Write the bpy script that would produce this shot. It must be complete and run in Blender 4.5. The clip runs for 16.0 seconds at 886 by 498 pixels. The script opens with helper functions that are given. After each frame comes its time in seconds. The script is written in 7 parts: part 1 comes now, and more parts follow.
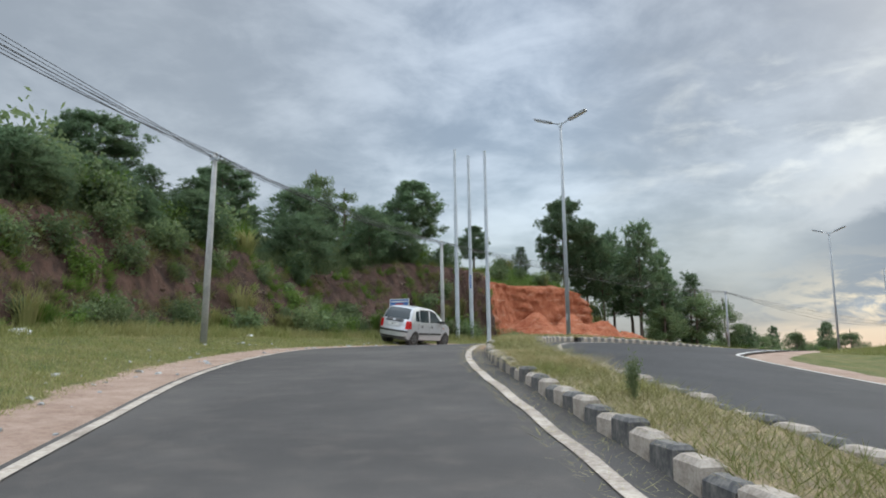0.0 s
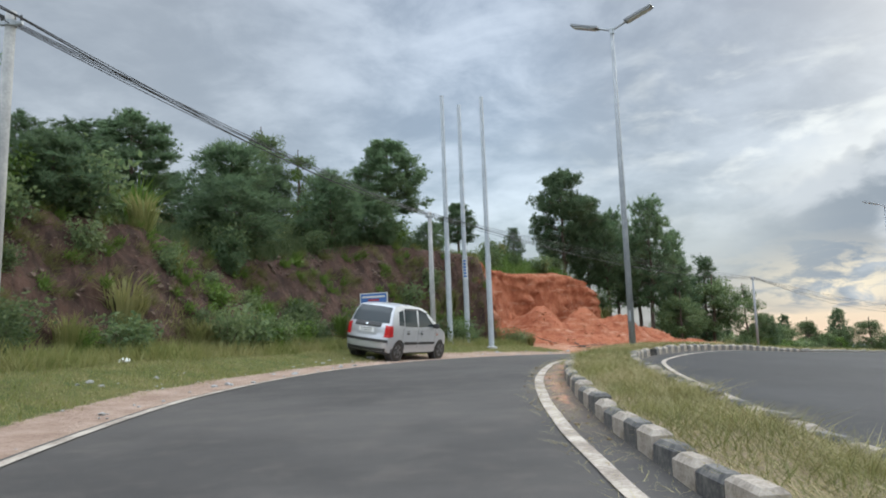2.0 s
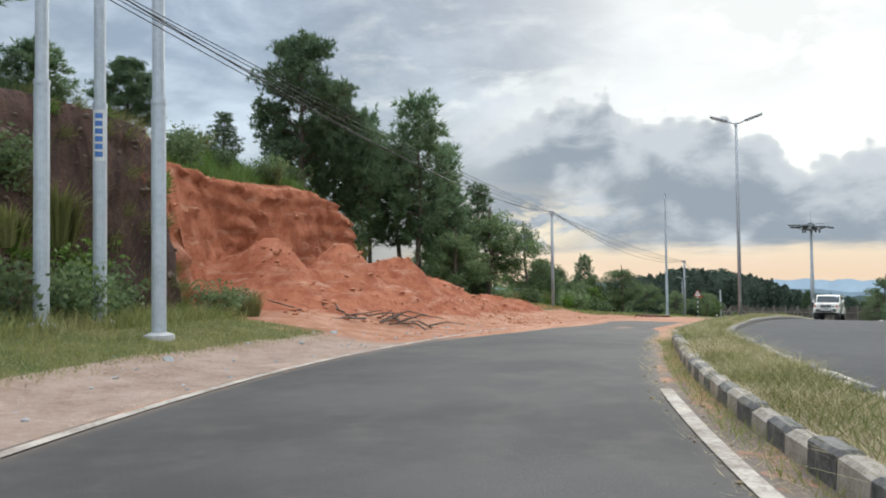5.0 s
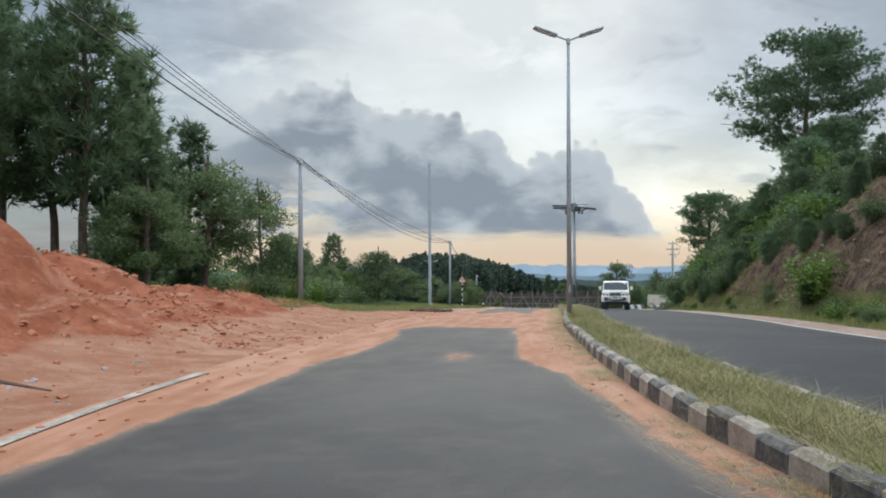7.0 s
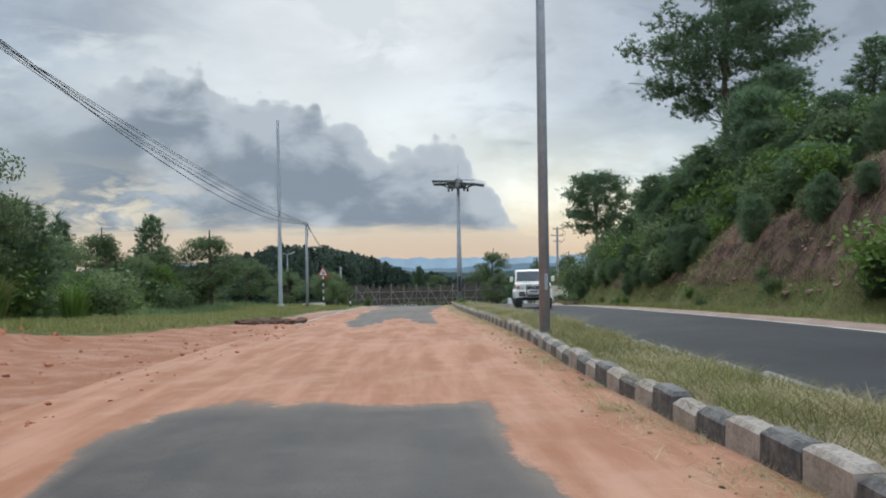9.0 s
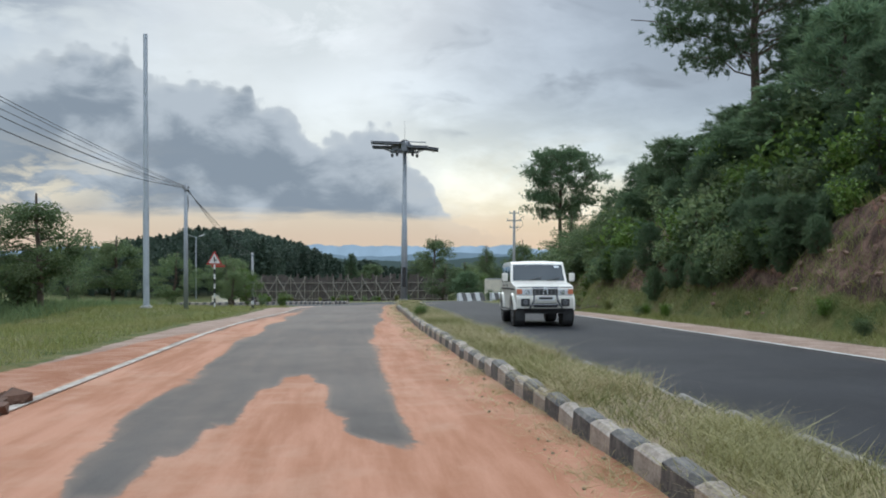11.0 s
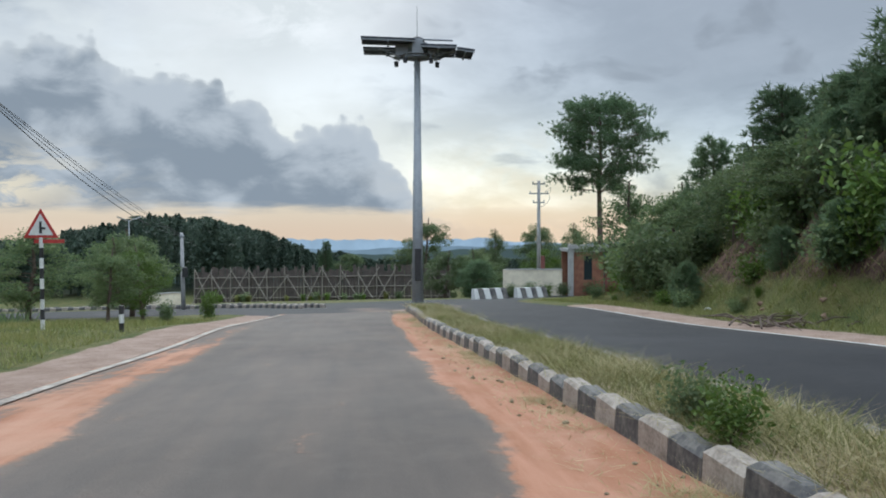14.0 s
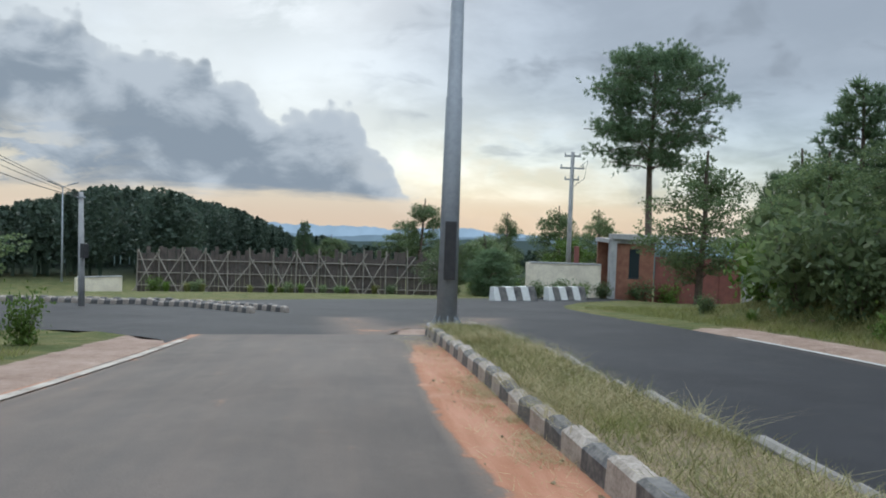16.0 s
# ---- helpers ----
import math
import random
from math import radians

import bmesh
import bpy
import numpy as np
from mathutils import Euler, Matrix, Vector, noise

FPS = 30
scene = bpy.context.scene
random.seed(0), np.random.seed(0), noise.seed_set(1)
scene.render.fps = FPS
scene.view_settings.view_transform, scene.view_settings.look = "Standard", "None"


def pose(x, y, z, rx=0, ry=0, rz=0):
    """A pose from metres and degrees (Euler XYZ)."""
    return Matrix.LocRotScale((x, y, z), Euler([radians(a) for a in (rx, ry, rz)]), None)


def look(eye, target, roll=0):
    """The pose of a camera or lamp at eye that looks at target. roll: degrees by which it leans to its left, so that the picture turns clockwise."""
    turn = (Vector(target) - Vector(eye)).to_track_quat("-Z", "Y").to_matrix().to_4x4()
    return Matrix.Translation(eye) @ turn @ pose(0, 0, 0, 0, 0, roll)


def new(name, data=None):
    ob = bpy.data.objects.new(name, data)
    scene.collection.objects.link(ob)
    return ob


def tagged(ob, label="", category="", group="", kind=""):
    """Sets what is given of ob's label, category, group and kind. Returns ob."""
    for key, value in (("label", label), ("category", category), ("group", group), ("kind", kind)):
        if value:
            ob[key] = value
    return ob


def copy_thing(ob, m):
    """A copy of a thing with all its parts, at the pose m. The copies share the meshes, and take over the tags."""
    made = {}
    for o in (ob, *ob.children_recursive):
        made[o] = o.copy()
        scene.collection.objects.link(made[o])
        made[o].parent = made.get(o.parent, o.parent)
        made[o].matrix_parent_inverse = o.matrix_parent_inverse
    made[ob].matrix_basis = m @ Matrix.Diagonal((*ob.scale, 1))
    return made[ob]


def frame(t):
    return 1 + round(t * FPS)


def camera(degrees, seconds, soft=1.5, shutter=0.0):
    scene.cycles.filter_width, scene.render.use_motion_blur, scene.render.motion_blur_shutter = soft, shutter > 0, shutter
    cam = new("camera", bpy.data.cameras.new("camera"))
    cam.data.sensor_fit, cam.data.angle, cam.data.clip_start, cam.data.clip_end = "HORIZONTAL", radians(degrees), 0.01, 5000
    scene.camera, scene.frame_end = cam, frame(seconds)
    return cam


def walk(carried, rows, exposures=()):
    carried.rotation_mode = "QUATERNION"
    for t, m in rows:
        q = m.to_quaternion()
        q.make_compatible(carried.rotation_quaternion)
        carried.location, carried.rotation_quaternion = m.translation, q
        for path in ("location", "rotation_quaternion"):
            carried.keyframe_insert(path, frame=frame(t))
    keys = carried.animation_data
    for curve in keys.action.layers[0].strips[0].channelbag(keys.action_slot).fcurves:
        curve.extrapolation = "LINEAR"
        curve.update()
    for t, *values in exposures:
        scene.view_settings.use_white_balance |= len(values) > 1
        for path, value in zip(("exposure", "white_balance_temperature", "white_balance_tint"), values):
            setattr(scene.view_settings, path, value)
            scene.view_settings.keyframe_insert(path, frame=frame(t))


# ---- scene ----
cam = camera(61.3, 16.0, soft=1.9)
PATH = [
    (0, (1.288, -0.183, 1.734), (1.246, 1.798, 2.005), -1.0),
    (0.5, (1.002, 1.934, 1.925), (0.991, 3.917, 2.187), -1.4),
    (1, (0.758, 4.465, 2.102), (0.769, 6.448, 2.358), -1.9),
    (1.5, (0.497, 7.01, 2.349), (0.524, 8.994, 2.603), -2.0),
    (2, (0.251, 9.821, 2.527), (0.297, 11.806, 2.771), -2.1),
    (2.5, (-0.008, 12.631, 2.76), (0.08, 14.617, 2.981), -1.9),
    (3, (0.008, 15.624, 2.952), (0.167, 17.609, 3.139), -1.6),
    (3.5, (0.163, 18.665, 3.002), (0.461, 20.636, 3.163), -1.6),
    (4, (0.599, 21.805, 3.138), (1.054, 23.748, 3.26), -1.4),
    (4.5, (1.263, 24.961, 3.239), (1.888, 26.859, 3.322), -0.8),
    (5, (2.291, 28.037, 3.213), (3.081, 29.874, 3.268), -0.7),
    (5.2, (2.791, 29.39, 3.22), (3.649, 31.196, 3.26), -0.6),
    (7.3, (10.027, 40.533, 2.8), (11.455, 41.933, 2.809), -0.3),
    (7.5, (10.866, 41.38, 2.721), (12.332, 42.74, 2.729), -0.4),
    (8, (13.143, 43.778, 2.639), (14.675, 45.064, 2.64), -0.8),
    (8.5, (15.503, 46.38, 2.608), (17.077, 47.615, 2.595), -0.8),
    (9, (17.824, 48.357, 2.323), (19.433, 49.544, 2.311), -0.9),
    (9.5, (20.496, 50.557, 2.217), (22.145, 51.689, 2.204), -0.4),
    (10, (23.222, 52.608, 2.268), (24.9, 53.695, 2.242), 0.1),
    (12.3, (34.396, 61.86, 1.296), (36.118, 62.876, 1.244), 0.3),
    (12.5, (35.315, 62.647, 1.269), (37.039, 63.66, 1.214), 0.4),
    (13, (37.737, 64.6, 1.075), (39.469, 65.599, 1.011), 0.2),
    (13.5, (39.935, 66.205, 0.883), (41.673, 67.194, 0.816), 0.1),
    (14, (42.129, 67.805, 0.655), (43.873, 68.782, 0.594), -0.1),
    (14.5, (44.632, 69.606, 0.533), (46.382, 70.572, 0.473), 0.3),
    (15, (47.132, 71.405, 0.374), (48.888, 72.36, 0.31), 1.0),
    (15.5, (49.525, 73.129, 0.156), (51.286, 74.074, 0.085), 1.5),
    (16, (52.023, 74.912, -0.05), (53.787, 75.85, -0.138), 2.0),
]
walk(cam, [(t, look(eye, target, roll)) for t, eye, target, roll in PATH],
     exposures=[(0.0, 0.46, 6300, 6), (2.0, 0.53, 6300, 6), (4.4, 0.55, 6300, 6), (5.2, 0.46, 6300, 6), (7.5, 0.17, 6050, 5), (9.5, 0.11, 5950, 5), (12.5, 0.16, 5900, 5), (16.0, 0.20, 5900, 5)])
# ---- world: evening overcast sky with a yellow strip over the horizon ----
world = bpy.data.worlds.new("world")
scene.world = world
world.use_nodes = True
wt = world.node_tree
wt.nodes.clear()


class Net:
    """Short hand for node trees."""

    def __init__(self, tree):
        self.t = tree

    def node(self, kind, **props):
        n = self.t.nodes.new(kind)
        if "operation" in props:
            n.operation = props["operation"]
        if "use_clamp" in props:
            n.use_clamp = props["use_clamp"]
        if "interpolation_type" in props:
            n.interpolation_type = props["interpolation_type"]
        if "data_type" in props:
            n.data_type = props["data_type"]
        if "blend_type" in props:
            n.blend_type = props["blend_type"]
        if "attribute_name" in props:
            n.attribute_name = props["attribute_name"]
        return n

    def put(self, socket, v):
        if isinstance(v, bpy.types.NodeSocket):
            self.t.links.new(v, socket)
        elif isinstance(v, (tuple, list)) and len(v) == 3 and socket.type == "RGBA":
            socket.default_value = (*v, 1)
        else:
            socket.default_value = v

    def m(self, op, a, b=0.0, c=0.0, clamp=False):
        n = self.node("ShaderNodeMath", operation=op, use_clamp=clamp)
        for s, v in zip(n.inputs, (a, b, c)):
            self.put(s, v)
        return n.outputs[0]

    def step(self, v, lo, hi, a=0.0, b=1.0):
        n = self.node("ShaderNodeMapRange", interpolation_type="SMOOTHSTEP")
        for s, x in zip(n.inputs, (v, lo, hi, a, b)):
            self.put(s, x)
        return n.outputs[0]

    def mix(self, f, a, b, blend="MIX"):
        n = self.node("ShaderNodeMix", data_type="RGBA", blend_type=blend)
        self.put(n.inputs[0], f), self.put(n.inputs[6], a), self.put(n.inputs[7], b)
        return n.outputs[2]

    def noise(self, vec, scale, detail=6.0, rough=0.55, dist=0.0):
        n = self.node("ShaderNodeTexNoise")
        if vec is not None:
            self.put(n.inputs["Vector"], vec)
        for k, v in (("Scale", scale), ("Detail", detail), ("Roughness", rough), ("Distortion", dist)):
            n.inputs[k].default_value = v
        return n.outputs["Fac"]

    def vec(self, x, y, z):
        n = self.node("ShaderNodeCombineXYZ")
        for s, v in zip(n.inputs, (x, y, z)):
            self.put(s, v)
        return n.outputs[0]


W = Net(wt)
tc = W.node("ShaderNodeTexCoord").outputs["Generated"]
sep = W.node("ShaderNodeSeparateXYZ")
wt.links.new(tc, sep.inputs[0])
dx, dy, dz = sep.outputs
az = W.m("DEGREES", W.m("ARCTAN2", dx, dy))      # compass angle from +y, clockwise
el = W.m("DEGREES", W.m("ARCSINE", dz))
sky = W.node("ShaderNodeTexSky")
sky.sky_type, sky.sun_disc, sky.sun_elevation, sky.sun_rotation = "NISHITA", False, radians(30), radians(49)
# stratocumulus sheet, seen in perspective
below = W.m("ADD", W.m("MAXIMUM", dz, 0.0), 0.22)
px, py = W.m("DIVIDE", dx, below), W.m("DIVIDE", dy, below)
sheet = W.vec(px, py, 0.0)
n1 = W.noise(sheet, 1.15, 6, 0.52, 0.25)
n2 = W.noise(sheet, 3.1, 6, 0.6, 0.3)
n3 = W.noise(W.vec(W.m("MULTIPLY", az, 0.11), W.m("MULTIPLY", el, 0.22), 3.0), 1.0, 6, 0.6, 0.5)
cover = W.m("ADD", W.m("MULTIPLY", n1, 0.48), W.m("ADD", W.m("MULTIPLY", n2, 0.27), W.m("MULTIPLY", n3, 0.26)))
light = W.step(cover, 0.42, 0.60)
grey = W.mix(light, (0.122, 0.130, 0.142), (0.355, 0.366, 0.385))
blue = W.mix(0.04, grey, sky.outputs[0])
# the bright hole round the hidden sun
def gauss(a0, e0, wa, we):
    a = W.m("POWER", W.m("DIVIDE", W.m("SUBTRACT", az, a0), wa), 2.0)
    e = W.m("POWER", W.m("DIVIDE", W.m("SUBTRACT", el, e0), we), 2.0)
    return W.m("EXPONENT", W.m("MULTIPLY", W.m("ADD", a, e), -1.0))
glow = W.m("MULTIPLY", gauss(46, 17, 10, 7), W.step(n3, 0.30, 0.58, 0.35, 1.45), clamp=True)
gaps = W.m("MULTIPLY", gauss(26, 14, 12, 6), W.step(W.noise(W.vec(W.m("MULTIPLY", az, 0.20), W.m("MULTIPLY", el, 0.46), 21.0), 1.0, 6, 0.55, 0.3), 0.46, 0.74), clamp=True)
c1 = W.mix(glow, blue, (0.68, 0.68, 0.67))
c1 = W.mix(W.m("MULTIPLY", W.m("MULTIPLY", W.step(az, 6, 18), W.step(az, 40, 30)), 0.36), c1, (0.19, 0.205, 0.23))
c1 = W.mix(W.m("MULTIPLY", gaps, 0.62), c1, (0.78, 0.78, 0.75))
pale = W.m("MULTIPLY", W.step(az, 50, 66), W.step(el, 3, 12))
c1 = W.mix(W.m("MULTIPLY", pale, W.step(az, 64, 80, 0.45, 0.8)), c1, (0.335, 0.355, 0.395))
c1 = W.mix(W.step(az, 6, -22, 0.0, 0.45), c1, (0.345, 0.36, 0.385))
wisps = W.noise(W.vec(W.m("MULTIPLY", az, 0.15), W.m("MULTIPLY", el, 0.32), 33.0), 1.0, 4, 0.5, 0.5)
c1 = W.mix(W.m("MULTIPLY", W.m("MULTIPLY", W.step(wisps, 0.54, 0.70), W.step(az, 52, 62)), 0.5), c1, (0.235, 0.255, 0.29))
# the deck is darker towards the horizon
low = W.m("MULTIPLY", W.step(el, 11, 2), W.step(az, 44, 26))
c1 = W.mix(W.m("MULTIPLY", low, 0.62), c1, (0.215, 0.232, 0.255))
# cumulus bank low over the horizon
def lobes(scale, shift):
    """Round cauliflower lobes, 1 at their middles."""
    n = W.node("ShaderNodeTexVoronoi")
    n.feature = "SMOOTH_F1"
    W.put(n.inputs["Vector"], W.vec(W.m("MULTIPLY", az, scale), W.m("MULTIPLY", el, scale * 1.15), shift))
    n.inputs["Smoothness"].default_value = 0.5
    n.inputs["Scale"].default_value = 1.0
    return W.m("SUBTRACT", 1.0, n.outputs["Distance"])


fine_n = W.noise(W.vec(W.m("MULTIPLY", az, 0.45), W.m("MULTIPLY", el, 0.5), 5.0), 1.0, 5, 0.6, 0.6)
ramp = W.node("ShaderNodeFloatCurve")
W.put(ramp.inputs["Value"], W.m("DIVIDE", az, 90.0))
cv = ramp.mapping.curves[0]
for a_, e_ in ((14, 6), (20, 9.5), (26.4, 10.8), (30.6, 12.0), (34.1, 12.9), (35.8, 12.7), (37.3, 11.4), (42.4, 11.2), (44.0, 11.2), (44.8, 9.8), (47.0, 9.2), (48.0, 7.9), (49.3, 7.1), (51, 7.8), (54.4, 8.3), (55.8, 6.2), (57.8, 3.9), (58.6, 2.5), (61, 0.9)):
    cv.points.new(a_ / 90, e_ / 20)
cv.points[0].location, cv.points[-1].location = (0, 0.1), (1, 0.0)
ramp.mapping.update()
profile = W.m("MULTIPLY", ramp.outputs[0], 20.0)
big_l, mid_l, small_l = lobes(0.17, 0.0), lobes(0.42, 4.0), lobes(1.05, 9.0)
billow = W.m("ADD", W.m("MULTIPLY", W.m("SUBTRACT", big_l, 0.55), 0.4), W.m("ADD", W.m("MULTIPLY", W.m("SUBTRACT", mid_l, 0.55), 1.1), W.m("MULTIPLY", W.m("SUBTRACT", small_l, 0.55), 1.1)))
billow = W.m("ADD", billow, W.m("MULTIPLY", W.m("SUBTRACT", fine_n, 0.5), 1.5))
top = W.m("ADD", profile, billow)
depth = W.m("SUBTRACT", top, el)
reach = W.m("MULTIPLY", W.step(az, 19, 31), W.step(az, 67, 59))
bank = W.m("MULTIPLY", W.step(depth, 0.0, 0.55), reach)
rim = W.m("MULTIPLY", W.m("MULTIPLY", W.step(depth, -3.5, 0.2), W.step(depth, 1.4, 0.0)), reach)
inner = W.noise(W.vec(W.m("MULTIPLY", az, 0.10), W.m("MULTIPLY", el, 0.20), 11.0), 1.6, 7, 0.58, 0.3)
tone = W.m("ADD", W.m("MULTIPLY", inner, 0.62), W.m("ADD", W.m("MULTIPLY", big_l, 0.22), W.m("MULTIPLY", mid_l, 0.16)))
tone = W.m("ADD", tone, W.step(depth, 5.0, 0.0, 0.0, 0.10))
bank_tone = W.mix(W.step(tone, 0.45, 0.64), (0.245, 0.275, 0.315), (0.455, 0.475, 0.505))
c2 = W.mix(bank, c1, bank_tone)
c2 = W.mix(W.m("MULTIPLY", rim, 0.42), c2, (0.70, 0.69, 0.665))
# clear yellow strip under the clouds
ragged = W.m("MULTIPLY", W.m("SUBTRACT", W.noise(W.vec(W.m("MULTIPLY", az, 0.13), W.m("MULTIPLY", el, 0.9), 7.0), 1.0, 6, 0.62), 0.5), 3.2)
strip = W.m("MULTIPLY", W.step(W.m("ADD", el, W.m("MULTIPLY", ragged, 0.6)), 1.9, 0.8), W.m("MULTIPLY", W.step(az, 18, 26), W.step(az, 96, 72)))
# broken light under the bank's left end, and a pale glow to its right
tatter = W.noise(W.vec(W.m("MULTIPLY", az, 0.30), W.m("MULTIPLY", el, 0.75), 15.0), 1.0, 6, 0.62, 0.5)
hole = W.m("MULTIPLY", gauss(29.5, 2.6, 6.0, 2.3), W.step(tatter, 0.42, 0.58), clamp=True)
pale_side = W.m("MULTIPLY", gauss(68, 2.5, 8.5, 3.6), W.step(tatter, 0.36, 0.60, 0.35, 1.0), clamp=True)
strip = W.m("MAXIMUM", strip, W.m("MAXIMUM", hole, W.m("MULTIPLY", W.m("MULTIPLY", pale_side, W.step(wisps, 0.60, 0.46)), 0.62)))
warm = W.mix(W.step(el, -1.0, 3.0), (0.76, 0.55, 0.38), (0.80, 0.68, 0.50))
c3 = W.mix(W.m("MULTIPLY", strip, 0.82), c2, warm)
# an overcast sky is brighter overhead
up = W.step(el, 27, 70, 1.0, 4.3)
# added fill: the unseen sky behind is brightened to light the sides facing the camera
facing = W.m("ADD", W.m("MULTIPLY", dx, 0.574), W.m("MULTIPLY", dy, 0.819))
up = W.m("MULTIPLY", up, W.step(facing, 0.25, -0.75, 1.0, 2.3))
c3 = W.mix(1.0, c3, W.vec(up, up, up), "MULTIPLY")
bg = W.node("ShaderNodeBackground")
wt.links.new(c3, bg.inputs[0])
bg.inputs[1].default_value = 1.0
wt.links.new(bg.outputs[0], W.node("ShaderNodeOutputWorld").inputs[0])

sun_data = bpy.data.lights.new("sun", "SUN")
sun_data.energy, sun_data.angle, sun_data.color = 1.35, radians(40), (1.0, 0.97, 0.90)
sun_ob = new("sun", sun_data)
sun_ob.matrix_world = look((38, 33, 30), (0, 0, 0))


# ---- materials ----
def mat(name, rough=0.8, metal=0.0, spec=0.5):
    m = bpy.data.materials.new(name)
    m.use_nodes = True
    n = Net(m.node_tree)
    b = m.node_tree.nodes["Principled BSDF"]
    b.inputs["Roughness"].default_value, b.inputs["Metallic"].default_value = rough, metal
    b.inputs["Specular IOR Level"].default_value = spec
    n.b = b
    n.mat = m
    n.pos = n.node("ShaderNodeNewGeometry").outputs["Position"]
    n.obj = n.node("ShaderNodeTexCoord").outputs["Object"]
    return n


def bump(n, height, strength=0.4, dist=0.02):
    k = n.node("ShaderNodeBump")
    k.inputs["Strength"].default_value, k.inputs["Distance"].default_value = strength, dist
    n.put(k.inputs["Height"], height)
    n.put(n.b.inputs["Normal"], k.outputs[0])


def plain(name, a, b, scale=6.0, rough=0.7, metal=0.0, bumps=0.0, spec=0.5):
    """Two tones blended by noise at two scales."""
    n = mat(name, rough, metal, spec)
    f = n.m("ADD", n.m("MULTIPLY", n.noise(n.obj, scale, 5), 0.6), n.m("MULTIPLY", n.noise(n.obj, scale * 9, 3), 0.4))
    n.put(n.b.inputs["Base Color"], n.mix(n.step(f, 0.35, 0.65), a, b))
    n.put(n.b.inputs["Roughness"], n.step(f, 0.3, 0.7, max(rough - 0.12, 0.02), min(rough + 0.12, 1)))
    if bumps:
        bump(n, f, bumps)
    return n.mat


def attr(n, name):
    a = n.node("ShaderNodeAttribute", attribute_name=name)
    return a.outputs["Fac"]


def road_mat(name="asphalt", fresh=(0.052, 0.048, 0.045), worn=(0.082, 0.075, 0.069), dust=(0.135, 0.115, 0.098)):
    n = mat(name, 0.82, spec=0.22)
    fine = n.noise(n.pos, 55, 3, 0.7)
    big = n.noise(n.pos, 0.35, 5, 0.6)
    mid = n.noise(n.pos, 2.2, 5, 0.6)
    tar = n.mix(n.step(big, 0.35, 0.68), fresh, worn)
    tar = n.mix(n.m("MULTIPLY", n.step(fine, 0.55, 0.8), 0.35), tar, (0.12, 0.118, 0.115))
    dusty = n.mix(n.m("MULTIPLY", n.step(mid, 0.45, 0.75), 0.3), tar, dust)
    streak = n.noise(n.node("ShaderNodeAttribute", attribute_name="along").outputs["Vector"], 1.0, 5, 0.6)
    d = n.m("ADD", attr(n, "dirt"), n.m("ADD", n.m("MULTIPLY", n.m("SUBTRACT", mid, 0.5), 0.42), n.m("MULTIPLY", n.m("SUBTRACT", streak, 0.5), 0.5)))
    d = n.m("ADD", d, n.m("MULTIPLY", n.m("SUBTRACT", n.noise(n.pos, 7, 5, 0.65), 0.5), 0.42))
    soil = n.mix(n.step(streak, 0.36, 0.66), (0.31, 0.140, 0.076), (0.43, 0.222, 0.140))
    soil = n.mix(n.m("MULTIPLY", n.step(n.m("ADD", n.m("MULTIPLY", mid, 0.5), n.m("MULTIPLY", big, 0.5)), 0.46, 0.62), 0.45), soil, (0.46, 0.285, 0.195))
    film = n.m("ADD", attr(n, "dirt"), n.m("ADD", n.m("MULTIPLY", n.m("SUBTRACT", streak, 0.5), 0.3), n.m("MULTIPLY", n.m("SUBTRACT", big, 0.5), 0.12)))
    dusty = n.mix(n.step(film, 0.10, 0.72, 0.0, 0.72), dusty, (0.25, 0.185, 0.14))
    n.put(n.b.inputs["Base Color"], n.mix(n.step(d, 0.46, 0.64), dusty, soil))
    n.put(n.b.inputs["Roughness"], n.step(d, 0.4, 0.6, 0.80, 0.95))
    h = n.m("ADD", n.m("MULTIPLY", fine, 0.35), n.m("MULTIPLY", n.step(d, 0.40, 0.7), n.m("ADD", mid, streak)))
    bump(n, h, 0.5, 0.03)
    return n.mat


def layered(n, flat, tall):
    """Places squeezed or drawn out in height, for beds and runnels."""
    k = n.node("ShaderNodeMapping")
    k.inputs["Scale"].default_value = (flat, flat, tall)
    n.put(k.inputs[0], n.pos)
    return k.outputs[0]


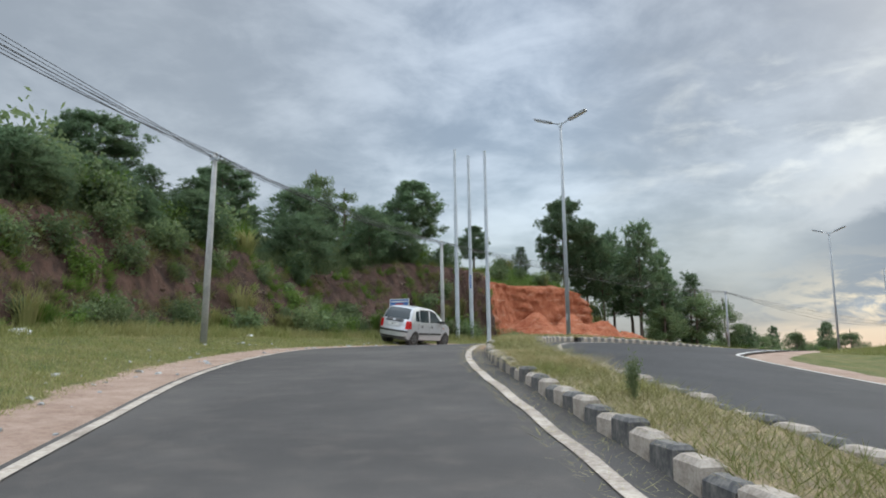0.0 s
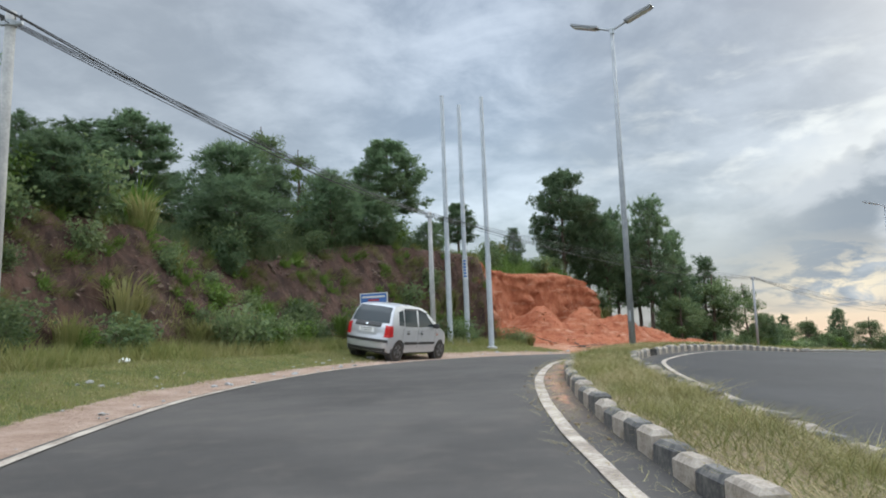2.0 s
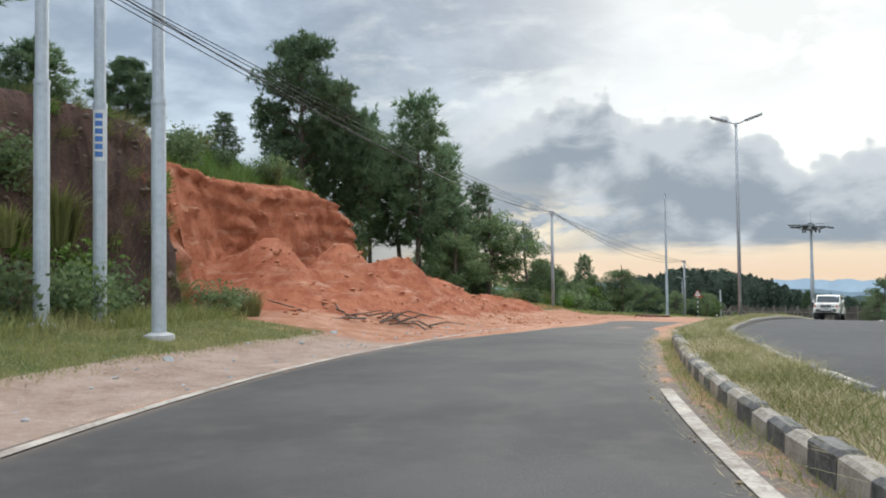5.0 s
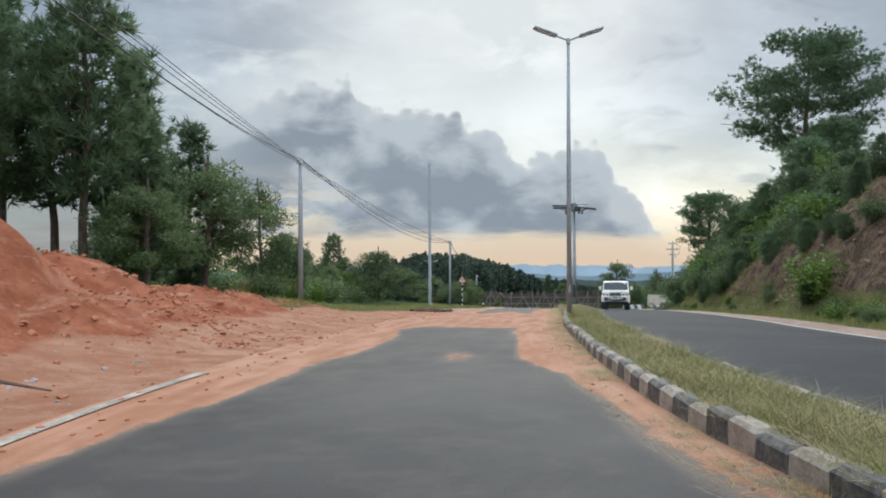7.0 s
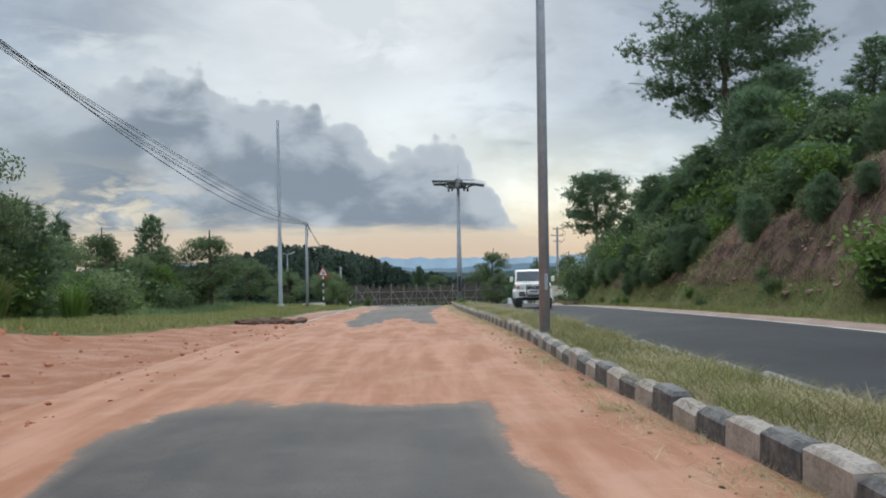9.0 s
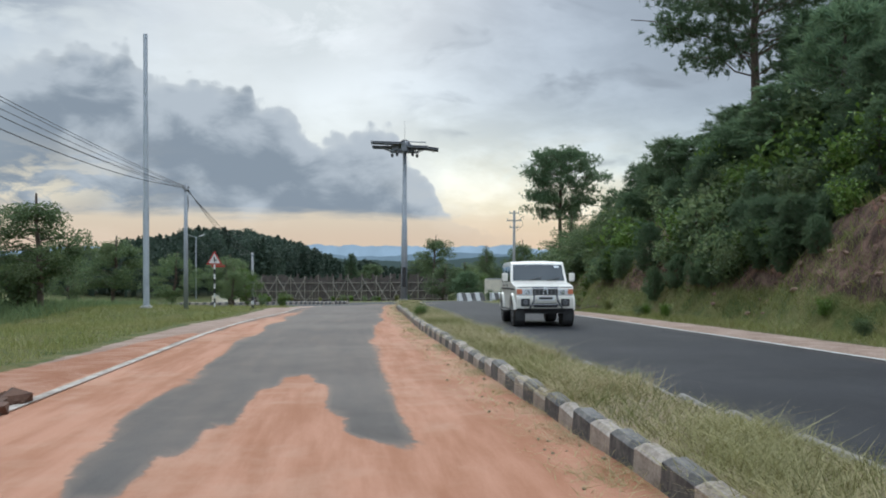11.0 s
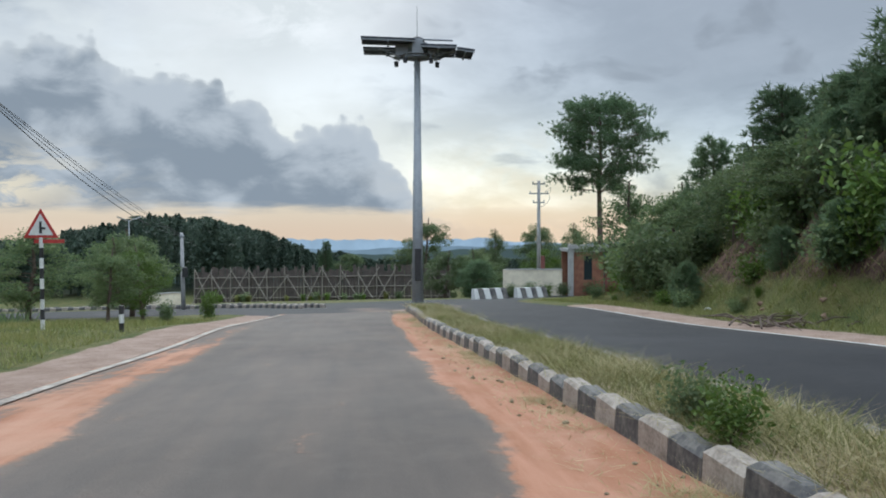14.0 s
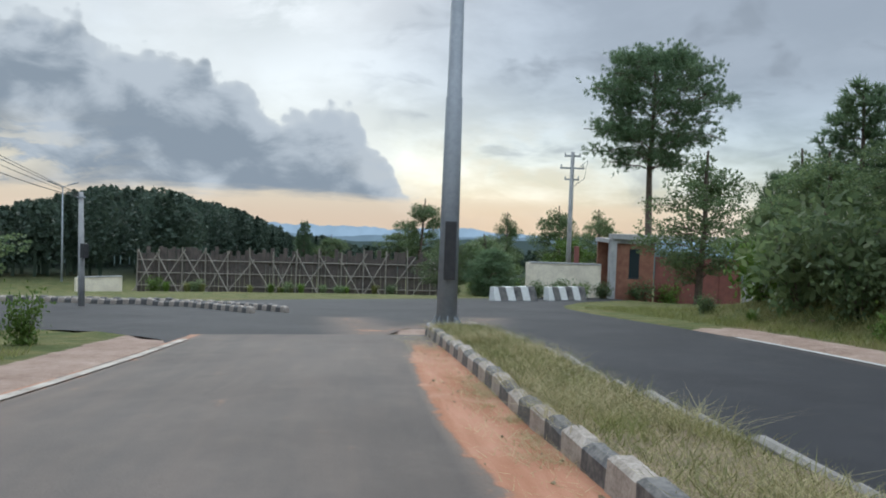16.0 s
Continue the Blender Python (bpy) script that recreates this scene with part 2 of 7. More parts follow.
def ground_mat():
    """The one sheet of ground: grass, bare laterite soil, dark cut earth, pale shoulder gravel, by the zones it is made of."""
    n = mat("ground_earth", 0.95, spec=0.2)
    big = n.noise(n.pos, 0.4, 5, 0.6)
    mid = n.noise(n.pos, 1.7, 6, 0.62)
    fine = n.noise(n.pos, 14, 5, 0.7)
    wob = n.m("ADD", n.m("MULTIPLY", n.m("SUBTRACT", mid, 0.5), 0.55), n.m("MULTIPLY", n.m("SUBTRACT", fine, 0.5), 0.35))
    grass = n.mix(n.step(mid, 0.35, 0.65), (0.075, 0.095, 0.026), (0.155, 0.145, 0.052))
    grass = n.mix(n.m("MULTIPLY", n.step(big, 0.5, 0.72), 0.55), grass, (0.20, 0.15, 0.07))
    # cut earth: streaks that run down the face
    stretched = n.node("ShaderNodeMapping")
    stretched.inputs["Scale"].default_value = (1.0, 1.0, 0.22)
    n.put(stretched.inputs[0], n.pos)
    st = n.noise(stretched.outputs[0], 2.6, 7, 0.68, 0.6)
    st2 = n.noise(stretched.outputs[0], 9, 5, 0.7)
    brown = n.mix(n.step(st, 0.34, 0.66), (0.042, 0.027, 0.022), (0.116, 0.068, 0.052))
    brown = n.mix(n.m("MULTIPLY", n.step(st2, 0.55, 0.75), 0.6), brown, (0.21, 0.145, 0.105))
    lime = n.noise(n.pos, 0.75, 5, 0.65, 0.8)
    red = n.mix(n.step(mid, 0.33, 0.68), (0.26, 0.075, 0.034), (0.40, 0.145, 0.075))
    red = n.mix(n.m("MULTIPLY", n.step(lime, 0.56, 0.72), 0.6), red, (0.46, 0.25, 0.165))
    red = n.mix(n.m("MULTIPLY", n.step(st2, 0.52, 0.75), 0.4), red, (0.19, 0.052, 0.025))
    gravel = n.mix(n.step(n.m("ADD", n.m("MULTIPLY", fine, 0.4), n.m("MULTIPLY", mid, 0.6)), 0.3, 0.7), (0.26, 0.175, 0.13), (0.45, 0.335, 0.265))
    red = n.mix(n.m("MULTIPLY", n.step(n.noise(layered(n, 0.5, 3.2), 1.5, 6, 0.65, 0.4), 0.54, 0.72), 0.75), red, (0.52, 0.30, 0.20))
    sand = n.mix(n.step(mid, 0.35, 0.7), (0.34, 0.150, 0.082), (0.46, 0.255, 0.168))
    sand = n.mix(n.m("MULTIPLY", n.step(fine, 0.55, 0.8), 0.4), sand, (0.28, 0.095, 0.045))
    rock = n.mix(n.step(st, 0.4, 0.62), (0.064, 0.040, 0.030), (0.195, 0.122, 0.088))
    rock = n.mix(n.m("MULTIPLY", n.step(lime, 0.58, 0.74), 0.7), rock, (0.34, 0.16, 0.10))
    c = n.mix(n.step(n.m("ADD", attr(n, "gravel"), wob), 0.42, 0.6), grass, gravel)
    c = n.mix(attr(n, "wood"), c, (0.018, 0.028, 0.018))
    c = n.mix(n.step(n.m("ADD", attr(n, "brown"), wob), 0.42, 0.6), c, brown)
    c = n.mix(n.step(n.m("ADD", attr(n, "rock"), wob), 0.42, 0.6), c, rock)
    c = n.mix(n.step(n.m("ADD", attr(n, "sand"), wob), 0.42, 0.6), c, sand)
    c = n.mix(n.step(n.m("ADD", attr(n, "red"), wob), 0.42, 0.6), c, red)
    n.put(n.b.inputs["Base Color"], c)
    bump(n, n.m("ADD", n.m("MULTIPLY", st, 0.8), n.m("ADD", mid, n.m("MULTIPLY", fine, 0.5))), 0.9, 0.12)
    return n.mat


def leaf_mat(name, a, b, c, trans=0.3):
    n = mat(name, 0.55, spec=0.25)
    r = n.node("ShaderNodeNewGeometry").outputs["Random Per Island"]
    o = n.node("ShaderNodeObjectInfo").outputs["Random"]
    col = n.mix(r, a, b)
    col = n.mix(n.m("MULTIPLY", n.step(n.noise(n.pos, 0.5, 3), 0.45, 0.7), 0.5), col, c)
    v = n.step(o, 0.0, 1.0, 0.78, 1.2)
    col = n.mix(1.0, col, n.vec(v, v, v), "MULTIPLY")
    n.put(n.b.inputs["Base Color"], col)
    tr = n.node("ShaderNodeBsdfTranslucent")
    n.put(tr.inputs[0], col)
    ms = n.node("ShaderNodeMixShader")
    ms.inputs[0].default_value = trans
    n.t.links.new(n.b.outputs[0], ms.inputs[1])
    n.t.links.new(tr.outputs[0], ms.inputs[2])
    n.t.links.new(ms.outputs[0], n.t.nodes["Material Output"].inputs[0])
    return n.mat


def painted(name, col, rough=0.3, dirt=(0.25, 0.2, 0.16), amount=0.25, metal=0.0, coat=0.0):
    """Paint with road dust on it."""
    n = mat(name, rough, metal)
    f = n.m("ADD", n.m("MULTIPLY", n.noise(n.obj, 3, 6, 0.65), 0.7), n.m("MULTIPLY", n.noise(n.obj, 30, 3), 0.3))
    n.put(n.b.inputs["Base Color"], n.mix(n.m("MULTIPLY", n.step(f, 0.45, 0.7), amount), col, dirt))
    n.put(n.b.inputs["Roughness"], n.step(f, 0.4, 0.7, rough, min(1, rough + 0.3)))
    n.b.inputs["Coat Weight"].default_value = coat
    return n.mat


def glow_mat(name, col, strength=1.0):
    m = bpy.data.materials.new(name)
    m.use_nodes = True
    m.node_tree.nodes.clear()
    n = Net(m.node_tree)
    e = n.node("ShaderNodeEmission")
    e.inputs[1].default_value = strength
    n.e, n.mat = e, m
    n.put(e.inputs[0], col)
    n.t.links.new(e.outputs[0], n.node("ShaderNodeOutputMaterial").inputs[0])
    return n


ASPHALT, EARTH = road_mat(), ground_mat()
ASPHALT_DARK = road_mat("dark_asphalt", (0.022, 0.022, 0.024), (0.034, 0.034, 0.036), (0.054, 0.051, 0.048))
LINE = plain("worn_white_line", (0.47, 0.41, 0.34), (0.22, 0.18, 0.145), 2.6, 0.8)
LINE_FRESH = plain("white_line_paint", (0.60, 0.58, 0.54), (0.40, 0.38, 0.345), 2.6, 0.8)
KERB_W = plain("dirty_white_paint", (0.42, 0.365, 0.305), (0.21, 0.175, 0.14), 5, 0.85, 0, 0.3)
KERB_B = plain("worn_black_paint", (0.045, 0.045, 0.046), (0.20, 0.185, 0.165), 3, 0.8, 0, 0.3)
SOIL = plain("median_soil", (0.16, 0.12, 0.07), (0.25, 0.19, 0.11), 4, 0.95, 0, 0.5)
GALV = plain("galvanised_steel", (0.38, 0.41, 0.44), (0.50, 0.53, 0.56), 1.4, 0.5, 0.15)
GREYPOLE = plain("grey_painted_steel", (0.26, 0.278, 0.292), (0.35, 0.367, 0.382), 1.2, 0.55, 0.05)
CONCRETE = plain("weathered_concrete", (0.30, 0.30, 0.29), (0.44, 0.43, 0.41), 3, 0.9, 0, 0.3)
BARK = plain("bark", (0.075, 0.055, 0.042), (0.17, 0.125, 0.095), 6, 0.95, 0, 0.8)
LEAF = leaf_mat("broad_leaf", (0.090, 0.140, 0.066), (0.180, 0.230, 0.098), (0.20, 0.235, 0.105), 0.5)
LEAF2 = leaf_mat("bright_leaf", (0.075, 0.14, 0.025), (0.16, 0.23, 0.05), (0.10, 0.16, 0.03))
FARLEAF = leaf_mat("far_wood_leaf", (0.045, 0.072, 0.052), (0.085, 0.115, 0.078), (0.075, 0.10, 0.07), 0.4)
NEEDLE = leaf_mat("pine_needles", (0.092, 0.150, 0.082), (0.160, 0.222, 0.116), (0.17, 0.222, 0.108), 0.55)
GRASS = leaf_mat("green_grass", (0.14, 0.165, 0.045), (0.27, 0.265, 0.10), (0.31, 0.27, 0.13), 0.35)
STRAW = leaf_mat("dry_cut_grass", (0.27, 0.22, 0.10), (0.47, 0.40, 0.22), (0.26, 0.27, 0.10), 0.3)
DARKM = plain("black_rubber", (0.018, 0.018, 0.019), (0.04, 0.038, 0.036), 8, 0.8)


# ---- helpers for geometry ----
def smooth01(v, lo, hi):
    t = np.clip((np.asarray(v, float) - lo) / (hi - lo), 0, 1)
    return t * t * (3 - 2 * t)


def vnoise(x, y, scale, seed=0):
    """Smooth value noise on arrays, -1 to 1."""
    x, y = np.asarray(x, float) / scale, np.asarray(y, float) / scale
    i, j = np.floor(x), np.floor(y)
    u, v = x - i, y - j
    u, v = u * u * (3 - 2 * u), v * v * (3 - 2 * v)

    def h(a, b):
        k = np.sin(a * 127.1 + b * 311.7 + seed * 74.7) * 43758.5453
        return (k - np.floor(k)) * 2 - 1
    return (h(i, j) * (1 - u) + h(i + 1, j) * u) * (1 - v) + (h(i, j + 1) * (1 - u) + h(i + 1, j + 1) * u) * v


def curve_through(pts, step=0.5, rounds=3):
    """A smoothed polyline, resampled at even steps."""
    p = np.array(pts, float)
    for _ in range(rounds):
        q = np.empty((2 * len(p) - 2, p.shape[1]))
        q[0::2], q[1::2] = p[:-1] * 0.75 + p[1:] * 0.25, p[:-1] * 0.25 + p[1:] * 0.75
        p = np.vstack([p[:1], q, p[-1:]])
    s = np.r_[0, np.cumsum(np.linalg.norm(np.diff(p[:, :2], axis=0), axis=1))]
    a = np.arange(0, s[-1], step)
    return np.stack([np.interp(a, s, p[:, k]) for k in range(p.shape[1])], 1)


class Line:
    """A line in plan, with distances along it and to its right."""

    def __init__(self, pts, step=0.5):
        self.p = curve_through(pts, step)
        self.step = step
        d = np.gradient(self.p, axis=0)
        self.dir = d / np.linalg.norm(d, axis=1)[:, None]
        self.nor = np.stack([self.dir[:, 1], -self.dir[:, 0]], 1)
        self.s = np.arange(len(self.p)) * step

    def at(self, s, d=0.0):
        s = np.asarray(s, float)
        f = [np.interp(s, self.s, a) for a in (self.p[:, 0], self.p[:, 1], self.nor[:, 0], self.nor[:, 1])]
        return f[0] + f[2] * d, f[1] + f[3] * d

    def sd(self, x, y):
        x, y = np.atleast_1d(np.asarray(x, float)), np.atleast_1d(np.asarray(y, float))
        shape = x.shape
        x, y = x.ravel(), y.ravel()
        s, d = np.empty_like(x), np.empty_like(x)
        for k in range(0, len(x), 4000):
            ex, ey = x[k:k + 4000, None] - self.p[None, :, 0], y[k:k + 4000, None] - self.p[None, :, 1]
            i = np.argmin(ex * ex + ey * ey, axis=1)
            r = np.arange(len(i))
            al = ex[r, i] * self.dir[i, 0] + ey[r, i] * self.dir[i, 1]
            s[k:k + 4000] = self.s[i] + np.clip(al, -self.step, self.step)
            side = ex[r, i] * self.nor[i, 0] + ey[r, i] * self.nor[i, 1]
            ends = (i == 0) | (i == len(self.p) - 1)
            d[k:k + 4000] = np.where(ends, np.sign(side) * np.hypot(ex[r, i], ey[r, i]), side)
        return s.reshape(shape), d.reshape(shape)


# the median's kerb beside the driven lane
REF = Line([(9.5, -40), (5.6, -18), (3.6, -3), (2.6, 5), (2.3, 8), (1.95, 11.5), (1.8, 14.5), (1.85, 17.5), (2.15, 20.6), (2.65, 23.3), (3.4, 26.2),
            (4.6, 28.7), (6.1, 31.5), (8.3, 34.9), (11.9, 39.4), (14.3, 42.3), (17.1, 45), (20.4, 47.9), (24.9, 51.8), (28.5, 54.5),
            (32.4, 57.6), (40.2, 63.9), (43.8, 66.8), (49.6, 71.1), (52.2, 73), (57.2, 76.8), (60, 78.7), (64.4, 81.8), (74, 88.6), (120, 121)])
S0 = float(REF.sd(2.3, 8)[0][0])            # where the drive begins, near enough
SEND = float(REF.sd(64.2, 81.7)[0][0])      # the median's nose
# heights of the road along the line
PROFILE = [(-48, -3.2), (-20, -0.75), (-8, 0.42), (-3, 0.92), (2, 1.30), (7, 1.60), (12, 1.86), (17, 1.98), (22, 2.01), (27, 1.96), (32, 1.81), (37, 1.55),
           (42, 1.37), (47, 1.15), (52, 0.93), (57, 0.70), (62, 0.42), (67, 0.10), (72, -0.20), (77, -0.52), (82, -0.87), (87, -1.25), (92, -1.66), (98, -2.18), (105, -2.75)]
prof = np.array(PROFILE)
ks = np.arange(-48, 105, 2.0)
kx, ky = REF.at(S0 + ks)
KNOTS = np.stack([kx, ky, np.interp(ks, prof[:, 0], prof[:, 1])], 1)
KNOTS = np.vstack([KNOTS, [(75, 87, -3.3), (88, 88, -4.3), (48, 82.8, -1.2), (51.8, 83, -1.5), (88, 115, -6.2), (100, 98, -6.0), (82, 95, -4.5),
                           (110, 90, -6.0), (100, 80, -4.8), (60, 100, -3.4), (50, 112, -3.6), (84, 78, -3.6)]])


def base_z(x, y):
    out = np.empty_like(x)
    for k in range(0, len(x), 4000):
        d2 = (x[k:k + 4000, None] - KNOTS[None, :, 0]) ** 2 + (y[k:k + 4000, None] - KNOTS[None, :, 1]) ** 2
        w = (d2 + 3.0) ** -2.5
        out[k:k + 4000] = (w * KNOTS[None, :, 2]).sum(1) / w.sum(1)
    return out


# foot of the cut bank on the outside of the bend, and of the hill across the far carriageway
FOOT = Line([(-13, -60), (-12, -20), (-10.5, 0), (-9.8, 8), (-9.2, 15), (-8.4, 21), (-6.8, 27), (-4.8, 32), (-2.8, 36.5), (-0.3, 40.8), (2.1, 44.2), (3.4, 45.8), (3.8, 46.8), (4.1, 49.6),
             (6.4, 53.6), (10.2, 57.4), (13.5, 61), (17, 65.5), (20.5, 72), (25, 82), (31, 95), (40, 120), (50, 150)])
FS_EDGE = float(FOOT.sd(3.3, 46.2)[0][0])
FS_RED = float(FOOT.sd(11.4, 58.7)[0][0])
PILES = [(6.2, 51.0, 1.9, 2.2), (8.6, 52.6, 2.0, 2.4), (11.2, 54.0, 1.55, 2.1), (13.6, 55.6, 1.05, 1.9), (16.0, 57.4, 0.65, 1.9), (18.6, 59.2, 0.4, 1.9), (21.5, 61.2, 0.22, 2.0)]


def left_edge(s):
    """Offset of the left white line from the reference line."""
    return np.interp(s - S0, [-40, -4, 0, 4, 9, 12, 18, 24, 30, 38, 60, 85, 98, 103], [-4.3, -4.4, -4.6, -4.9, -5.2, -5.4, -5.35, -5.25, -5.2, -5.15, -5.0, -4.9, -4.3, -4.2])


def far_edge(s):
    """Offset of the far carriageway's outer white line."""
    return np.interp(s - S0, [-40, 0, 30, 50, 105], [7.2, 7.2, 6.8, 6.2, 6.1])


def sand_edge(s):
    """Offset of the outer edge of the soil that was spread over the shoulder."""
    return np.interp(s - S0, [30, 44, 50, 55, 63, 72, 80], [-13.0, -12.3, -9.6, -8.1, -6.8, -5.9, -5.2])


def fill_z(x, y):
    """Height of the finished ground, with masks of what it is made of."""
    x, y = np.asarray(x, float).ravel(), np.asarray(y, float).ravel()
    z = base_z(x, y)
    s, d = REF.sd(x, y)
    sr = s - S0
    flat = 1 - smooth01(np.hypot(x - 72, y - 98), 20, 31)
    z = z + flat * (-2.32 - 0.0617 * (x - 64.2) - 0.0593 * (y - 81.7) - z)
    # the road leans down to the inside of the bend
    z = z - 0.085 * np.clip(d - 1.2, 0, 10) * (1 - smooth01(sr, 20, 46)) * smooth01(sr, -30, -5)
    fs, q = FOOT.sd(x, y)
    q = -q                                              # metres inside the bank
    amp = np.interp(fs, [0, FS_EDGE, FS_RED, FS_RED + 6, FS_RED + 14, FS_RED + 26, FS_RED + 60], [1, 1, 1.0, 0.55, 0.36, 0.2, 0.0])
    verge = smooth01(-(d - left_edge(s)), 0.6, 4.5) * np.interp(sr, [-20, 10, 25, 45, 60, 74], [0.6, 0.64, 0.54, 0.48, 0.3, 0.0])
    rough = vnoise(x, y, 1.7, 1) * 0.35 + vnoise(x, y, 0.7, 2) * 0.18
    run = np.interp(fs, [FS_EDGE - 9, FS_EDGE - 2, FS_RED + 1, FS_RED + 4], [2.3, 0.9, 1.0, 2.3])
    rise = 0.3 * smooth01(q + rough * 0.6, 0.0, run) + 0.7 * np.clip((q + rough * 0.6) / run, 0, 1)
    face = rise * (3.6 + 0.5 * vnoise(x, y, 6, 3) + 0.95 * smooth01(fs, FS_EDGE - 14, FS_EDGE - 1) * (1 - smooth01(fs, FS_RED - 3, FS_RED + 3)))
    above = np.clip(q - run, 0, 60)
    hill = face + 9.0 * (1 - np.exp(-above * 0.26 / 9.0)) + smooth01(above, 0, 4) * (0.4 * vnoise(x, y, 4, 4) + 0.3 * rough)
    left = hill * amp
    # hill across the road
    amp_r = smooth01(sr, 34, 56) * (1 - smooth01(sr, 92, 116))
    qr = d - 9.0 - 0.8 * vnoise(x, y, 7, 8) + rough
    right = (11.0 * (1 - np.exp(-np.clip(qr, 0, 60) * 1.5 / 11.0)) * (1 + 0.08 * vnoise(x, y, 3, 9)) + np.clip(qr - 10, 0, 40) * 0.08 + smooth01(qr, 0, 2) * (0.5 * vnoise(x, y, 1.9, 13) + 0.28 * vnoise(x, y, 0.85, 14))) * amp_r
    pile = np.zeros_like(z)
    for cx, cy, h, r in PILES:
        pile = np.maximum(pile, h * np.exp(-((x - cx) ** 2 + (y - cy) ** 2) / (r * r) * 0.9))
    lumps = pile * (1 + 0.38 * vnoise(x, y, 1.3, 5)) + np.minimum(pile, 0.45) * (0.55 * vnoise(x, y, 0.85, 6) + 0.3 * vnoise(x, y, 2.2, 12))
    z = z + verge + np.maximum(left, lumps * (1 - smooth01(q, 0.5, 2))) + right
    # the land falls away in front
    r = np.hypot(x - 60, y - 70)
    ahead = smooth01(x * 0.8 + y * 0.6, 118, 210)
    z = z - ahead * np.clip(r - 60, 0, 4000) * 0.09
    z = z - (1 - ahead) * np.clip(r - 180, 0, 4000) * 0.05
    off = np.clip(1 - np.abs(d - left_edge(s)) / 30, 0, 1)
    z = z + 0.05 * vnoise(x, y, 1.3, 7) * smooth01(np.maximum(left_edge(s) - 0.9 - d, d - far_edge(s) - 1.2), 0, 1) * off
    is_face = smooth01(q, -0.3, 0.3) * (1 - smooth01(q, run + 0.2, run + 1.2))
    red_zone = smooth01(fs, FS_EDGE - 0.3, FS_EDGE + 0.6) * (1 - smooth01(fs, FS_RED + 1.0, FS_RED + 3.0))
    red = np.maximum(is_face * red_zone, smooth01(lumps, 0.03, 0.22) * (1 - smooth01(q, 1.5, 2.5)))
    spill = smooth01(sr, 30, 38) * (1 - smooth01(sr, 72, 80)) * smooth01(d - sand_edge(s), -0.5, 0.5) * (d < 0)
    fringe = smooth01(sr, 20, 25) * (1 - smooth01(sr, 96, 104)) * smooth01(d - left_edge(s), -1.4, -0.9) * (d < 0) * (0.32 - 0.14 * smooth01(sr, 60, 75))
    red = np.maximum(red, fringe)
    brown = is_face * (1 - red_zone) * (0.45 + 0.55 * (fs < FS_EDGE + 1)) * (amp > 0.1)
    rock = smooth01(qr, 0.2, 1.0) * (1 - smooth01(qr, 8, 12)) * amp_r * 0.8
    wide = 0.9 * smooth01(sr, 18, 26) * (1 - smooth01(sr, 42, 50))
    gravel = np.maximum(smooth01(d - left_edge(s) + wide, -1.5, -1.0) * (d < 0), smooth01(far_edge(s) + 1.7 - d, 0, 0.4) * (d > 0)) * (sr < 104)
    return z, red, brown, rock, gravel, s, d, spill


def ground_at(x, y):
    return float(fill_z([x], [y])[0][0])


def mesh_of(name, verts, faces, material, smooth=False):
    me = bpy.data.meshes.new(name)
    me.from_pydata([tuple(v) for v in verts], [], [tuple(f) for f in faces])
    me.materials.append(material)
    if smooth:
        me.polygons.foreach_set("use_smooth", [True] * len(me.polygons))
    me.update()
    return me


def float_attr(me, name, values):
    a = me.attributes.new(name, "FLOAT", "POINT")
    a.data.foreach_set("value", np.asarray(values, np.float32))


def grid_faces(nx, ny):
    i = np.arange((nx - 1) * (ny - 1))
    a = (i // (ny - 1)) * ny + i % (ny - 1)
    return np.stack([a, a + ny, a + ny + 1, a + 1], 1)


def arc(pts, n=3):
    return [tuple(p) for p in curve_through(pts, 1.0, n)]


JUNCTION = arc([(57.2, 81.9), (60.0, 83.8), (61.4, 85.4), (61.3, 88), (59.5, 93), (56, 101), (50, 112), (46, 122)]) + \
    arc([(54, 126), (58.5, 117), (64, 108), (71, 102.5), (79, 98.5), (86, 94.5), (94, 89.5), (100, 86)]) + \
    arc([(97, 84), (90, 86.2), (82, 85.2), (77.5, 83.2), (69.5, 77.7), (66.5, 75.8)]) + [(62, 79), (63, 80.2), (66.2, 81.6), (66, 83.2), (64, 82.5), (62, 81.0)]

# ---- ground: one sheet out to the horizon ----
def spaced(lo, hi, step, far_lo, far_hi):
    mid = list(np.arange(lo, hi, step))
    a, g = lo, step
    while a > far_lo:
        g *= 1.18
        a -= g
        mid.insert(0, a)
    a, g = mid[-1], step
    while a < far_hi:
        g *= 1.18
        a += g
        mid.append(a)
    return np.array(mid)


gx, gy = spaced(-16, 90, 0.42, -2500, 3500), spaced(-4, 104, 0.42, -2500, 3500)
XX, YY = np.meshgrid(gx, gy, indexing="ij")
gz, m_red, m_brown, m_rock, m_gravel, g_s, g_d, m_sand = fill_z(XX, YY)
on_road = (g_d > left_edge(g_s) - 0.1) & (g_d < far_edge(g_s) + 0.45) & (g_s < SEND + 1.5)
def inside(poly, x, y):
    """Whether points lie in a polygon."""
    r = np.zeros(len(x), bool)
    for (xa, ya), (xb, yb) in zip(poly, poly[1:] + poly[:1]):
        if ya != yb:
            r ^= ((ya > y) != (yb > y)) & (x < (xb - xa) * (y - ya) / (yb - ya) + xa)
    return r


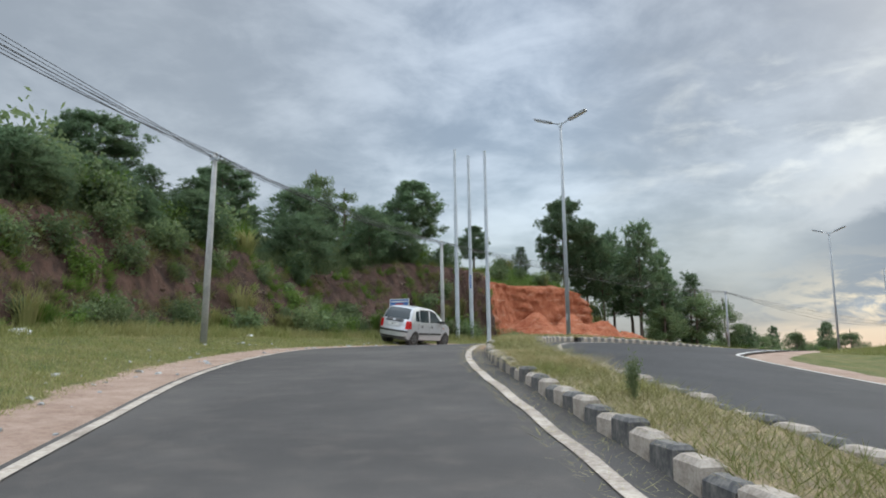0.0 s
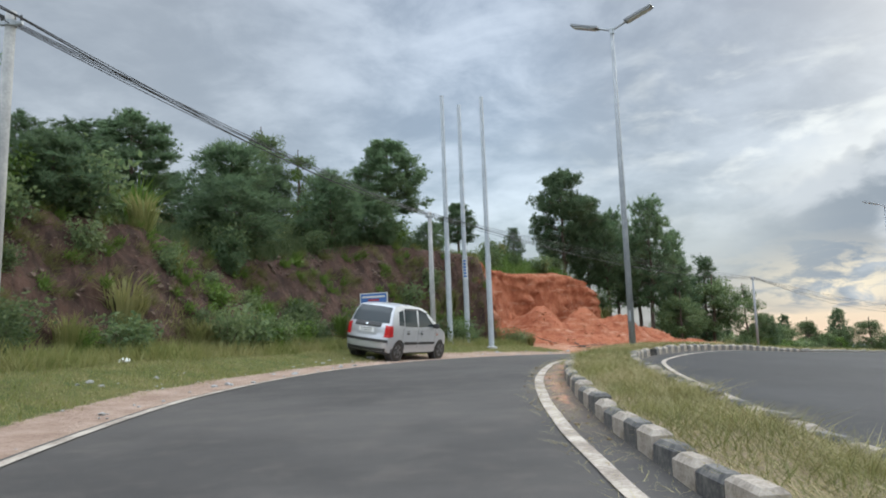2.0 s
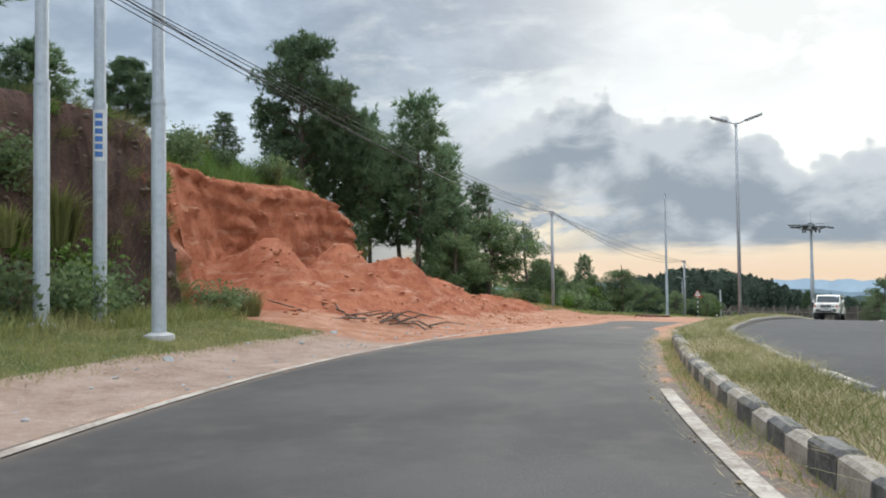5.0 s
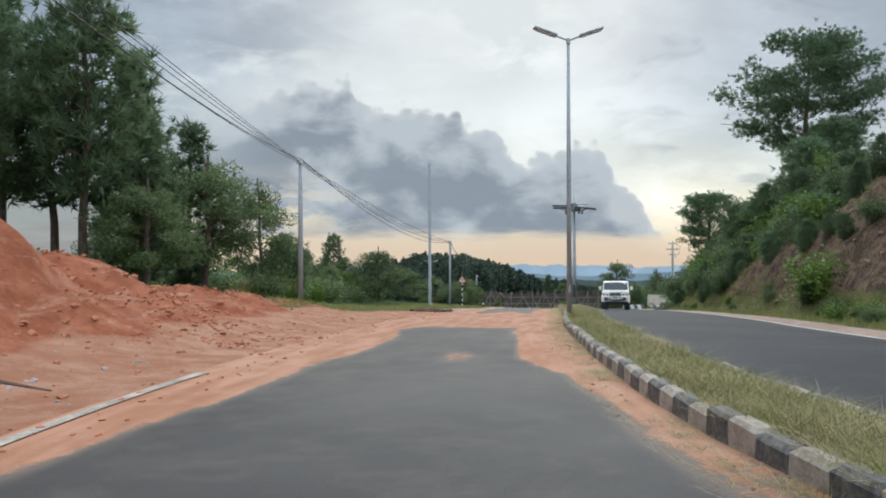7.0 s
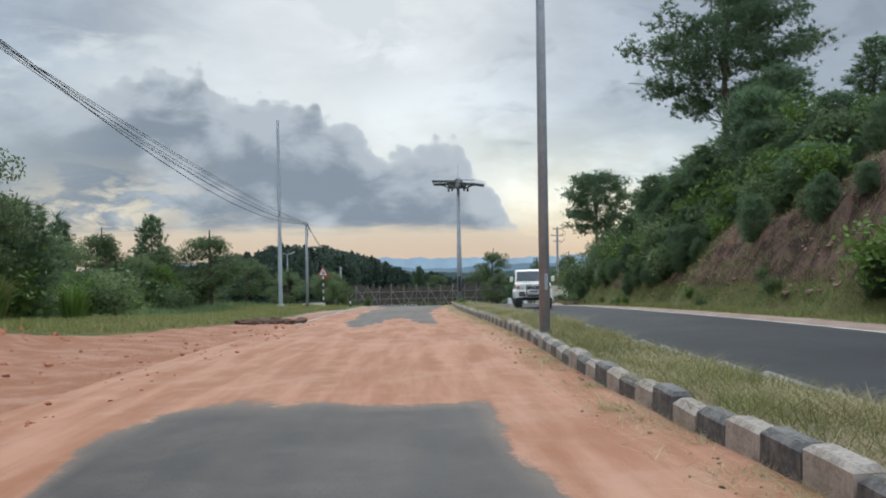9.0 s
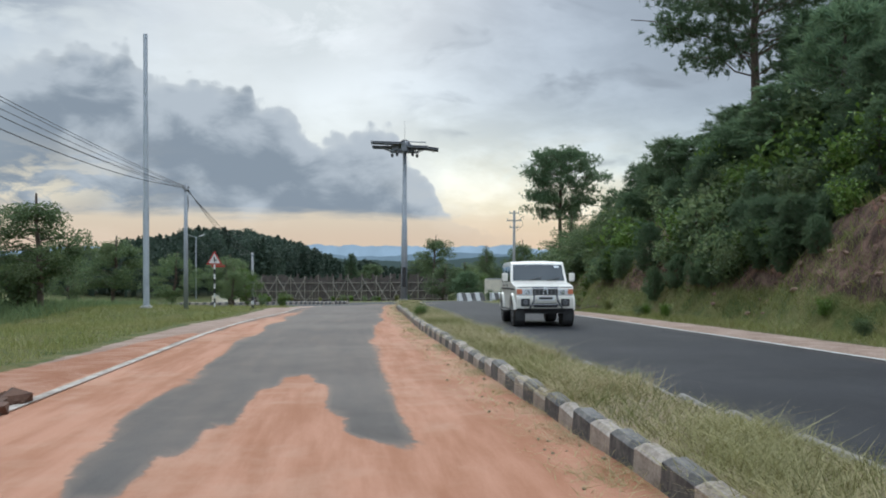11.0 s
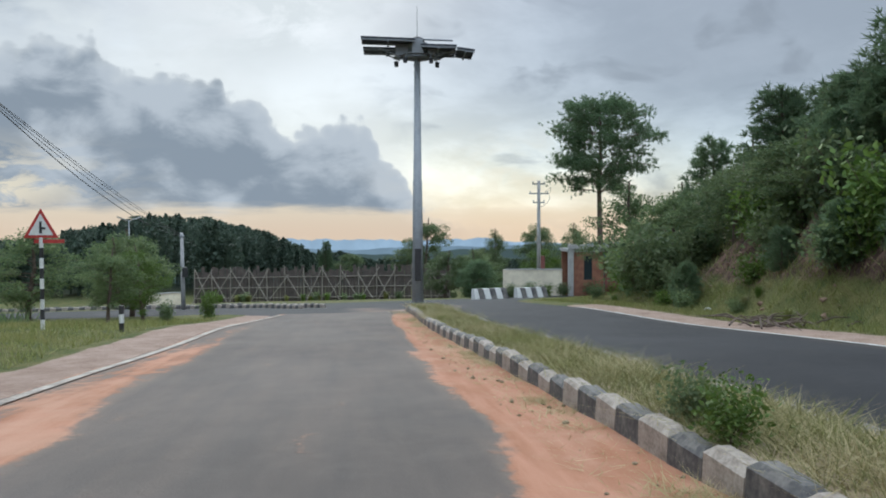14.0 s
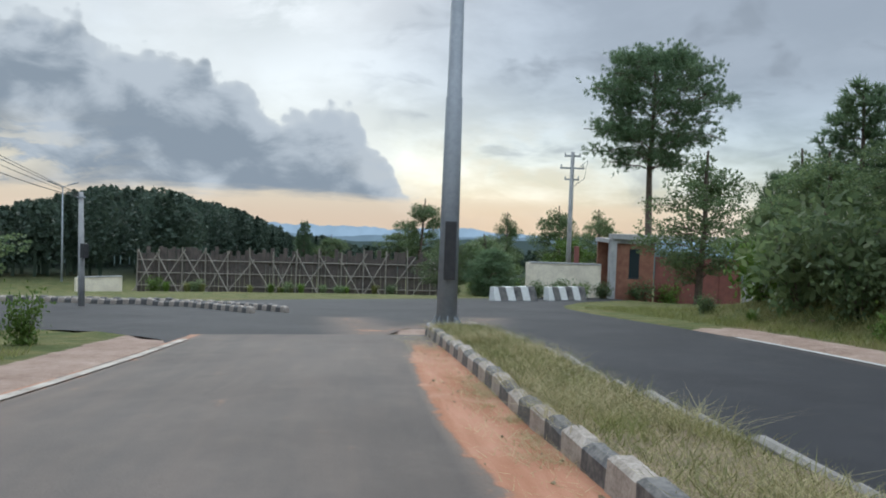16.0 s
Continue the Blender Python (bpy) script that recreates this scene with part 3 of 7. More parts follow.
on_road |= inside(JUNCTION, XX.ravel(), YY.ravel())
gz = gz - 0.06 * on_road
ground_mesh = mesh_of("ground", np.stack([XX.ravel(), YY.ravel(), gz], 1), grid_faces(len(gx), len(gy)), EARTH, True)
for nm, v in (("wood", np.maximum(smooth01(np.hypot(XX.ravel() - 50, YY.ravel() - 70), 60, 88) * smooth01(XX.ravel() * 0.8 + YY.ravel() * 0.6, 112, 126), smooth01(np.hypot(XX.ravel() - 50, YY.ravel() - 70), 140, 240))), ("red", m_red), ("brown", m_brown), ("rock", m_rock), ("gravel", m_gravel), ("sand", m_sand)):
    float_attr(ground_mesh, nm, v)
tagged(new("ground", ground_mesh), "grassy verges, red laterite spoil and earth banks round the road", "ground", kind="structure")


# ---- freshly cut earth faces, with ledges and runnels ----
SKINS = {}


def cut_face(name, f0, f1, relief, ridges, beds, label, seed):
    """A skin of broken earth over the steep face, along the bank's foot."""
    a, v = np.arange(f0, f1, 0.17), np.linspace(0, 1, 40)
    S, V = np.meshgrid(a, v, indexing="ij")
    run = np.interp(S, [FS_EDGE - 9, FS_EDGE - 2, FS_RED + 1, FS_RED + 4], [2.3, 0.9, 1.0, 2.3])
    q = -0.3 + (run + 0.55) * V
    x, y = FOOT.at(S.ravel(), 0.0)
    nx, ny = np.interp(S.ravel(), FOOT.s, FOOT.nor[:, 0]), np.interp(S.ravel(), FOOT.s, FOOT.nor[:, 1])
    qf = q.ravel()
    z = fill_z(x - nx * qf, y - ny * qf)[0]
    sf, vf = S.ravel(), V.ravel()
    slant = sf + 0.55 * z
    lump = 0.55 * vnoise(sf, z, 1.7, seed) + 0.35 * vnoise(sf, z * 1.3, 0.75, seed + 1) + 0.22 * vnoise(sf, z, 0.34, seed + 2)
    runnel = 1 - np.abs(vnoise(slant, z * 0.22, 0.55, seed + 3)) * 2
    ledge = np.round(z * 1.6 + 0.5 * vnoise(sf, z, 2.4, seed + 4)) / 1.6 - z
    out = 0.07 + relief * lump + ridges * runnel + beds * ledge
    fade = np.clip(np.minimum(vf * 7, (1 - vf) * 9), 0, 1) * np.clip(np.minimum((sf - f0) / 0.7, (f1 - sf) / 0.9), 0, 1)
    out = np.maximum(out, 0.02) * fade - 0.10 * (1 - fade)
    me = mesh_of(name, np.stack([x - nx * (qf - out), y - ny * (qf - out), z - 0.04 * (1 - fade)], 1), grid_faces(len(a), len(v)), EARTH, True)
    red = smooth01(sf, FS_EDGE - 0.5, FS_EDGE + 0.3)
    SKINS[name] = np.stack([x - nx * (qf - out), y - ny * (qf - out), z, nx, ny], 1)[(vf > 0.08) & (vf < 0.95)]
    for nm, w in (("wood", 0 * sf), ("red", np.maximum(red * (1 - 0.9 * smooth01(sf, FS_RED + 0.2, FS_RED + 2.0)), 0.36 * smooth01(sf, FS_EDGE - 7, FS_EDGE - 1.5))), ("brown", 1 - red), ("rock", 0 * sf), ("gravel", 0 * sf), ("sand", 0 * sf)):
        float_attr(me, nm, w)
    tagged(new(name, me), label, "earth bank", kind="structure")


cut_face("bank_red", FS_EDGE - 0.2, FS_RED + 2.6, 0.42, 0.06, 0.40, "fresh red laterite cut with ledges and pale beds", 51)
cut_face("bank_brown", FS_EDGE - 34, FS_EDGE + 0.5, 0.20, 0.05, 0.08, "dark brown earth bank with slanting digger marks", 61)


# ---- carriageways, draped on the ground ----
def dirt_on_lane(x, y, s, d):
    """How thick the red soil lies on the driven lane."""
    sr = s - S0
    u = d - left_edge(s)                                # metres from the left line
    n = 0.6 * vnoise(x, y, 1.5, 31) + 0.4 * vnoise(x, y, 0.6, 32)
    along_n = 0.7 * vnoise(sr, d, 2.6, 33) + 0.3 * n
    # the whole lane is covered between two clear stretches of tar
    notch = 4.6 * np.exp(-((d + 2.35) / 0.42) ** 2) - 1.4 * np.exp(-((u - 1.75) / 0.35) ** 2)
    v = 0.95 * smooth01(sr + 0.7 * n, 50.0, 51.4) * (1 - smooth01(sr + 0.6 * n - notch, 62.8, 64.0))
    # a band beside the left line
    e0 = np.interp(sr, [34, 41, 44, 48, 51, 63, 73, 80, 90, 96], [0.1, 1.0, 1.2, 1.05, 1.1, 1.15, 0.9, 0.9, 0.5, 0.25])
    left = (1 - smooth01(u + 0.30 * along_n, e0, e0 + 0.42)) * np.interp(sr, [28, 34, 40, 78, 86, 97, 103], [0, 0.45, 0.92, 0.80, 0.62, 0.42, 0.0])
    pale = smooth01(u, 0.05, 0.5) * smooth01(sr, 66, 72)
    v = np.maximum(v, left * (1 - 0.28 * (1 - pale) * smooth01(sr, 66, 72)))
    # and one along the median kerb
    e1 = np.interp(sr, [20, 26, 34, 39, 41, 43, 50, 63, 73, 80, 92, 100], [-0.2, -0.45, -0.45, -0.45, -0.6, -1.1, -1.15, -1.25, -1.15, -0.85, -0.62, -0.62])
    v = np.maximum(v, smooth01(d + 0.18 * along_n, e1 - 0.22, e1 + 0.12) * np.interp(sr, [20, 26, 38, 42, 98, 103], [0, 0.55, 0.6, 0.92, 0.86, 0.0]))
    v = np.maximum(v, 0.62 * np.exp(-((sr - 43.2) / 1.1) ** 2 - ((d + 2.05) / 0.35) ** 2))
    v = np.maximum(v, 0.22 * smooth01(sr, 36, 42) + 0.12 * smooth01(sr, 60, 68))
    v = np.maximum(v, smooth01(sr, 5, 12) * (1 - smooth01(sr, 34, 40)) * smooth01(d, -0.75, -0.2) * 0.5)
    v = np.maximum(v, 0.55 * smooth01(sr, 20, 26) * (1 - smooth01(u, 0.0, 0.35)))
    return v


def strip(name, s0, s1, lo, hi, ds, nd, material, lift, label, dirt=None):
    a = np.arange(s0, s1 + ds * 0.5, ds)
    f = np.linspace(0, 1, nd)
    S = np.repeat(a[:, None], nd, 1)
    L, H = (lo(a) if callable(lo) else np.full_like(a, lo)), (hi(a) if callable(hi) else np.full_like(a, hi))
    D = L[:, None] + (H - L)[:, None] * f[None]
    x, y = REF.at(S, D)
    z = fill_z(x, y)[0] + lift
    me = mesh_of(name, np.stack([x.ravel(), y.ravel(), z], 1), grid_faces(len(a), nd)[:, ::-1], material, True)
    if material in (ASPHALT, ASPHALT_DARK):
        float_attr(me, "dirt", dirt(x.ravel(), y.ravel(), S.ravel(), D.ravel()) if dirt else np.zeros(x.size))
        v = me.attributes.new("along", "FLOAT_VECTOR", "POINT")
        v.data.foreach_set("vector", np.stack([S.ravel() * 0.35, D.ravel() * 2.6, np.zeros(x.size)], 1).astype(np.float32).ravel())
    return tagged(new(name, me), label, "road" if "road" in name else "road marking", kind="structure")


strip("road_near_lane", S0 - 45, SEND + 0.4, lambda s: left_edge(s) - 0.15, 0.05, 0.3, 30, ASPHALT, 0.0, "grey asphalt lane partly covered with red soil", dirt_on_lane)
strip("road_far_lane", S0 - 45, SEND + 0.4, 1.25, lambda s: far_edge(s) + 0.15, 0.4, 16, ASPHALT_DARK, 0.0, "clean dark grey asphalt carriageway beyond the median",
      lambda x, y, s, d: 0.28 * (1 - smooth01(np.minimum(d - 1.3, far_edge(s) - d), 0.0, 0.7)))
strip("white_line_left", S0 - 45, S0 + 41, lambda s: left_edge(s) - 0.06, lambda s: left_edge(s) + 0.07, 0.4, 2, LINE, 0.012, "worn white edge line beside the shoulder")
strip("white_line_lower", S0 + 64, SEND - 0.6, lambda s: left_edge(s) - 0.06, lambda s: left_edge(s) + 0.07, 0.4, 2, LINE, 0.014, "worn white edge line half under soil")
strip("white_line_median", S0 - 45, S0 + 27.5, -0.44, -0.31, 0.4, 2, LINE, 0.012, "worn white line along the median kerb")
strip("white_line_far", S0 - 45, SEND, lambda s: far_edge(s) - 0.06, lambda s: far_edge(s) + 0.06, 0.4, 2, LINE_FRESH, 0.014, "white edge line of the far carriageway")
strip("white_line_far_median", S0 - 45, S0 + 30, 1.76, 1.85, 0.4, 2, LINE, 0.012, "white line along the far side of the median")


def draped(name, outline, material, lift, label, category, step=1.5):
    """A polygon laid on the ground."""
    bm = bmesh.new()
    bm.faces.new([bm.verts.new((x, y, 0)) for x, y in outline])
    xs, ys = [p[0] for p in outline], [p[1] for p in outline]
    for lo, hi, n in ((min(xs), max(xs), (1, 0, 0)), (min(ys), max(ys), (0, 1, 0))):
        for a in np.arange(lo + step, hi, step):
            bmesh.ops.bisect_plane(bm, geom=bm.verts[:] + bm.edges[:] + bm.faces[:], plane_co=Vector(n) * a, plane_no=n)
    z = fill_z([v.co.x for v in bm.verts], [v.co.y for v in bm.verts])[0]
    for v, h in zip(bm.verts, z):
        v.co.z = h + lift
    bmesh.ops.recalc_face_normals(bm, faces=bm.faces[:])
    if bm.faces and sum(f.normal.z for f in bm.faces) < 0:
        bmesh.ops.reverse_faces(bm, faces=bm.faces[:])
    me = bpy.data.meshes.new(name)
    bm.to_mesh(me)
    bm.free()
    me.materials.append(material)
    if material is ASPHALT_DARK:
        x, y = np.array([v.co.x for v in me.vertices]), np.array([v.co.y for v in me.vertices])
        sand = np.full(len(x), 0.12)
        for ax, ay, bx, by, r in ((62.6, 81.4, 65.4, 83.9, 1.1), (65.4, 83.9, 68.6, 86.6, 1.0), (66.8, 82.2, 71.0, 83.6, 0.9), (65.4, 83.4, 67.5, 83.2, 1.0)):
            f = np.clip(((x - ax) * (bx - ax) + (y - ay) * (by - ay)) / ((bx - ax) ** 2 + (by - ay) ** 2), 0, 1)
            sand = np.maximum(sand, 0.50 * np.exp(-((x - ax - f * (bx - ax)) ** 2 + (y - ay - f * (by - ay)) ** 2) / (r * r)))
        float_attr(me, "dirt", sand)
    return tagged(new(name, me), label, category, kind="structure")


draped("road_junction", JUNCTION, ASPHALT_DARK, -0.014, "worn asphalt of the road junction", "road", 0.8)


# ---- helpers for things and their parts ----
def thing(name, label, category, at, rz=0.0, group="", kind=""):
    ob = new(name)
    ob.empty_display_size = 0.3
    ob.matrix_basis = pose(*at, 0, 0, rz)
    return tagged(ob, label, category, group, kind)


def part(name, bm, material, parent, label="", smooth=False):
    """One mesh under a thing or a part, from a bmesh or a ready mesh."""
    if isinstance(bm, bpy.types.Mesh):
        me = bm
    else:
        me = bpy.data.meshes.new(name)
        bmesh.ops.recalc_face_normals(bm, faces=bm.faces[:])
        bm.to_mesh(me)
        bm.free()
    if not me.materials:
        me.materials.append(material)
    if smooth:
        me.polygons.foreach_set("use_smooth", [True] * len(me.polygons))
    ob = new(name, me)
    ob.parent = parent
    return tagged(ob, label)


def box(x0, x1, y0, y1, z0, z1, bevel=0.0, bm=None, m=None):
    bm = bm or bmesh.new()
    g = bmesh.ops.create_cube(bm, size=1.0)["verts"]
    for v in g:
        v.co = Vector(((x0 + x1) / 2 + v.co.x * (x1 - x0), (y0 + y1) / 2 + v.co.y * (y1 - y0), (z0 + z1) / 2 + v.co.z * (z1 - z0)))
    if m:
        bmesh.ops.transform(bm, matrix=m, verts=g)
    if bevel:
        es = [e for e in bm.edges if e.verts[0] in g and e.verts[1] in g]
        bmesh.ops.bevel(bm, geom=es, offset=bevel, segments=2, affect="EDGES", profile=0.6)
    return bm


def tube(pts, radii, seg=10, bm=None, caps=True):
    """A round bar through points, with a radius at each."""
    bm = bm or bmesh.new()
    pts = [Vector(p) for p in pts]
    if not isinstance(radii, (list, tuple)):
        radii = [radii] * len(pts)
    rings = []
    for i, p in enumerate(pts):
        t = (pts[min(i + 1, len(pts) - 1)] - pts[max(i - 1, 0)]).normalized()
        u = t.orthogonal().normalized() if abs(t.z) > 0.95 else t.cross(Vector((0, 0, 1))).normalized()
        if abs(t.z) > 0.95:
            u = (Vector((1, 0, 0)) - t * t.x).normalized()
        w = t.cross(u)
        rings.append([bm.verts.new(p + (u * math.cos(a) + w * math.sin(a)) * radii[i]) for a in (2 * math.pi * k / seg for k in range(seg))])
    for a, b in zip(rings, rings[1:]):
        for k in range(seg):
            bm.faces.new((a[k], a[(k + 1) % seg], b[(k + 1) % seg], b[k]))
    if caps:
        bm.faces.new(rings[0][::-1]), bm.faces.new(rings[-1])
    return bm


def prism(outline, axis, lo, hi, bevel=0.0):
    """A flat outline (a, b) pushed along an axis: 'x' takes (y, z), 'y' takes (x, z), 'z' takes (x, y)."""
    put = {"x": lambda a, b, c: (c, a, b), "y": lambda a, b, c: (a, c, b), "z": lambda a, b, c: (a, b, c)}[axis]
    bm = bmesh.new()
    lo_v = [bm.verts.new(put(a, b, lo)) for a, b in outline]
    hi_v = [bm.verts.new(put(a, b, hi)) for a, b in outline]
    bm.faces.new(lo_v), bm.faces.new(hi_v[::-1])
    n = len(outline)
    for k in range(n):
        bm.faces.new((lo_v[k], hi_v[k], hi_v[(k + 1) % n], lo_v[(k + 1) % n]))
    bmesh.ops.recalc_face_normals(bm, faces=bm.faces[:])
    if bevel:
        bmesh.ops.bevel(bm, geom=bm.edges[:], offset=bevel, segments=2, affect="EDGES")
    return bm


def gz(x, y):
    return ground_at(x, y)


# ---- street lamps, poles, wires, signs ----
LAMPGREY = plain("lamp_head_paint", (0.20, 0.21, 0.22), (0.28, 0.29, 0.30), 4, 0.5, 0.2)
LEDFACE = plain("led_lens", (0.55, 0.56, 0.58), (0.66, 0.67, 0.68), 20, 0.25)
BLACKP = plain("black_paint", (0.02, 0.02, 0.022), (0.045, 0.043, 0.042), 9, 0.55)
WHITEP = plain("white_paint", (0.70, 0.70, 0.67), (0.58, 0.57, 0.53), 5, 0.6)
REDP = plain("sign_red", (0.45, 0.035, 0.03), (0.36, 0.04, 0.035), 6, 0.45)
BLUEP = plain("sign_blue", (0.05, 0.13, 0.36), (0.07, 0.17, 0.42), 5, 0.5)
CABLE = plain("cable_sheath", (0.012, 0.012, 0.013), (0.03, 0.03, 0.03), 5, 0.7)


def street_lamp(at, height, rz, arm=1.1, rise=0.38, label="tall grey street lamp with two lamp arms, on the median"):
    t = thing("street_lamp", label, "street lamp", at, rz, "street lamps")
    part("pole", tube([(0, 0, 0.05), (0, 0, height * 0.5), (0, 0, height)], [0.086, 0.071, 0.046], 14), GREYPOLE, t, smooth=True)
    part("base_plate", box(-0.13, 0.13, -0.13, 0.13, -0.05, 0.02, 0.005), GREYPOLE, t)
    for k in range(4):
        a = math.pi / 4 + k * math.pi / 2
        x, y = 0.14 * math.cos(a), 0.14 * math.sin(a)
        part("bolt", tube([(x, y, 0), (x, y, 0.05)], 0.012, 6), GREYPOLE, t)
    part("hatch", box(-0.03, 0.03, -0.086, -0.07, 0.7, 0.95, 0.004), GREYPOLE, t)
    part("collar", tube([(0, 0, height - 0.12), (0, 0, height + 0.05)], 0.065, 12), GALV, t)
    for sx in (-1, 1):
        a = part("arm", tube([(0, 0, height - 0.02), (sx * arm * 0.35, 0, height + rise * 0.33)], [0.03, 0.028], 8), GREYPOLE, t)
        tilt = Matrix.Translation((sx * arm * 0.68, 0, height + rise * 0.68)) @ Matrix.Rotation(-sx * math.atan2(rise, arm), 4, "Y")
        h = part("lamp_head", box(-arm * 0.36, arm * 0.36, -0.13, 0.13, -0.03, 0.04, 0.015, m=tilt), LAMPGREY, a)
        part("lens", box(-arm * 0.3, arm * 0.3, -0.10, 0.10, -0.055, -0.034, m=tilt), LEDFACE, a)
    return t


street_lamp((5.485, 29.106, gz(5.485, 29.106) + 0.15), 10.72 - gz(5.485, 29.106) - 0.15, -32)
street_lamp((28.15, 54.02, gz(28.15, 54.02) + 0.15), 9.72 - gz(28.15, 54.02) - 0.15, -40)
street_lamp((89.5, 128.5, -7.0), 8.2, -15, label="distant grey street lamp with two arms, by the fence")


def steel_post(at, height, label, sticker=False, r=0.115):
    t = thing("steel_post", label, "steel post", at, 0, "bare galvanised posts")
    h = height
    part("shaft", tube([(0, 0, -0.2), (0, 0, h * 0.36), (0, 0, h * 0.362), (0, 0, h * 0.70), (0, 0, h * 0.702), (0, 0, h)],
                       [r, r, r * 0.84, r * 0.84, r * 0.70, r * 0.70], 16), GALV, t, smooth=False)
    for f, q in ((0.36, r), (0.70, r * 0.85)):
        part("joint_ring", tube([(0, 0, h * f - 0.05), (0, 0, h * f + 0.03)], q * 1.06, 16), GALV, t)
    part("cap", tube([(0, 0, h), (0, 0, h + 0.02)], r * 0.74, 16), GALV, t)
    if sticker:
        face = math.radians(-100)
        for z0, z1, rr, mm, nm in ((2.85, 3.75, 1.02, WHITEP, "sticker"),):
            bm = bmesh.new()
            ring = [[bm.verts.new((r * rr * math.cos(face + a), r * rr * math.sin(face + a), z)) for a in np.linspace(-0.9, 0.9, 7)] for z in (z0, z1)]
            for k in range(6):
                bm.faces.new((ring[0][k], ring[0][k + 1], ring[1][k + 1], ring[1][k]))
            s = part(nm, bm, mm, t, "white sticker with a worn blue mark")
        for k in range(6):
            bm = bmesh.new()
            z = 2.92 + k * 0.135
            ring = [[bm.verts.new((r * 1.035 * math.cos(face + a), r * 1.035 * math.sin(face + a), zz)) for a in np.linspace(-0.55, 0.55, 5)] for zz in (z, z + 0.095)]
            for j in range(4):
                bm.faces.new((ring[0][j], ring[0][j + 1], ring[1][j + 1], ring[1][j]))
            part("mark", bm, BLUEP, s)
    part("footing", tube([(0, 0, -0.15), (0, 0, 0.06), (0, 0, 0.1)], [0.26, 0.24, 0.14], 12), CONCRETE, t)
    return t


steel_post((1.149, 41.119, gz(1.149, 41.119)), 13.03 - gz(1.149, 41.119), "tall bare galvanised steel post in rough grass")
steel_post((1.942, 42.414, gz(1.942, 42.414)), 13.01 - gz(1.942, 42.414), "tall bare galvanised steel post with a blue and white sticker", True)
steel_post((2.85, 41.086, gz(2.85, 41.086)), 12.91 - gz(2.85, 41.086), "tall bare galvanised steel post at the road's edge")
steel_post((48.051, 82.798, gz(48.051, 82.798)), 9.87 - gz(48.051, 82.798), "tall lone galvanised steel post in the verge", r=0.12)


def utility_pole(at, top, label, r=0.09, coil=False, box_on=False, material=CONCRETE):
    """top: the pole's head, which may lean."""
    t = thing("utility_pole", label, "utility pole", at, 0, "wire poles")
    h = Vector(top) - Vector(at)
    part("pole", tube([(0, 0, -0.3), h * 0.5, h], [r * 1.1, r, r * 0.75], 10), material, t, smooth=True)
    part("clamp", tube([h - Vector((0, 0, 0.22)), h - Vector((0, 0, 0.14))], r * 0.95, 10), GALV, t)
    br = part("bracket", box(-0.16, 0.16, -0.03, 0.03, -0.2, -0.15, 0.005, m=Matrix.Translation(h)), GALV, t)
    for k in range(4):
        part("hook", tube([h + Vector((-0.13 + 0.09 * k, 0, -0.15)), h + Vector((-0.13 + 0.09 * k, 0, -0.06))], 0.016, 6), BLACKP, br)
    if coil:
        for j in range(4):
            ring = [h + Vector((0.13 + 0.05 * math.cos(a) + 0.012 * j, 0.1 + 0.16 * math.cos(a) * 0.6, -0.75 + (0.42 - 0.03 * j) * math.sin(a))) for a in np.linspace(0, 2 * math.pi, 25)]
            part("cable_coil", tube(ring, 0.02, 6), CABLE, t, "coil of spare black cable")
    if box_on:
        z = h * 0.45
        part("meter_box", box(-0.11, 0.11, -0.26, -0.08, -0.1, 0.40, 0.02, m=Matrix.Translation(z)), BLACKP, t, "dark switch box")
    return t


U1, U1T = (-5.674, 20.025, gz(-5.674, 20.025)), (-5.407, 19.866, 7.30)
U2, U2T = (0.433, 36.861, gz(0.433, 36.861)), (0.433, 36.861, 7.23)
U3, U3T = (23.315, 62.235, gz(23.315, 62.235)), (23.322, 62.231, 6.28)
UA, UAT = (48.70, 81.19, gz(48.7, 81.19)), (48.705, 81.187, 3.80)
UB, UBT = (69.125, 98.27, gz(69.125, 98.27)), (69.0, 98.2, 0.35)
utility_pole(U1, U1T, "leaning grey concrete utility pole carrying wires, in the grass")
utility_pole(U2, U2T, "grey concrete utility pole behind the steel posts")
utility_pole(U3, U3T, "slim grey utility pole beside red spoil", 0.085, material=GREYPOLE)
utility_pole(UA, UAT, "slim grey utility pole with a coil of cable", 0.085, True, material=GREYPOLE)
utility_pole(UB, UBT, "grey utility pole with a dark box, at the junction", 0.10, False, True)


def wires(a, b, n, sag, seed):
    rng = random.Random(seed)
    for k in range(n):
        oa = Vector((-0.13 + 0.26 * k / max(n - 1, 1), 0, -0.05 - 0.05 * (k % 4)))
        s = sag * (0.45 + 1.25 * (k / max(n - 1, 1)) ** 1.5 + 0.15 * rng.random())
        pa, pb = Vector(a) + oa, Vector(b) + oa
        pts = [pa.lerp(pb, f) - Vector((0, 0, 4 * s * f * (1 - f))) for f in np.linspace(0, 1, 17)]
        me = bpy.data.meshes.new("cable")
        bm = tube(pts, 0.008 + 0.004 * (k == n - 1), 5, caps=False)
        bm.to_mesh(me)
        bm.free()
        me.materials.append(CABLE)
        tagged(new("cable", me), "thin black overhead cable sagging between poles", "cable", "overhead cables")


wires((-9.5, -2.0, 8.7), U1T, 6, 0.38, 1)
wires(U1T, U2T, 6, 0.22, 2)
wires(U2T, U3T, 5, 0.42, 3)
wires(U3T, UAT, 6, 0.55, 4)
wires(UAT, UBT, 4, 0.35, 5)


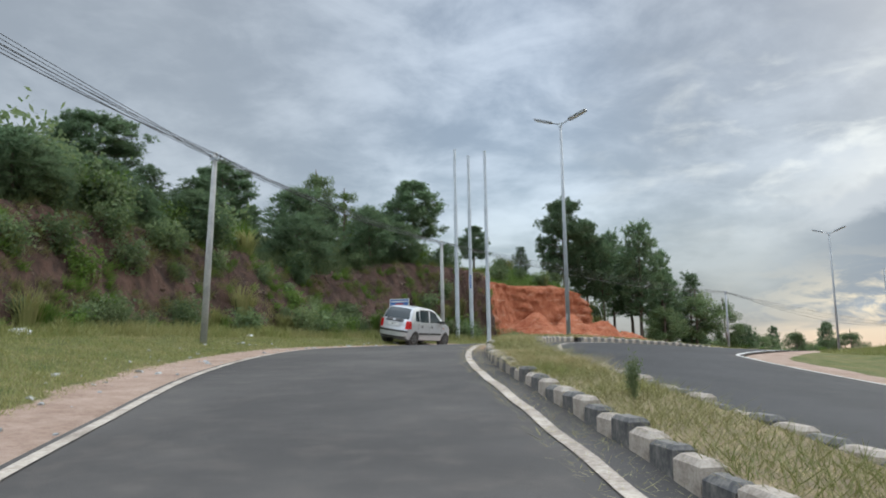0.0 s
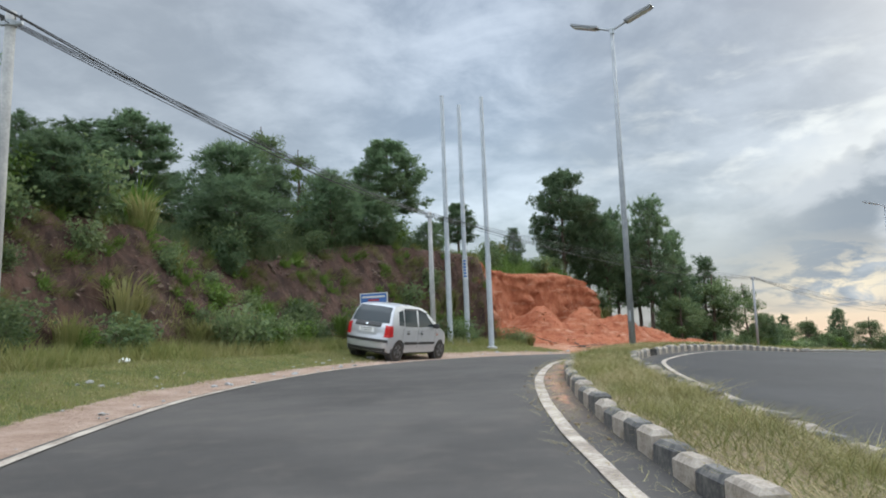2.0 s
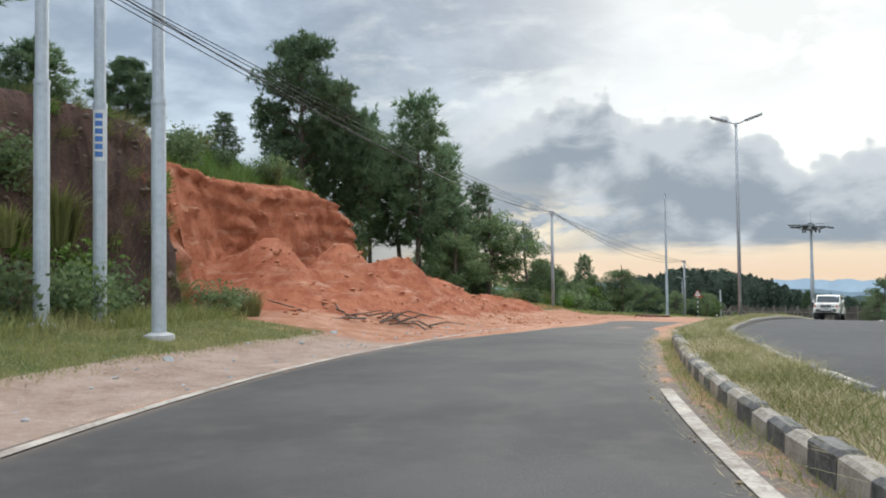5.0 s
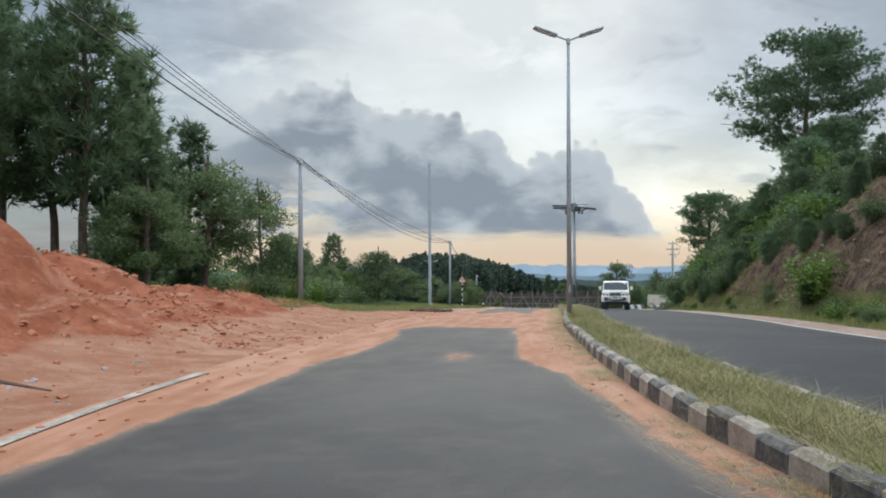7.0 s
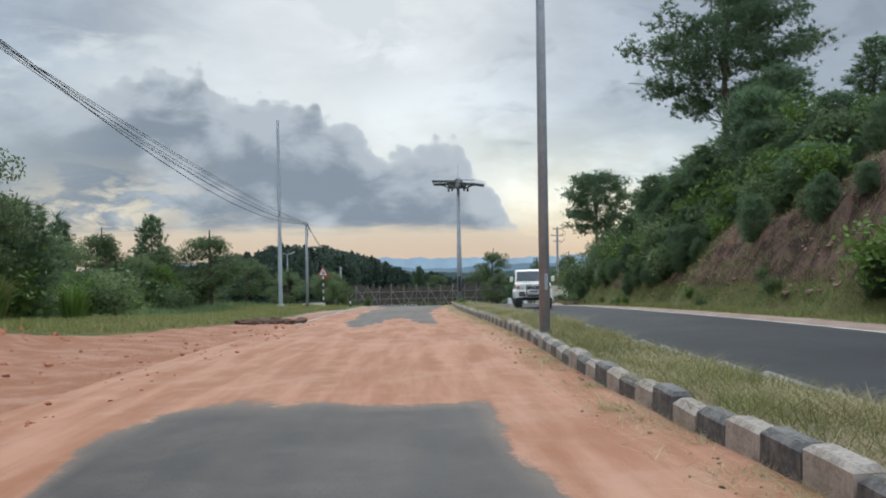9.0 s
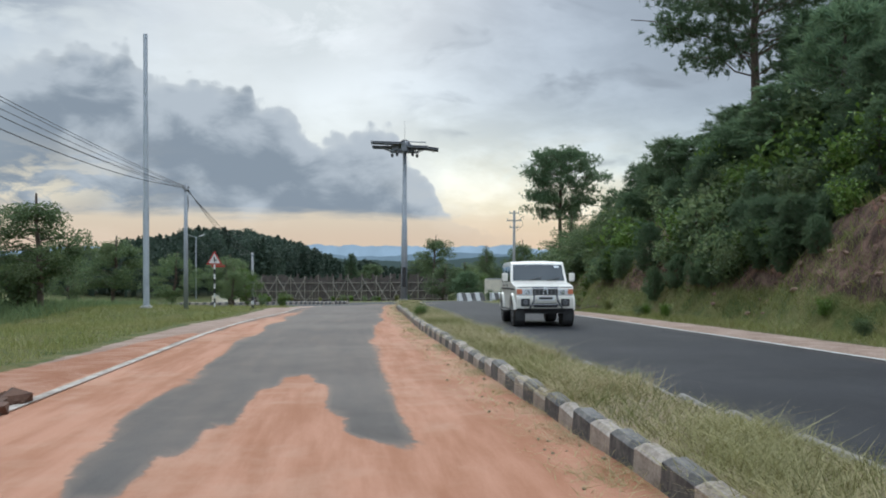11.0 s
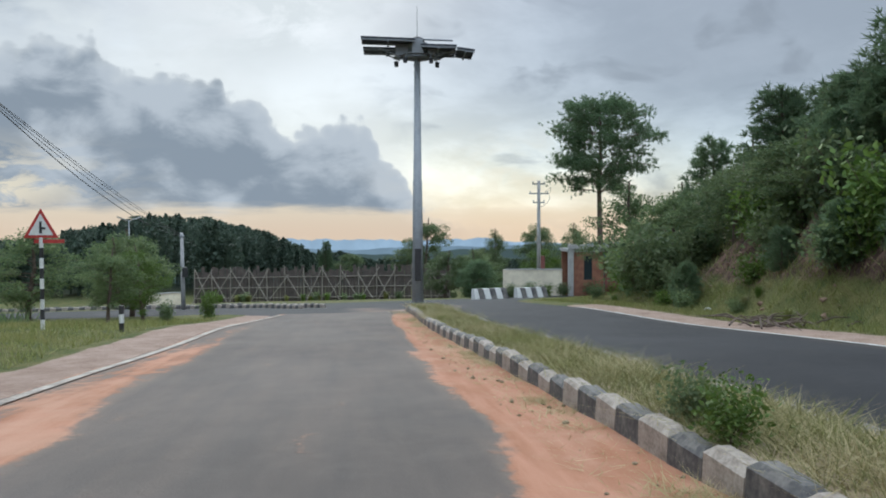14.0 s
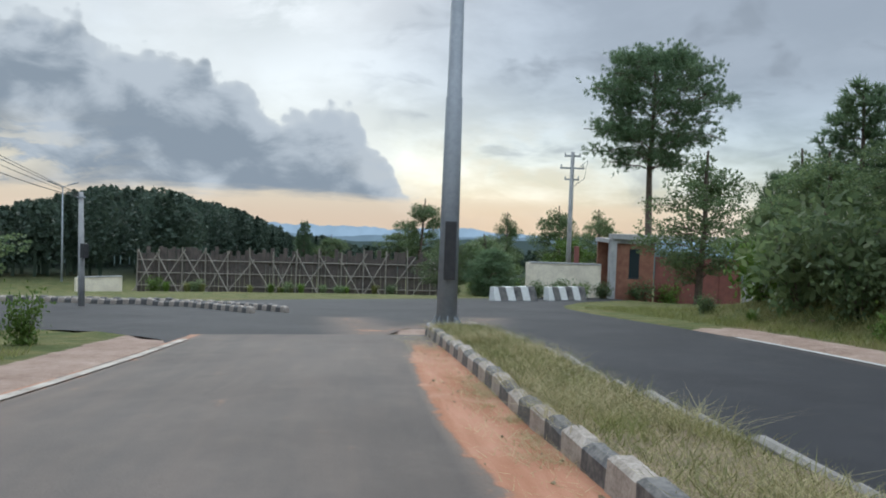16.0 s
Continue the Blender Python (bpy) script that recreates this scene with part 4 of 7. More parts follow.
def cross_pole(at, height):
    t = thing("power_pole", "wooden power pole with steel cross-arms beside the wall", "power pole", at, -63)
    part("pole", tube([(0, 0, 0), (0, 0, height)], [0.17, 0.12], 10), CONCRETE, t, smooth=True)
    for z, w in ((height - 0.25, 0.5), (height - 1.0, 0.75), (height - 1.7, 0.45)):
        c = part("cross_arm", box(-w, w, -0.05, 0.05, z - 0.05, z + 0.05), GREYPOLE, t)
        for x in (-w * 0.9, 0.0, w * 0.9):
            part("insulator", tube([(x, 0, z + 0.05), (x, 0, z + 0.12), (x, 0, z + 0.22)], [0.03, 0.055, 0.03], 8), WHITEP, c)
    part("jumper", tube([(0.5, 0, height - 0.9), (0.95, 0.1, height - 0.5), (0.8, 0.1, height - 1.6), (0.15, 0, height - 2.1)], 0.02, 6), CABLE, t, "loop of black cable")


cross_pole((96.8, 89.85, gz(96.8, 89.85)), 4.19 - gz(96.8, 89.85))


def warning_sign(at, height, rz):
    t = thing("warning_sign", "triangular red-edged junction warning sign on a striped post", "road sign", at, rz)
    n = 9
    for k in range(n):
        z0, z1 = (height - 0.62) * k / n, (height - 0.62) * (k + 1) / n
        part("post_band", tube([(0, 0, z0), (0, 0, z1)], 0.042, 10), BLACKP if k % 2 else WHITEP, t, "black band" if k % 2 else "white band")
    part("post_top", tube([(0, 0.03, height - 0.62), (0, 0.03, height - 0.1)], 0.03, 8), WHITEP, t)
    def tri(s, z):
        return [(-0.36 * s, z - 0.21 * s), (0.36 * s, z - 0.21 * s), (0, z + 0.42 * s)]
    plate = part("plate", prism(tri(1.0, height - 0.42), "y", -0.015, 0.0), REDP, t, "red triangular plate")
    part("field", prism(tri(0.72, height - 0.42), "y", -0.02, -0.016), WHITEP, plate, "white field")
    sym = box(-0.025, 0.025, -0.026, -0.021, height - 0.53, height - 0.28)
    part("symbol", box(-0.02, 0.10, -0.026, -0.021, height - 0.45, height - 0.40, bm=sym), BLACKP, plate, "black side-road symbol")
    part("supplement", box(-0.14, 0.48, -0.012, 0.0, height - 0.74, height - 0.66, 0.005), REDP, t, "red strip under the triangle")


warning_sign((51.816, 83.02, gz(51.816, 83.02)), 1.05 - gz(51.816, 83.02), -57)


def guard_stub(at, height):
    t = thing("guard_stub", "short black and white painted stub post in grass", "post", at)
    for k in range(3):
        z0, z1 = height * k / 3, height * (k + 1) / 3
        part("band", tube([(0, 0, z0 - (0.1 if k == 0 else 0)), (0, 0, z1)], 0.05, 10), WHITEP if k == 1 else BLACKP, t, "white band" if k == 1 else "black band")


guard_stub((52.37, 81.2, gz(52.37, 81.2)), 0.55)


def blue_board(at, rz, top):
    t = thing("notice_board", "blue and white notice board on two posts, behind the car", "notice board", at, rz)
    h = top - at[2]
    for x in (-0.40, 0.40):
        part("post", box(x - 0.03, x + 0.03, 0.0, 0.06, 0, h - 0.05), GALV, t)
    b = part("panel", box(-0.47, 0.47, -0.03, -0.004, h - 0.95, h, 0.006), BLUEP, t, "blue painted panel")
    frame = box(-0.5, 0.5, -0.032, 0.0, h - 0.99, h - 0.955)
    for q in ((-0.5, 0.5, -0.032, 0.0, h + 0.003, h + 0.03), (-0.505, -0.475, -0.032, 0.0, h - 0.95, h), (0.475, 0.505, -0.032, 0.0, h - 0.95, h)):
        box(*q, bm=frame)
    part("frame", frame, WHITEP, t, "pale frame")
    for z, w, m in ((h - 0.10, 0.42, WHITEP), (h - 0.21, 0.2, REDP), (h - 0.32, 0.40, WHITEP), (h - 0.43, 0.42, WHITEP), (h - 0.54, 0.36, WHITEP), (h - 0.65, 0.42, WHITEP), (h - 0.78, 0.38, WHITEP)):
        part("text_bar", box(-w, w, -0.037, -0.0305, z - 0.03, z + 0.03), m, b, "unreadable line of writing")


blue_board((-1.52, 34.65, gz(-1.52, 34.65)), -22, 4.16)


# ---- solar camera mast at the median's nose ----
PANEL = plain("solar_cells", (0.03, 0.034, 0.045), (0.05, 0.055, 0.07), 3, 0.55)


def solar_mast(at, rz):
    t = thing("solar_mast", "tall grey steel mast with solar panels and dark cameras", "mast", at, rz)
    h = 9.0
    part("pole", tube([(0, 0, 0), (0, 0, 4.6), (0, 0, 4.62), (0, 0, h)], [0.21, 0.165, 0.15, 0.11], 18), GREYPOLE, t, smooth=True)
    part("base_plate", box(-0.36, 0.36, -0.36, 0.36, 0, 0.04, 0.008), GREYPOLE, t)
    for k in range(8):
        a = k * math.pi / 4
        part("gusset", prism([(0.19, 0.04), (0.34, 0.04), (0.19, 0.30)], "y", -0.008, 0.008), GREYPOLE, t).matrix_basis = pose(0, 0, 0, 0, 0, math.degrees(a))
    part("cabinet", box(-0.11, 0.11, -0.32, -0.17, 1.0, 2.15, 0.01), BLACKP, t, "narrow black cabinet strapped to the mast")
    part("platform", tube([(0, 0, h - 0.02), (0, 0, h + 0.03)], 0.5, 20), LAMPGREY, t)
    ring = [(0.55 * math.cos(a), 0.55 * math.sin(a), h + 0.08) for a in np.linspace(0, 2 * math.pi, 25)]
    part("ring_rail", tube(ring, 0.03, 8), LAMPGREY, t)
    part("drum", tube([(0, 0, h + 0.03), (0, 0, h + 0.51)], [0.42, 0.40], 12), LAMPGREY, t, "dark equipment drum")
    part("hood", tube([(0, 0, h + 0.52), (0, 0, h + 0.68), (0, 0, h + 0.74)], [0.30, 0.24, 0.14], 14), BLACKP, t, "small dark hood")
    part("antenna", tube([(0, 0, h + 0.74), (0, 0, h + 1.85)], [0.012, 0.006], 6), BLACKP, t, "thin whip antenna")
    for x0, x1, y0, y1, z, tilt in ((-1.98, -0.10, -0.80, -0.04, 0.52, 1.5), (-1.94, -0.25, 0.02, 0.80, 0.36, 0.5), (0.10, 1.36, -0.80, -0.04, 0.30, 1), (0.20, 1.40, 0.02, 0.80, 0.32, 2), (1.40, 2.02, -0.60, 0.55, 0.22, 7)):
        m = Matrix.Translation(((x0 + x1) / 2, (y0 + y1) / 2, h + z)) @ Matrix.Rotation(math.radians(tilt), 4, "Y") @ Matrix.Rotation(math.radians(-1), 4, "X")
        hx, hy = (x1 - x0) / 2, (y1 - y0) / 2
        p = part("solar_panel", box(-hx, hx, -hy, hy, -0.035, 0.02, 0.006, m=m), PANEL, t, "dark tilted solar panel")
        for y in (-hy + 0.05, hy - 0.05):
            part("rail", box(-hx, hx, y - 0.025, y + 0.025, -0.095, -0.037, m=m), LAMPGREY, p)
        part("crossbar", box(-0.03, 0.03, -hy, hy, -0.14, -0.097, m=m), LAMPGREY, p)
    for sx in (-1, 1):
        for y in (-0.3, 0.3):
            part("strut", tube([(sx * 0.62, y, h - 0.02), (sx * 1.35, y, h + 0.26)], 0.028, 6), LAMPGREY, t)
    for x, y, w, z0, z1 in ((-0.55, -0.1, 0.24, 0.05, 0.46), (0.50, -0.2, 0.15, 0.06, 0.40), (0.0, -0.46, 0.2, 0.05, 0.56)):
        part("equipment_box", box(x - w, x + w, y - 0.12, y + 0.12, h + z0, h + z1, 0.012), LAMPGREY, t, "grey equipment box")
    part("top_bar", tube([(0.0, -0.3, h + 0.60), (1.25, -0.3, h + 0.57)], 0.035, 8), LAMPGREY, t, "grey tube beside the hood")
    part("crosstree", box(-0.85, 0.85, -0.05, 0.05, h - 0.06, h + 0.05, 0.01), LAMPGREY, t)
    for k in range(5):
        a = math.radians(20 + k * 72)
        x, y = 0.78 * math.cos(a), 0.62 * math.sin(a)
        c = part("camera_unit", tube([(x, y, h - 0.28), (x, y, h - 0.10)], [0.07, 0.085], 10), BLACKP, t, "small dome camera")
        part("bracket", tube([(x, y, h - 0.10), (x * 0.9, y * 0.9, h + 0.07)], 0.018, 6), LAMPGREY, c)
    return t


solar_mast((65.318, 81.846, -2.30), -57)


# ---- vehicles ----
SILVER = painted("silver_car_paint", (0.57, 0.58, 0.60), 0.28, (0.34, 0.31, 0.28), 0.22, 0.45, 0.5)
CARWHITE = painted("white_car_paint", (0.76, 0.73, 0.64), 0.34, (0.38, 0.30, 0.23), 0.3, 0.0, 0.4)
TRIM = plain("dark_plastic_trim", (0.03, 0.03, 0.032), (0.055, 0.053, 0.05), 8, 0.6)
TYRE = plain("tyre_rubber", (0.022, 0.021, 0.02), (0.06, 0.05, 0.042), 7, 0.9)
ALLOY = plain("wheel_metal", (0.10, 0.10, 0.105), (0.20, 0.20, 0.20), 9, 0.4, 0.6)
CHROME = plain("bright_metal", (0.62, 0.62, 0.62), (0.72, 0.72, 0.72), 5, 0.2, 0.9)
TAILRED = plain("red_lamp_lens", (0.42, 0.012, 0.016), (0.55, 0.03, 0.03), 12, 0.15)
AMBER = plain("amber_lens", (0.62, 0.22, 0.12), (0.52, 0.18, 0.10), 12, 0.2)
LENS = plain("clear_lamp_lens", (0.55, 0.57, 0.58), (0.75, 0.76, 0.76), 14, 0.12)
PLATE = plain("number_plate_white", (0.80, 0.80, 0.78), (0.72, 0.72, 0.70), 6, 0.5)
CABIN = plain("dark_cabin", (0.05, 0.05, 0.052), (0.09, 0.088, 0.085), 4, 0.9)


def glass_mat(name, tint, rough=0.03):
    n = mat(name, rough, 0.0, 0.28)
    n.b.inputs["Base Color"].default_value = (*tint, 1)
    n.b.inputs["Transmission Weight"].default_value = 0.0
    n.b.inputs["Coat Weight"].default_value = 0.2
    f = n.noise(n.obj, 5, 4)
    n.put(n.b.inputs["Roughness"], n.step(f, 0.4, 0.7, rough, rough + 0.1))
    return n.mat


GLASS = glass_mat("tinted_car_glass", (0.025, 0.035, 0.04))


class Shell:
    """A car's skin from its side outline: sides with wheel arches, and one skin across from bonnet to tail."""

    def __init__(self, top, floor, half, belt, roof, tumble, bow_f, bow_r, crown=0.035):
        self.top, self.floor, self.half, self.belt, self.roof = top, floor, half, belt, roof
        self.tumble, self.bow_f, self.bow_r, self.crown = tumble, bow_f, bow_r, crown
        self.x1, self.x0 = max(p[0] for p in top), min(p[0] for p in top)

    def width(self, x, z):
        w = self.half
        if z > self.belt:
            w *= 1 - self.tumble * ((z - self.belt) / (self.roof - self.belt)) ** 1.15
        if z < 0.5:
            w *= 1 - 0.05 * (0.5 - z) / 0.3
        for end, k in ((self.x1, 1), (self.x0, -1)):
            near = 1 - min(1, abs(end - x) / 0.5)
            w *= 1 - 0.06 * near * near
        return w

    def point(self, x, u, z, out=0.0):
        """u runs from -1 (right) to 1 (left)."""
        f, r = max(0, (x - self.x1 + 0.9) / 0.9), max(0, (self.x0 + 0.9 - x) / 0.9)
        xx = x - self.bow_f * f * f * u * u + self.bow_r * r * r * u * u
        y = u * (self.width(x, z) + out)
        return Vector((xx, y, z))

    def side_poly(self, poly, side, out, cut=0.12, inward=0.0):
        """A flat side outline (x, z) bent onto the car's flank."""
        bm = bmesh.new()
        bm.faces.new([bm.verts.new((x, 0, z)) for x, z in poly])
        for lo, hi, n in ((min(p[0] for p in poly), max(p[0] for p in poly), (1, 0, 0)), (min(p[1] for p in poly), max(p[1] for p in poly), (0, 0, 1))):
            for a in np.arange(lo + cut, hi - 0.01, cut):
                bmesh.ops.bisect_plane(bm, geom=bm.verts[:] + bm.edges[:] + bm.faces[:], plane_co=Vector(n) * a, plane_no=n)
        for v in bm.verts:
            v.co = self.point(v.co.x, side, v.co.z, out)
        return bm

    def across(self, pts, out=0.0, lo=-1.0, hi=1.0, n=9):
        """A skin across the car through outline points, between two places u."""
        bm = bmesh.new()
        rows = []
        for i, (x, z) in enumerate(pts):
            a, b = pts[max(i - 1, 0)], pts[min(i + 1, len(pts) - 1)]
            t = Vector((b[0] - a[0], 0, b[1] - a[1])).normalized()
            nrm = Vector((-t.z, 0, t.x))
            if nrm.z < -0.3 or (abs(nrm.z) <= 0.3 and nrm.x * (x - (self.x0 + self.x1) / 2) < 0):
                nrm = -nrm
            row = []
            for u in np.linspace(lo, hi, n):
                p = self.point(x, u, z)
                row.append(bm.verts.new(p + nrm * (out + self.crown * (1 - u * u))))
            rows.append(row)
        for a, b in zip(rows, rows[1:]):
            for k in range(n - 1):
                bm.faces.new((a[k], a[k + 1], b[k + 1], b[k]))
        return bm


def outline_between(top, z_hi, z_lo, front, n=10):
    """The part of the outline at the front or the back between two heights, closely spaced."""
    mid = max(range(len(top)), key=lambda i: top[i][1])
    half = top[:mid + 1][::-1] if front else top[mid:]
    zs = [p[1] for p in half][::-1]
    xs = [p[0] for p in half][::-1]
    return [(float(np.interp(z, zs, xs)), float(z)) for z in np.linspace(z_hi, z_lo, n)]


def arch(cx, cz, r, x_from, x_to, floor, n=12):
    """Points of a wheel arch from front to back along the sill."""
    a0 = math.asin(min(1, (floor - cz) / r))
    return [(cx + r * math.cos(a), cz + r * math.sin(a)) for a in np.linspace(a0, math.pi - a0, n)]


def wheel(parent, x, y, r, w, spokes, label=""):
    t = part("wheel", tube([(0, -w / 2, 0), (0, -w / 2 + 0.02, 0), (0, w / 2 - 0.02, 0), (0, w / 2, 0)], [r * 0.9, r, r, r * 0.9], 28), TYRE, parent, label or "dusty black tyre", smooth=False)
    t.matrix_basis = pose(x, y, r)
    s = 1 if y > 0 else -1
    yy = s * (w / 2 + 0.004)
    part("rim", tube([(0, yy - s * 0.03, 0), (0, yy, 0)], [r * 0.66, r * 0.64], 24), ALLOY, t)
    part("hub", tube([(0, yy - s * 0.01, 0), (0, yy + s * 0.02, 0)], [r * 0.16, r * 0.13], 12), ALLOY, t)
    for k in range(spokes):
        a = 2 * math.pi * k / spokes
        m = Matrix.Rotation(a, 4, "Y")
        part("spoke_gap", box(-0.035, 0.035, yy - 0.003 + s * 0.002, yy + 0.003 + s * 0.002, r * 0.25, r * 0.56, m=m), TYRE, t)
    return t


def body_of(sh, arches, floor):
    """The painted skin: both flanks and the skin across, joined into one shell."""
    bm = bmesh.new()
    low = []
    for cx, cz, r in sorted(arches, key=lambda a: -a[0]):
        low += arch(cx, cz, r, 0, 0, floor)
    poly = sh.top + [(sh.x0 + 0.06, floor)] + low[::-1] + [(sh.x1 - 0.06, floor)]
    for side in (-1, 1):
        b = sh.side_poly(poly, side, 0.0)
        m = bpy.data.meshes.new("tmp")
        b.to_mesh(m)
        b.free()
        bm.from_mesh(m)
        bpy.data.meshes.remove(m)
    dense = []
    for (xa, za), (xb, zb) in zip(sh.top, sh.top[1:]):
        k = max(1, int(math.hypot(xb - xa, zb - za) / 0.12))
        dense += [(xa + (xb - xa) * j / k, za + (zb - za) * j / k) for j in range(k)]
    dense.append(sh.top[-1])
    b = sh.across(dense)
    m = bpy.data.meshes.new("tmp")
    b.to_mesh(m)
    b.free()
    bm.from_mesh(m)
    bpy.data.meshes.remove(m)
    bmesh.ops.remove_doubles(bm, verts=bm.verts[:], dist=0.004)
    return bm


def hatchback(at, rz):
    t = thing("hatchback_car", "dusty silver five-door hatchback parked on the grassy shoulder", "car", at, rz)
    top = [(1.70, 0.24), (1.74, 0.45), (1.71, 0.60), (1.60, 0.76), (1.32, 0.89), (0.98, 0.99), (0.60, 1.26), (0.30, 1.46), (0.05, 1.54), (-0.45, 1.585), (-0.95, 1.58),
           (-1.32, 1.53), (-1.48, 1.36), (-1.64, 1.04), (-1.71, 0.96), (-1.74, 0.70), (-1.79, 0.62), (-1.79, 0.42), (-1.74, 0.26)]
    sh = Shell(top, 0.26, 0.755, 0.95, 1.58, 0.22, 0.22, 0.12)
    body = part("body", body_of(sh, [(1.19, 0.28, 0.335), (-1.19, 0.28, 0.335)], 0.24), SILVER, t, "silver painted body", smooth=True)
    part("underbody", box(-1.65, 1.6, -0.66, 0.66, 0.2, 0.52), CABIN, t, "dark underbody")
    for x in (1.19, -1.19):
        for y in (0.66, -0.66):
            wheel(t, x, y, 0.285, 0.17, 5)
            part("wheel_well", tube([(x, y * 0.75, 0.30), (x, y * 1.1, 0.30)], 0.33, 20), CABIN, t)
    # glass
    part("rear_window", sh.across(outline_between(top, 1.49, 1.05, False), 0.010, -0.90, 0.90), GLASS, t, "tinted rear window", smooth=True)
    part("windscreen", sh.across(outline_between(top, 1.45, 1.01, True), 0.010, -0.9, 0.9), GLASS, t, "tinted windscreen", smooth=True)
    for s in (-1, 1):
        part("front_window", sh.side_poly([(0.72, 1.0), (0.30, 1.38), (-0.12, 1.46), (-0.16, 0.98)], s, 0.006), GLASS, t, "tinted side window")
        part("rear_side_window", sh.side_poly([(-0.24, 0.98), (-0.22, 1.47), (-0.88, 1.46), (-0.90, 0.99)], s, 0.006), GLASS, t, "tinted side window")
        part("quarter_window", sh.side_poly([(-0.95, 1.0), (-0.94, 1.45), (-1.18, 1.40), (-1.24, 1.02)], s, 0.006), GLASS, t, "small quarter window")
        part("rain_guard", sh.side_poly([(0.36, 1.39), (-0.12, 1.50), (-0.90, 1.50), (-0.90, 1.455), (-0.12, 1.46), (0.33, 1.355)], s, 0.03), TRIM, t, "dark rain guard")
        for lo, hi in ((-0.92, -0.2), (-0.14, 0.78)):
            part("door_strip", sh.side_poly([(lo, 0.47), (hi, 0.47), (hi, 0.55), (lo, 0.55)], s, 0.018), TRIM, t, "black rubbing strip")
        for x in (-0.18, 0.80, -1.0):
            part("door_gap", sh.side_poly([(x, 0.36), (x + 0.012, 0.36), (x + 0.012, 0.94), (x, 0.94)], s, 0.003), TRIM, t)
        for x in (-0.72, 0.02):
            hnd = sh.point(x, s, 0.83, 0.02)
            part("door_handle", box(hnd.x - 0.08, hnd.x + 0.08, hnd.y - 0.015, hnd.y + 0.015, 0.81, 0.845, 0.006), SILVER, t)
            part("handle_recess", sh.side_poly([(x - 0.07, 0.76), (x + 0.07, 0.76), (x + 0.07, 0.86), (x - 0.07, 0.86)], s, 0.004), TRIM, t)
        part("tail_lamp", sh.side_poly([(-1.785, 0.66), (-1.55, 0.70), (-1.60, 1.0), (-1.73, 0.99)], s, 0.012), TAILRED, t, "red tail lamp")
        part("tail_lamp_rear", sh.across(outline_between(top, 0.99, 0.66, False, 6), 0.012, 0.80 if s > 0 else -1.005, 1.005 if s > 0 else -0.80), TAILRED, t, "red tail lamp")
        part("head_lamp", sh.across([(1.55, 0.80), (1.66, 0.70), (1.715, 0.62)], 0.01, 0.5 if s > 0 else -0.98, 0.98 if s > 0 else -0.5), LENS, t, "clear head lamp")
        part("side_repeater", sh.side_poly([(0.86, 0.74), (0.94, 0.74), (0.94, 0.79), (0.86, 0.79)], s, 0.01), AMBER, t, "amber side lamp")
        m = sh.point(0.66, s, 1.03)
        mr = part("mirror", box(m.x - 0.05, m.x + 0.07, m.y + (0.02 if s > 0 else -0.2), m.y + (0.2 if s > 0 else -0.02), 0.96, 1.10, 0.03), TRIM, t, "black door mirror")
        part("mirror_arm", box(m.x - 0.03, m.x + 0.03, min(m.y, m.y + s * 0.06), max(m.y, m.y + s * 0.06), 0.97, 1.0), TRIM, mr)
        part("arch_lip", sh.side_poly(arch(-1.19, 0.28, 0.36, 0, 0, 0.25) + arch(-1.19, 0.28, 0.335, 0, 0, 0.25)[::-1], s, 0.012), SILVER, t)
    part("lower_bumper", sh.across([(-1.785, 0.36), (-1.76, 0.27)], 0.010, -0.94, 0.94), TRIM, t, "dark lower edge of the bumper")
    part("rear_bumper_strip", sh.across([(-1.79, 0.60), (-1.795, 0.52)], 0.014), TRIM, t, "black bumper strip")
    part("plate_recess", sh.across(outline_between(top, 1.04, 0.93, False, 5), 0.009, -0.62, 0.62), TRIM, t, "dark trim under the rear window")
    part("plate_surround", sh.across(outline_between(top, 0.925, 0.70, False, 5), 0.012, -0.46, 0.46), SILVER, t, "raised silver plate surround")
    pl = part("number_plate", sh.across(outline_between(top, 0.90, 0.775, False, 3), 0.018, -0.36, 0.36), PLATE, t, "white number plate")
    for k in range(2):
        part("plate_bar", sh.across(outline_between(top, 0.878 - 0.055 * k, 0.858 - 0.055 * k, False, 2), 0.019, -0.26, 0.26), TRIM, pl, "unreadable plate marks")
    part("badge", sh.across(outline_between(top, 0.985, 0.955, False, 2), 0.022, -0.045, 0.045, 3), CHROME, t, "small bright badge")
    part("grille", sh.across([(1.73, 0.56), (1.742, 0.48)], 0.008, -0.4, 0.4), TRIM, t)
    part("aerial", tube([(0.1, 0.0, 1.55), (-0.02, 0.0, 1.74)], 0.006, 5), TRIM, t)
    return t


def stand(ob, x, y, head, wheelbase, track, scale=1.0):
    """Sets a car on the sloping ground on its wheels; head: degrees from x."""
    c, s = math.cos(math.radians(head)), math.sin(math.radians(head))
    h = {(a, b): gz(x + c * a * wheelbase / 2 - s * b * track / 2, y + s * a * wheelbase / 2 + c * b * track / 2) for a in (-1, 1) for b in (-1, 1)}
    nose = math.degrees(math.atan2((h[1, 1] + h[1, -1] - h[-1, 1] - h[-1, -1]) / 2, wheelbase))
    lean = math.degrees(math.atan2((h[1, 1] + h[-1, 1] - h[1, -1] - h[-1, -1]) / 2, track))
    ob.matrix_basis = pose(x, y, sum(h.values()) / 4, lean, -nose, head) @ Matrix.Scale(scale, 4)


stand(hatchback((0, 0, 0), 0), -0.74, 33.36, 90 - 31, 2.38, 1.32, 1.03)


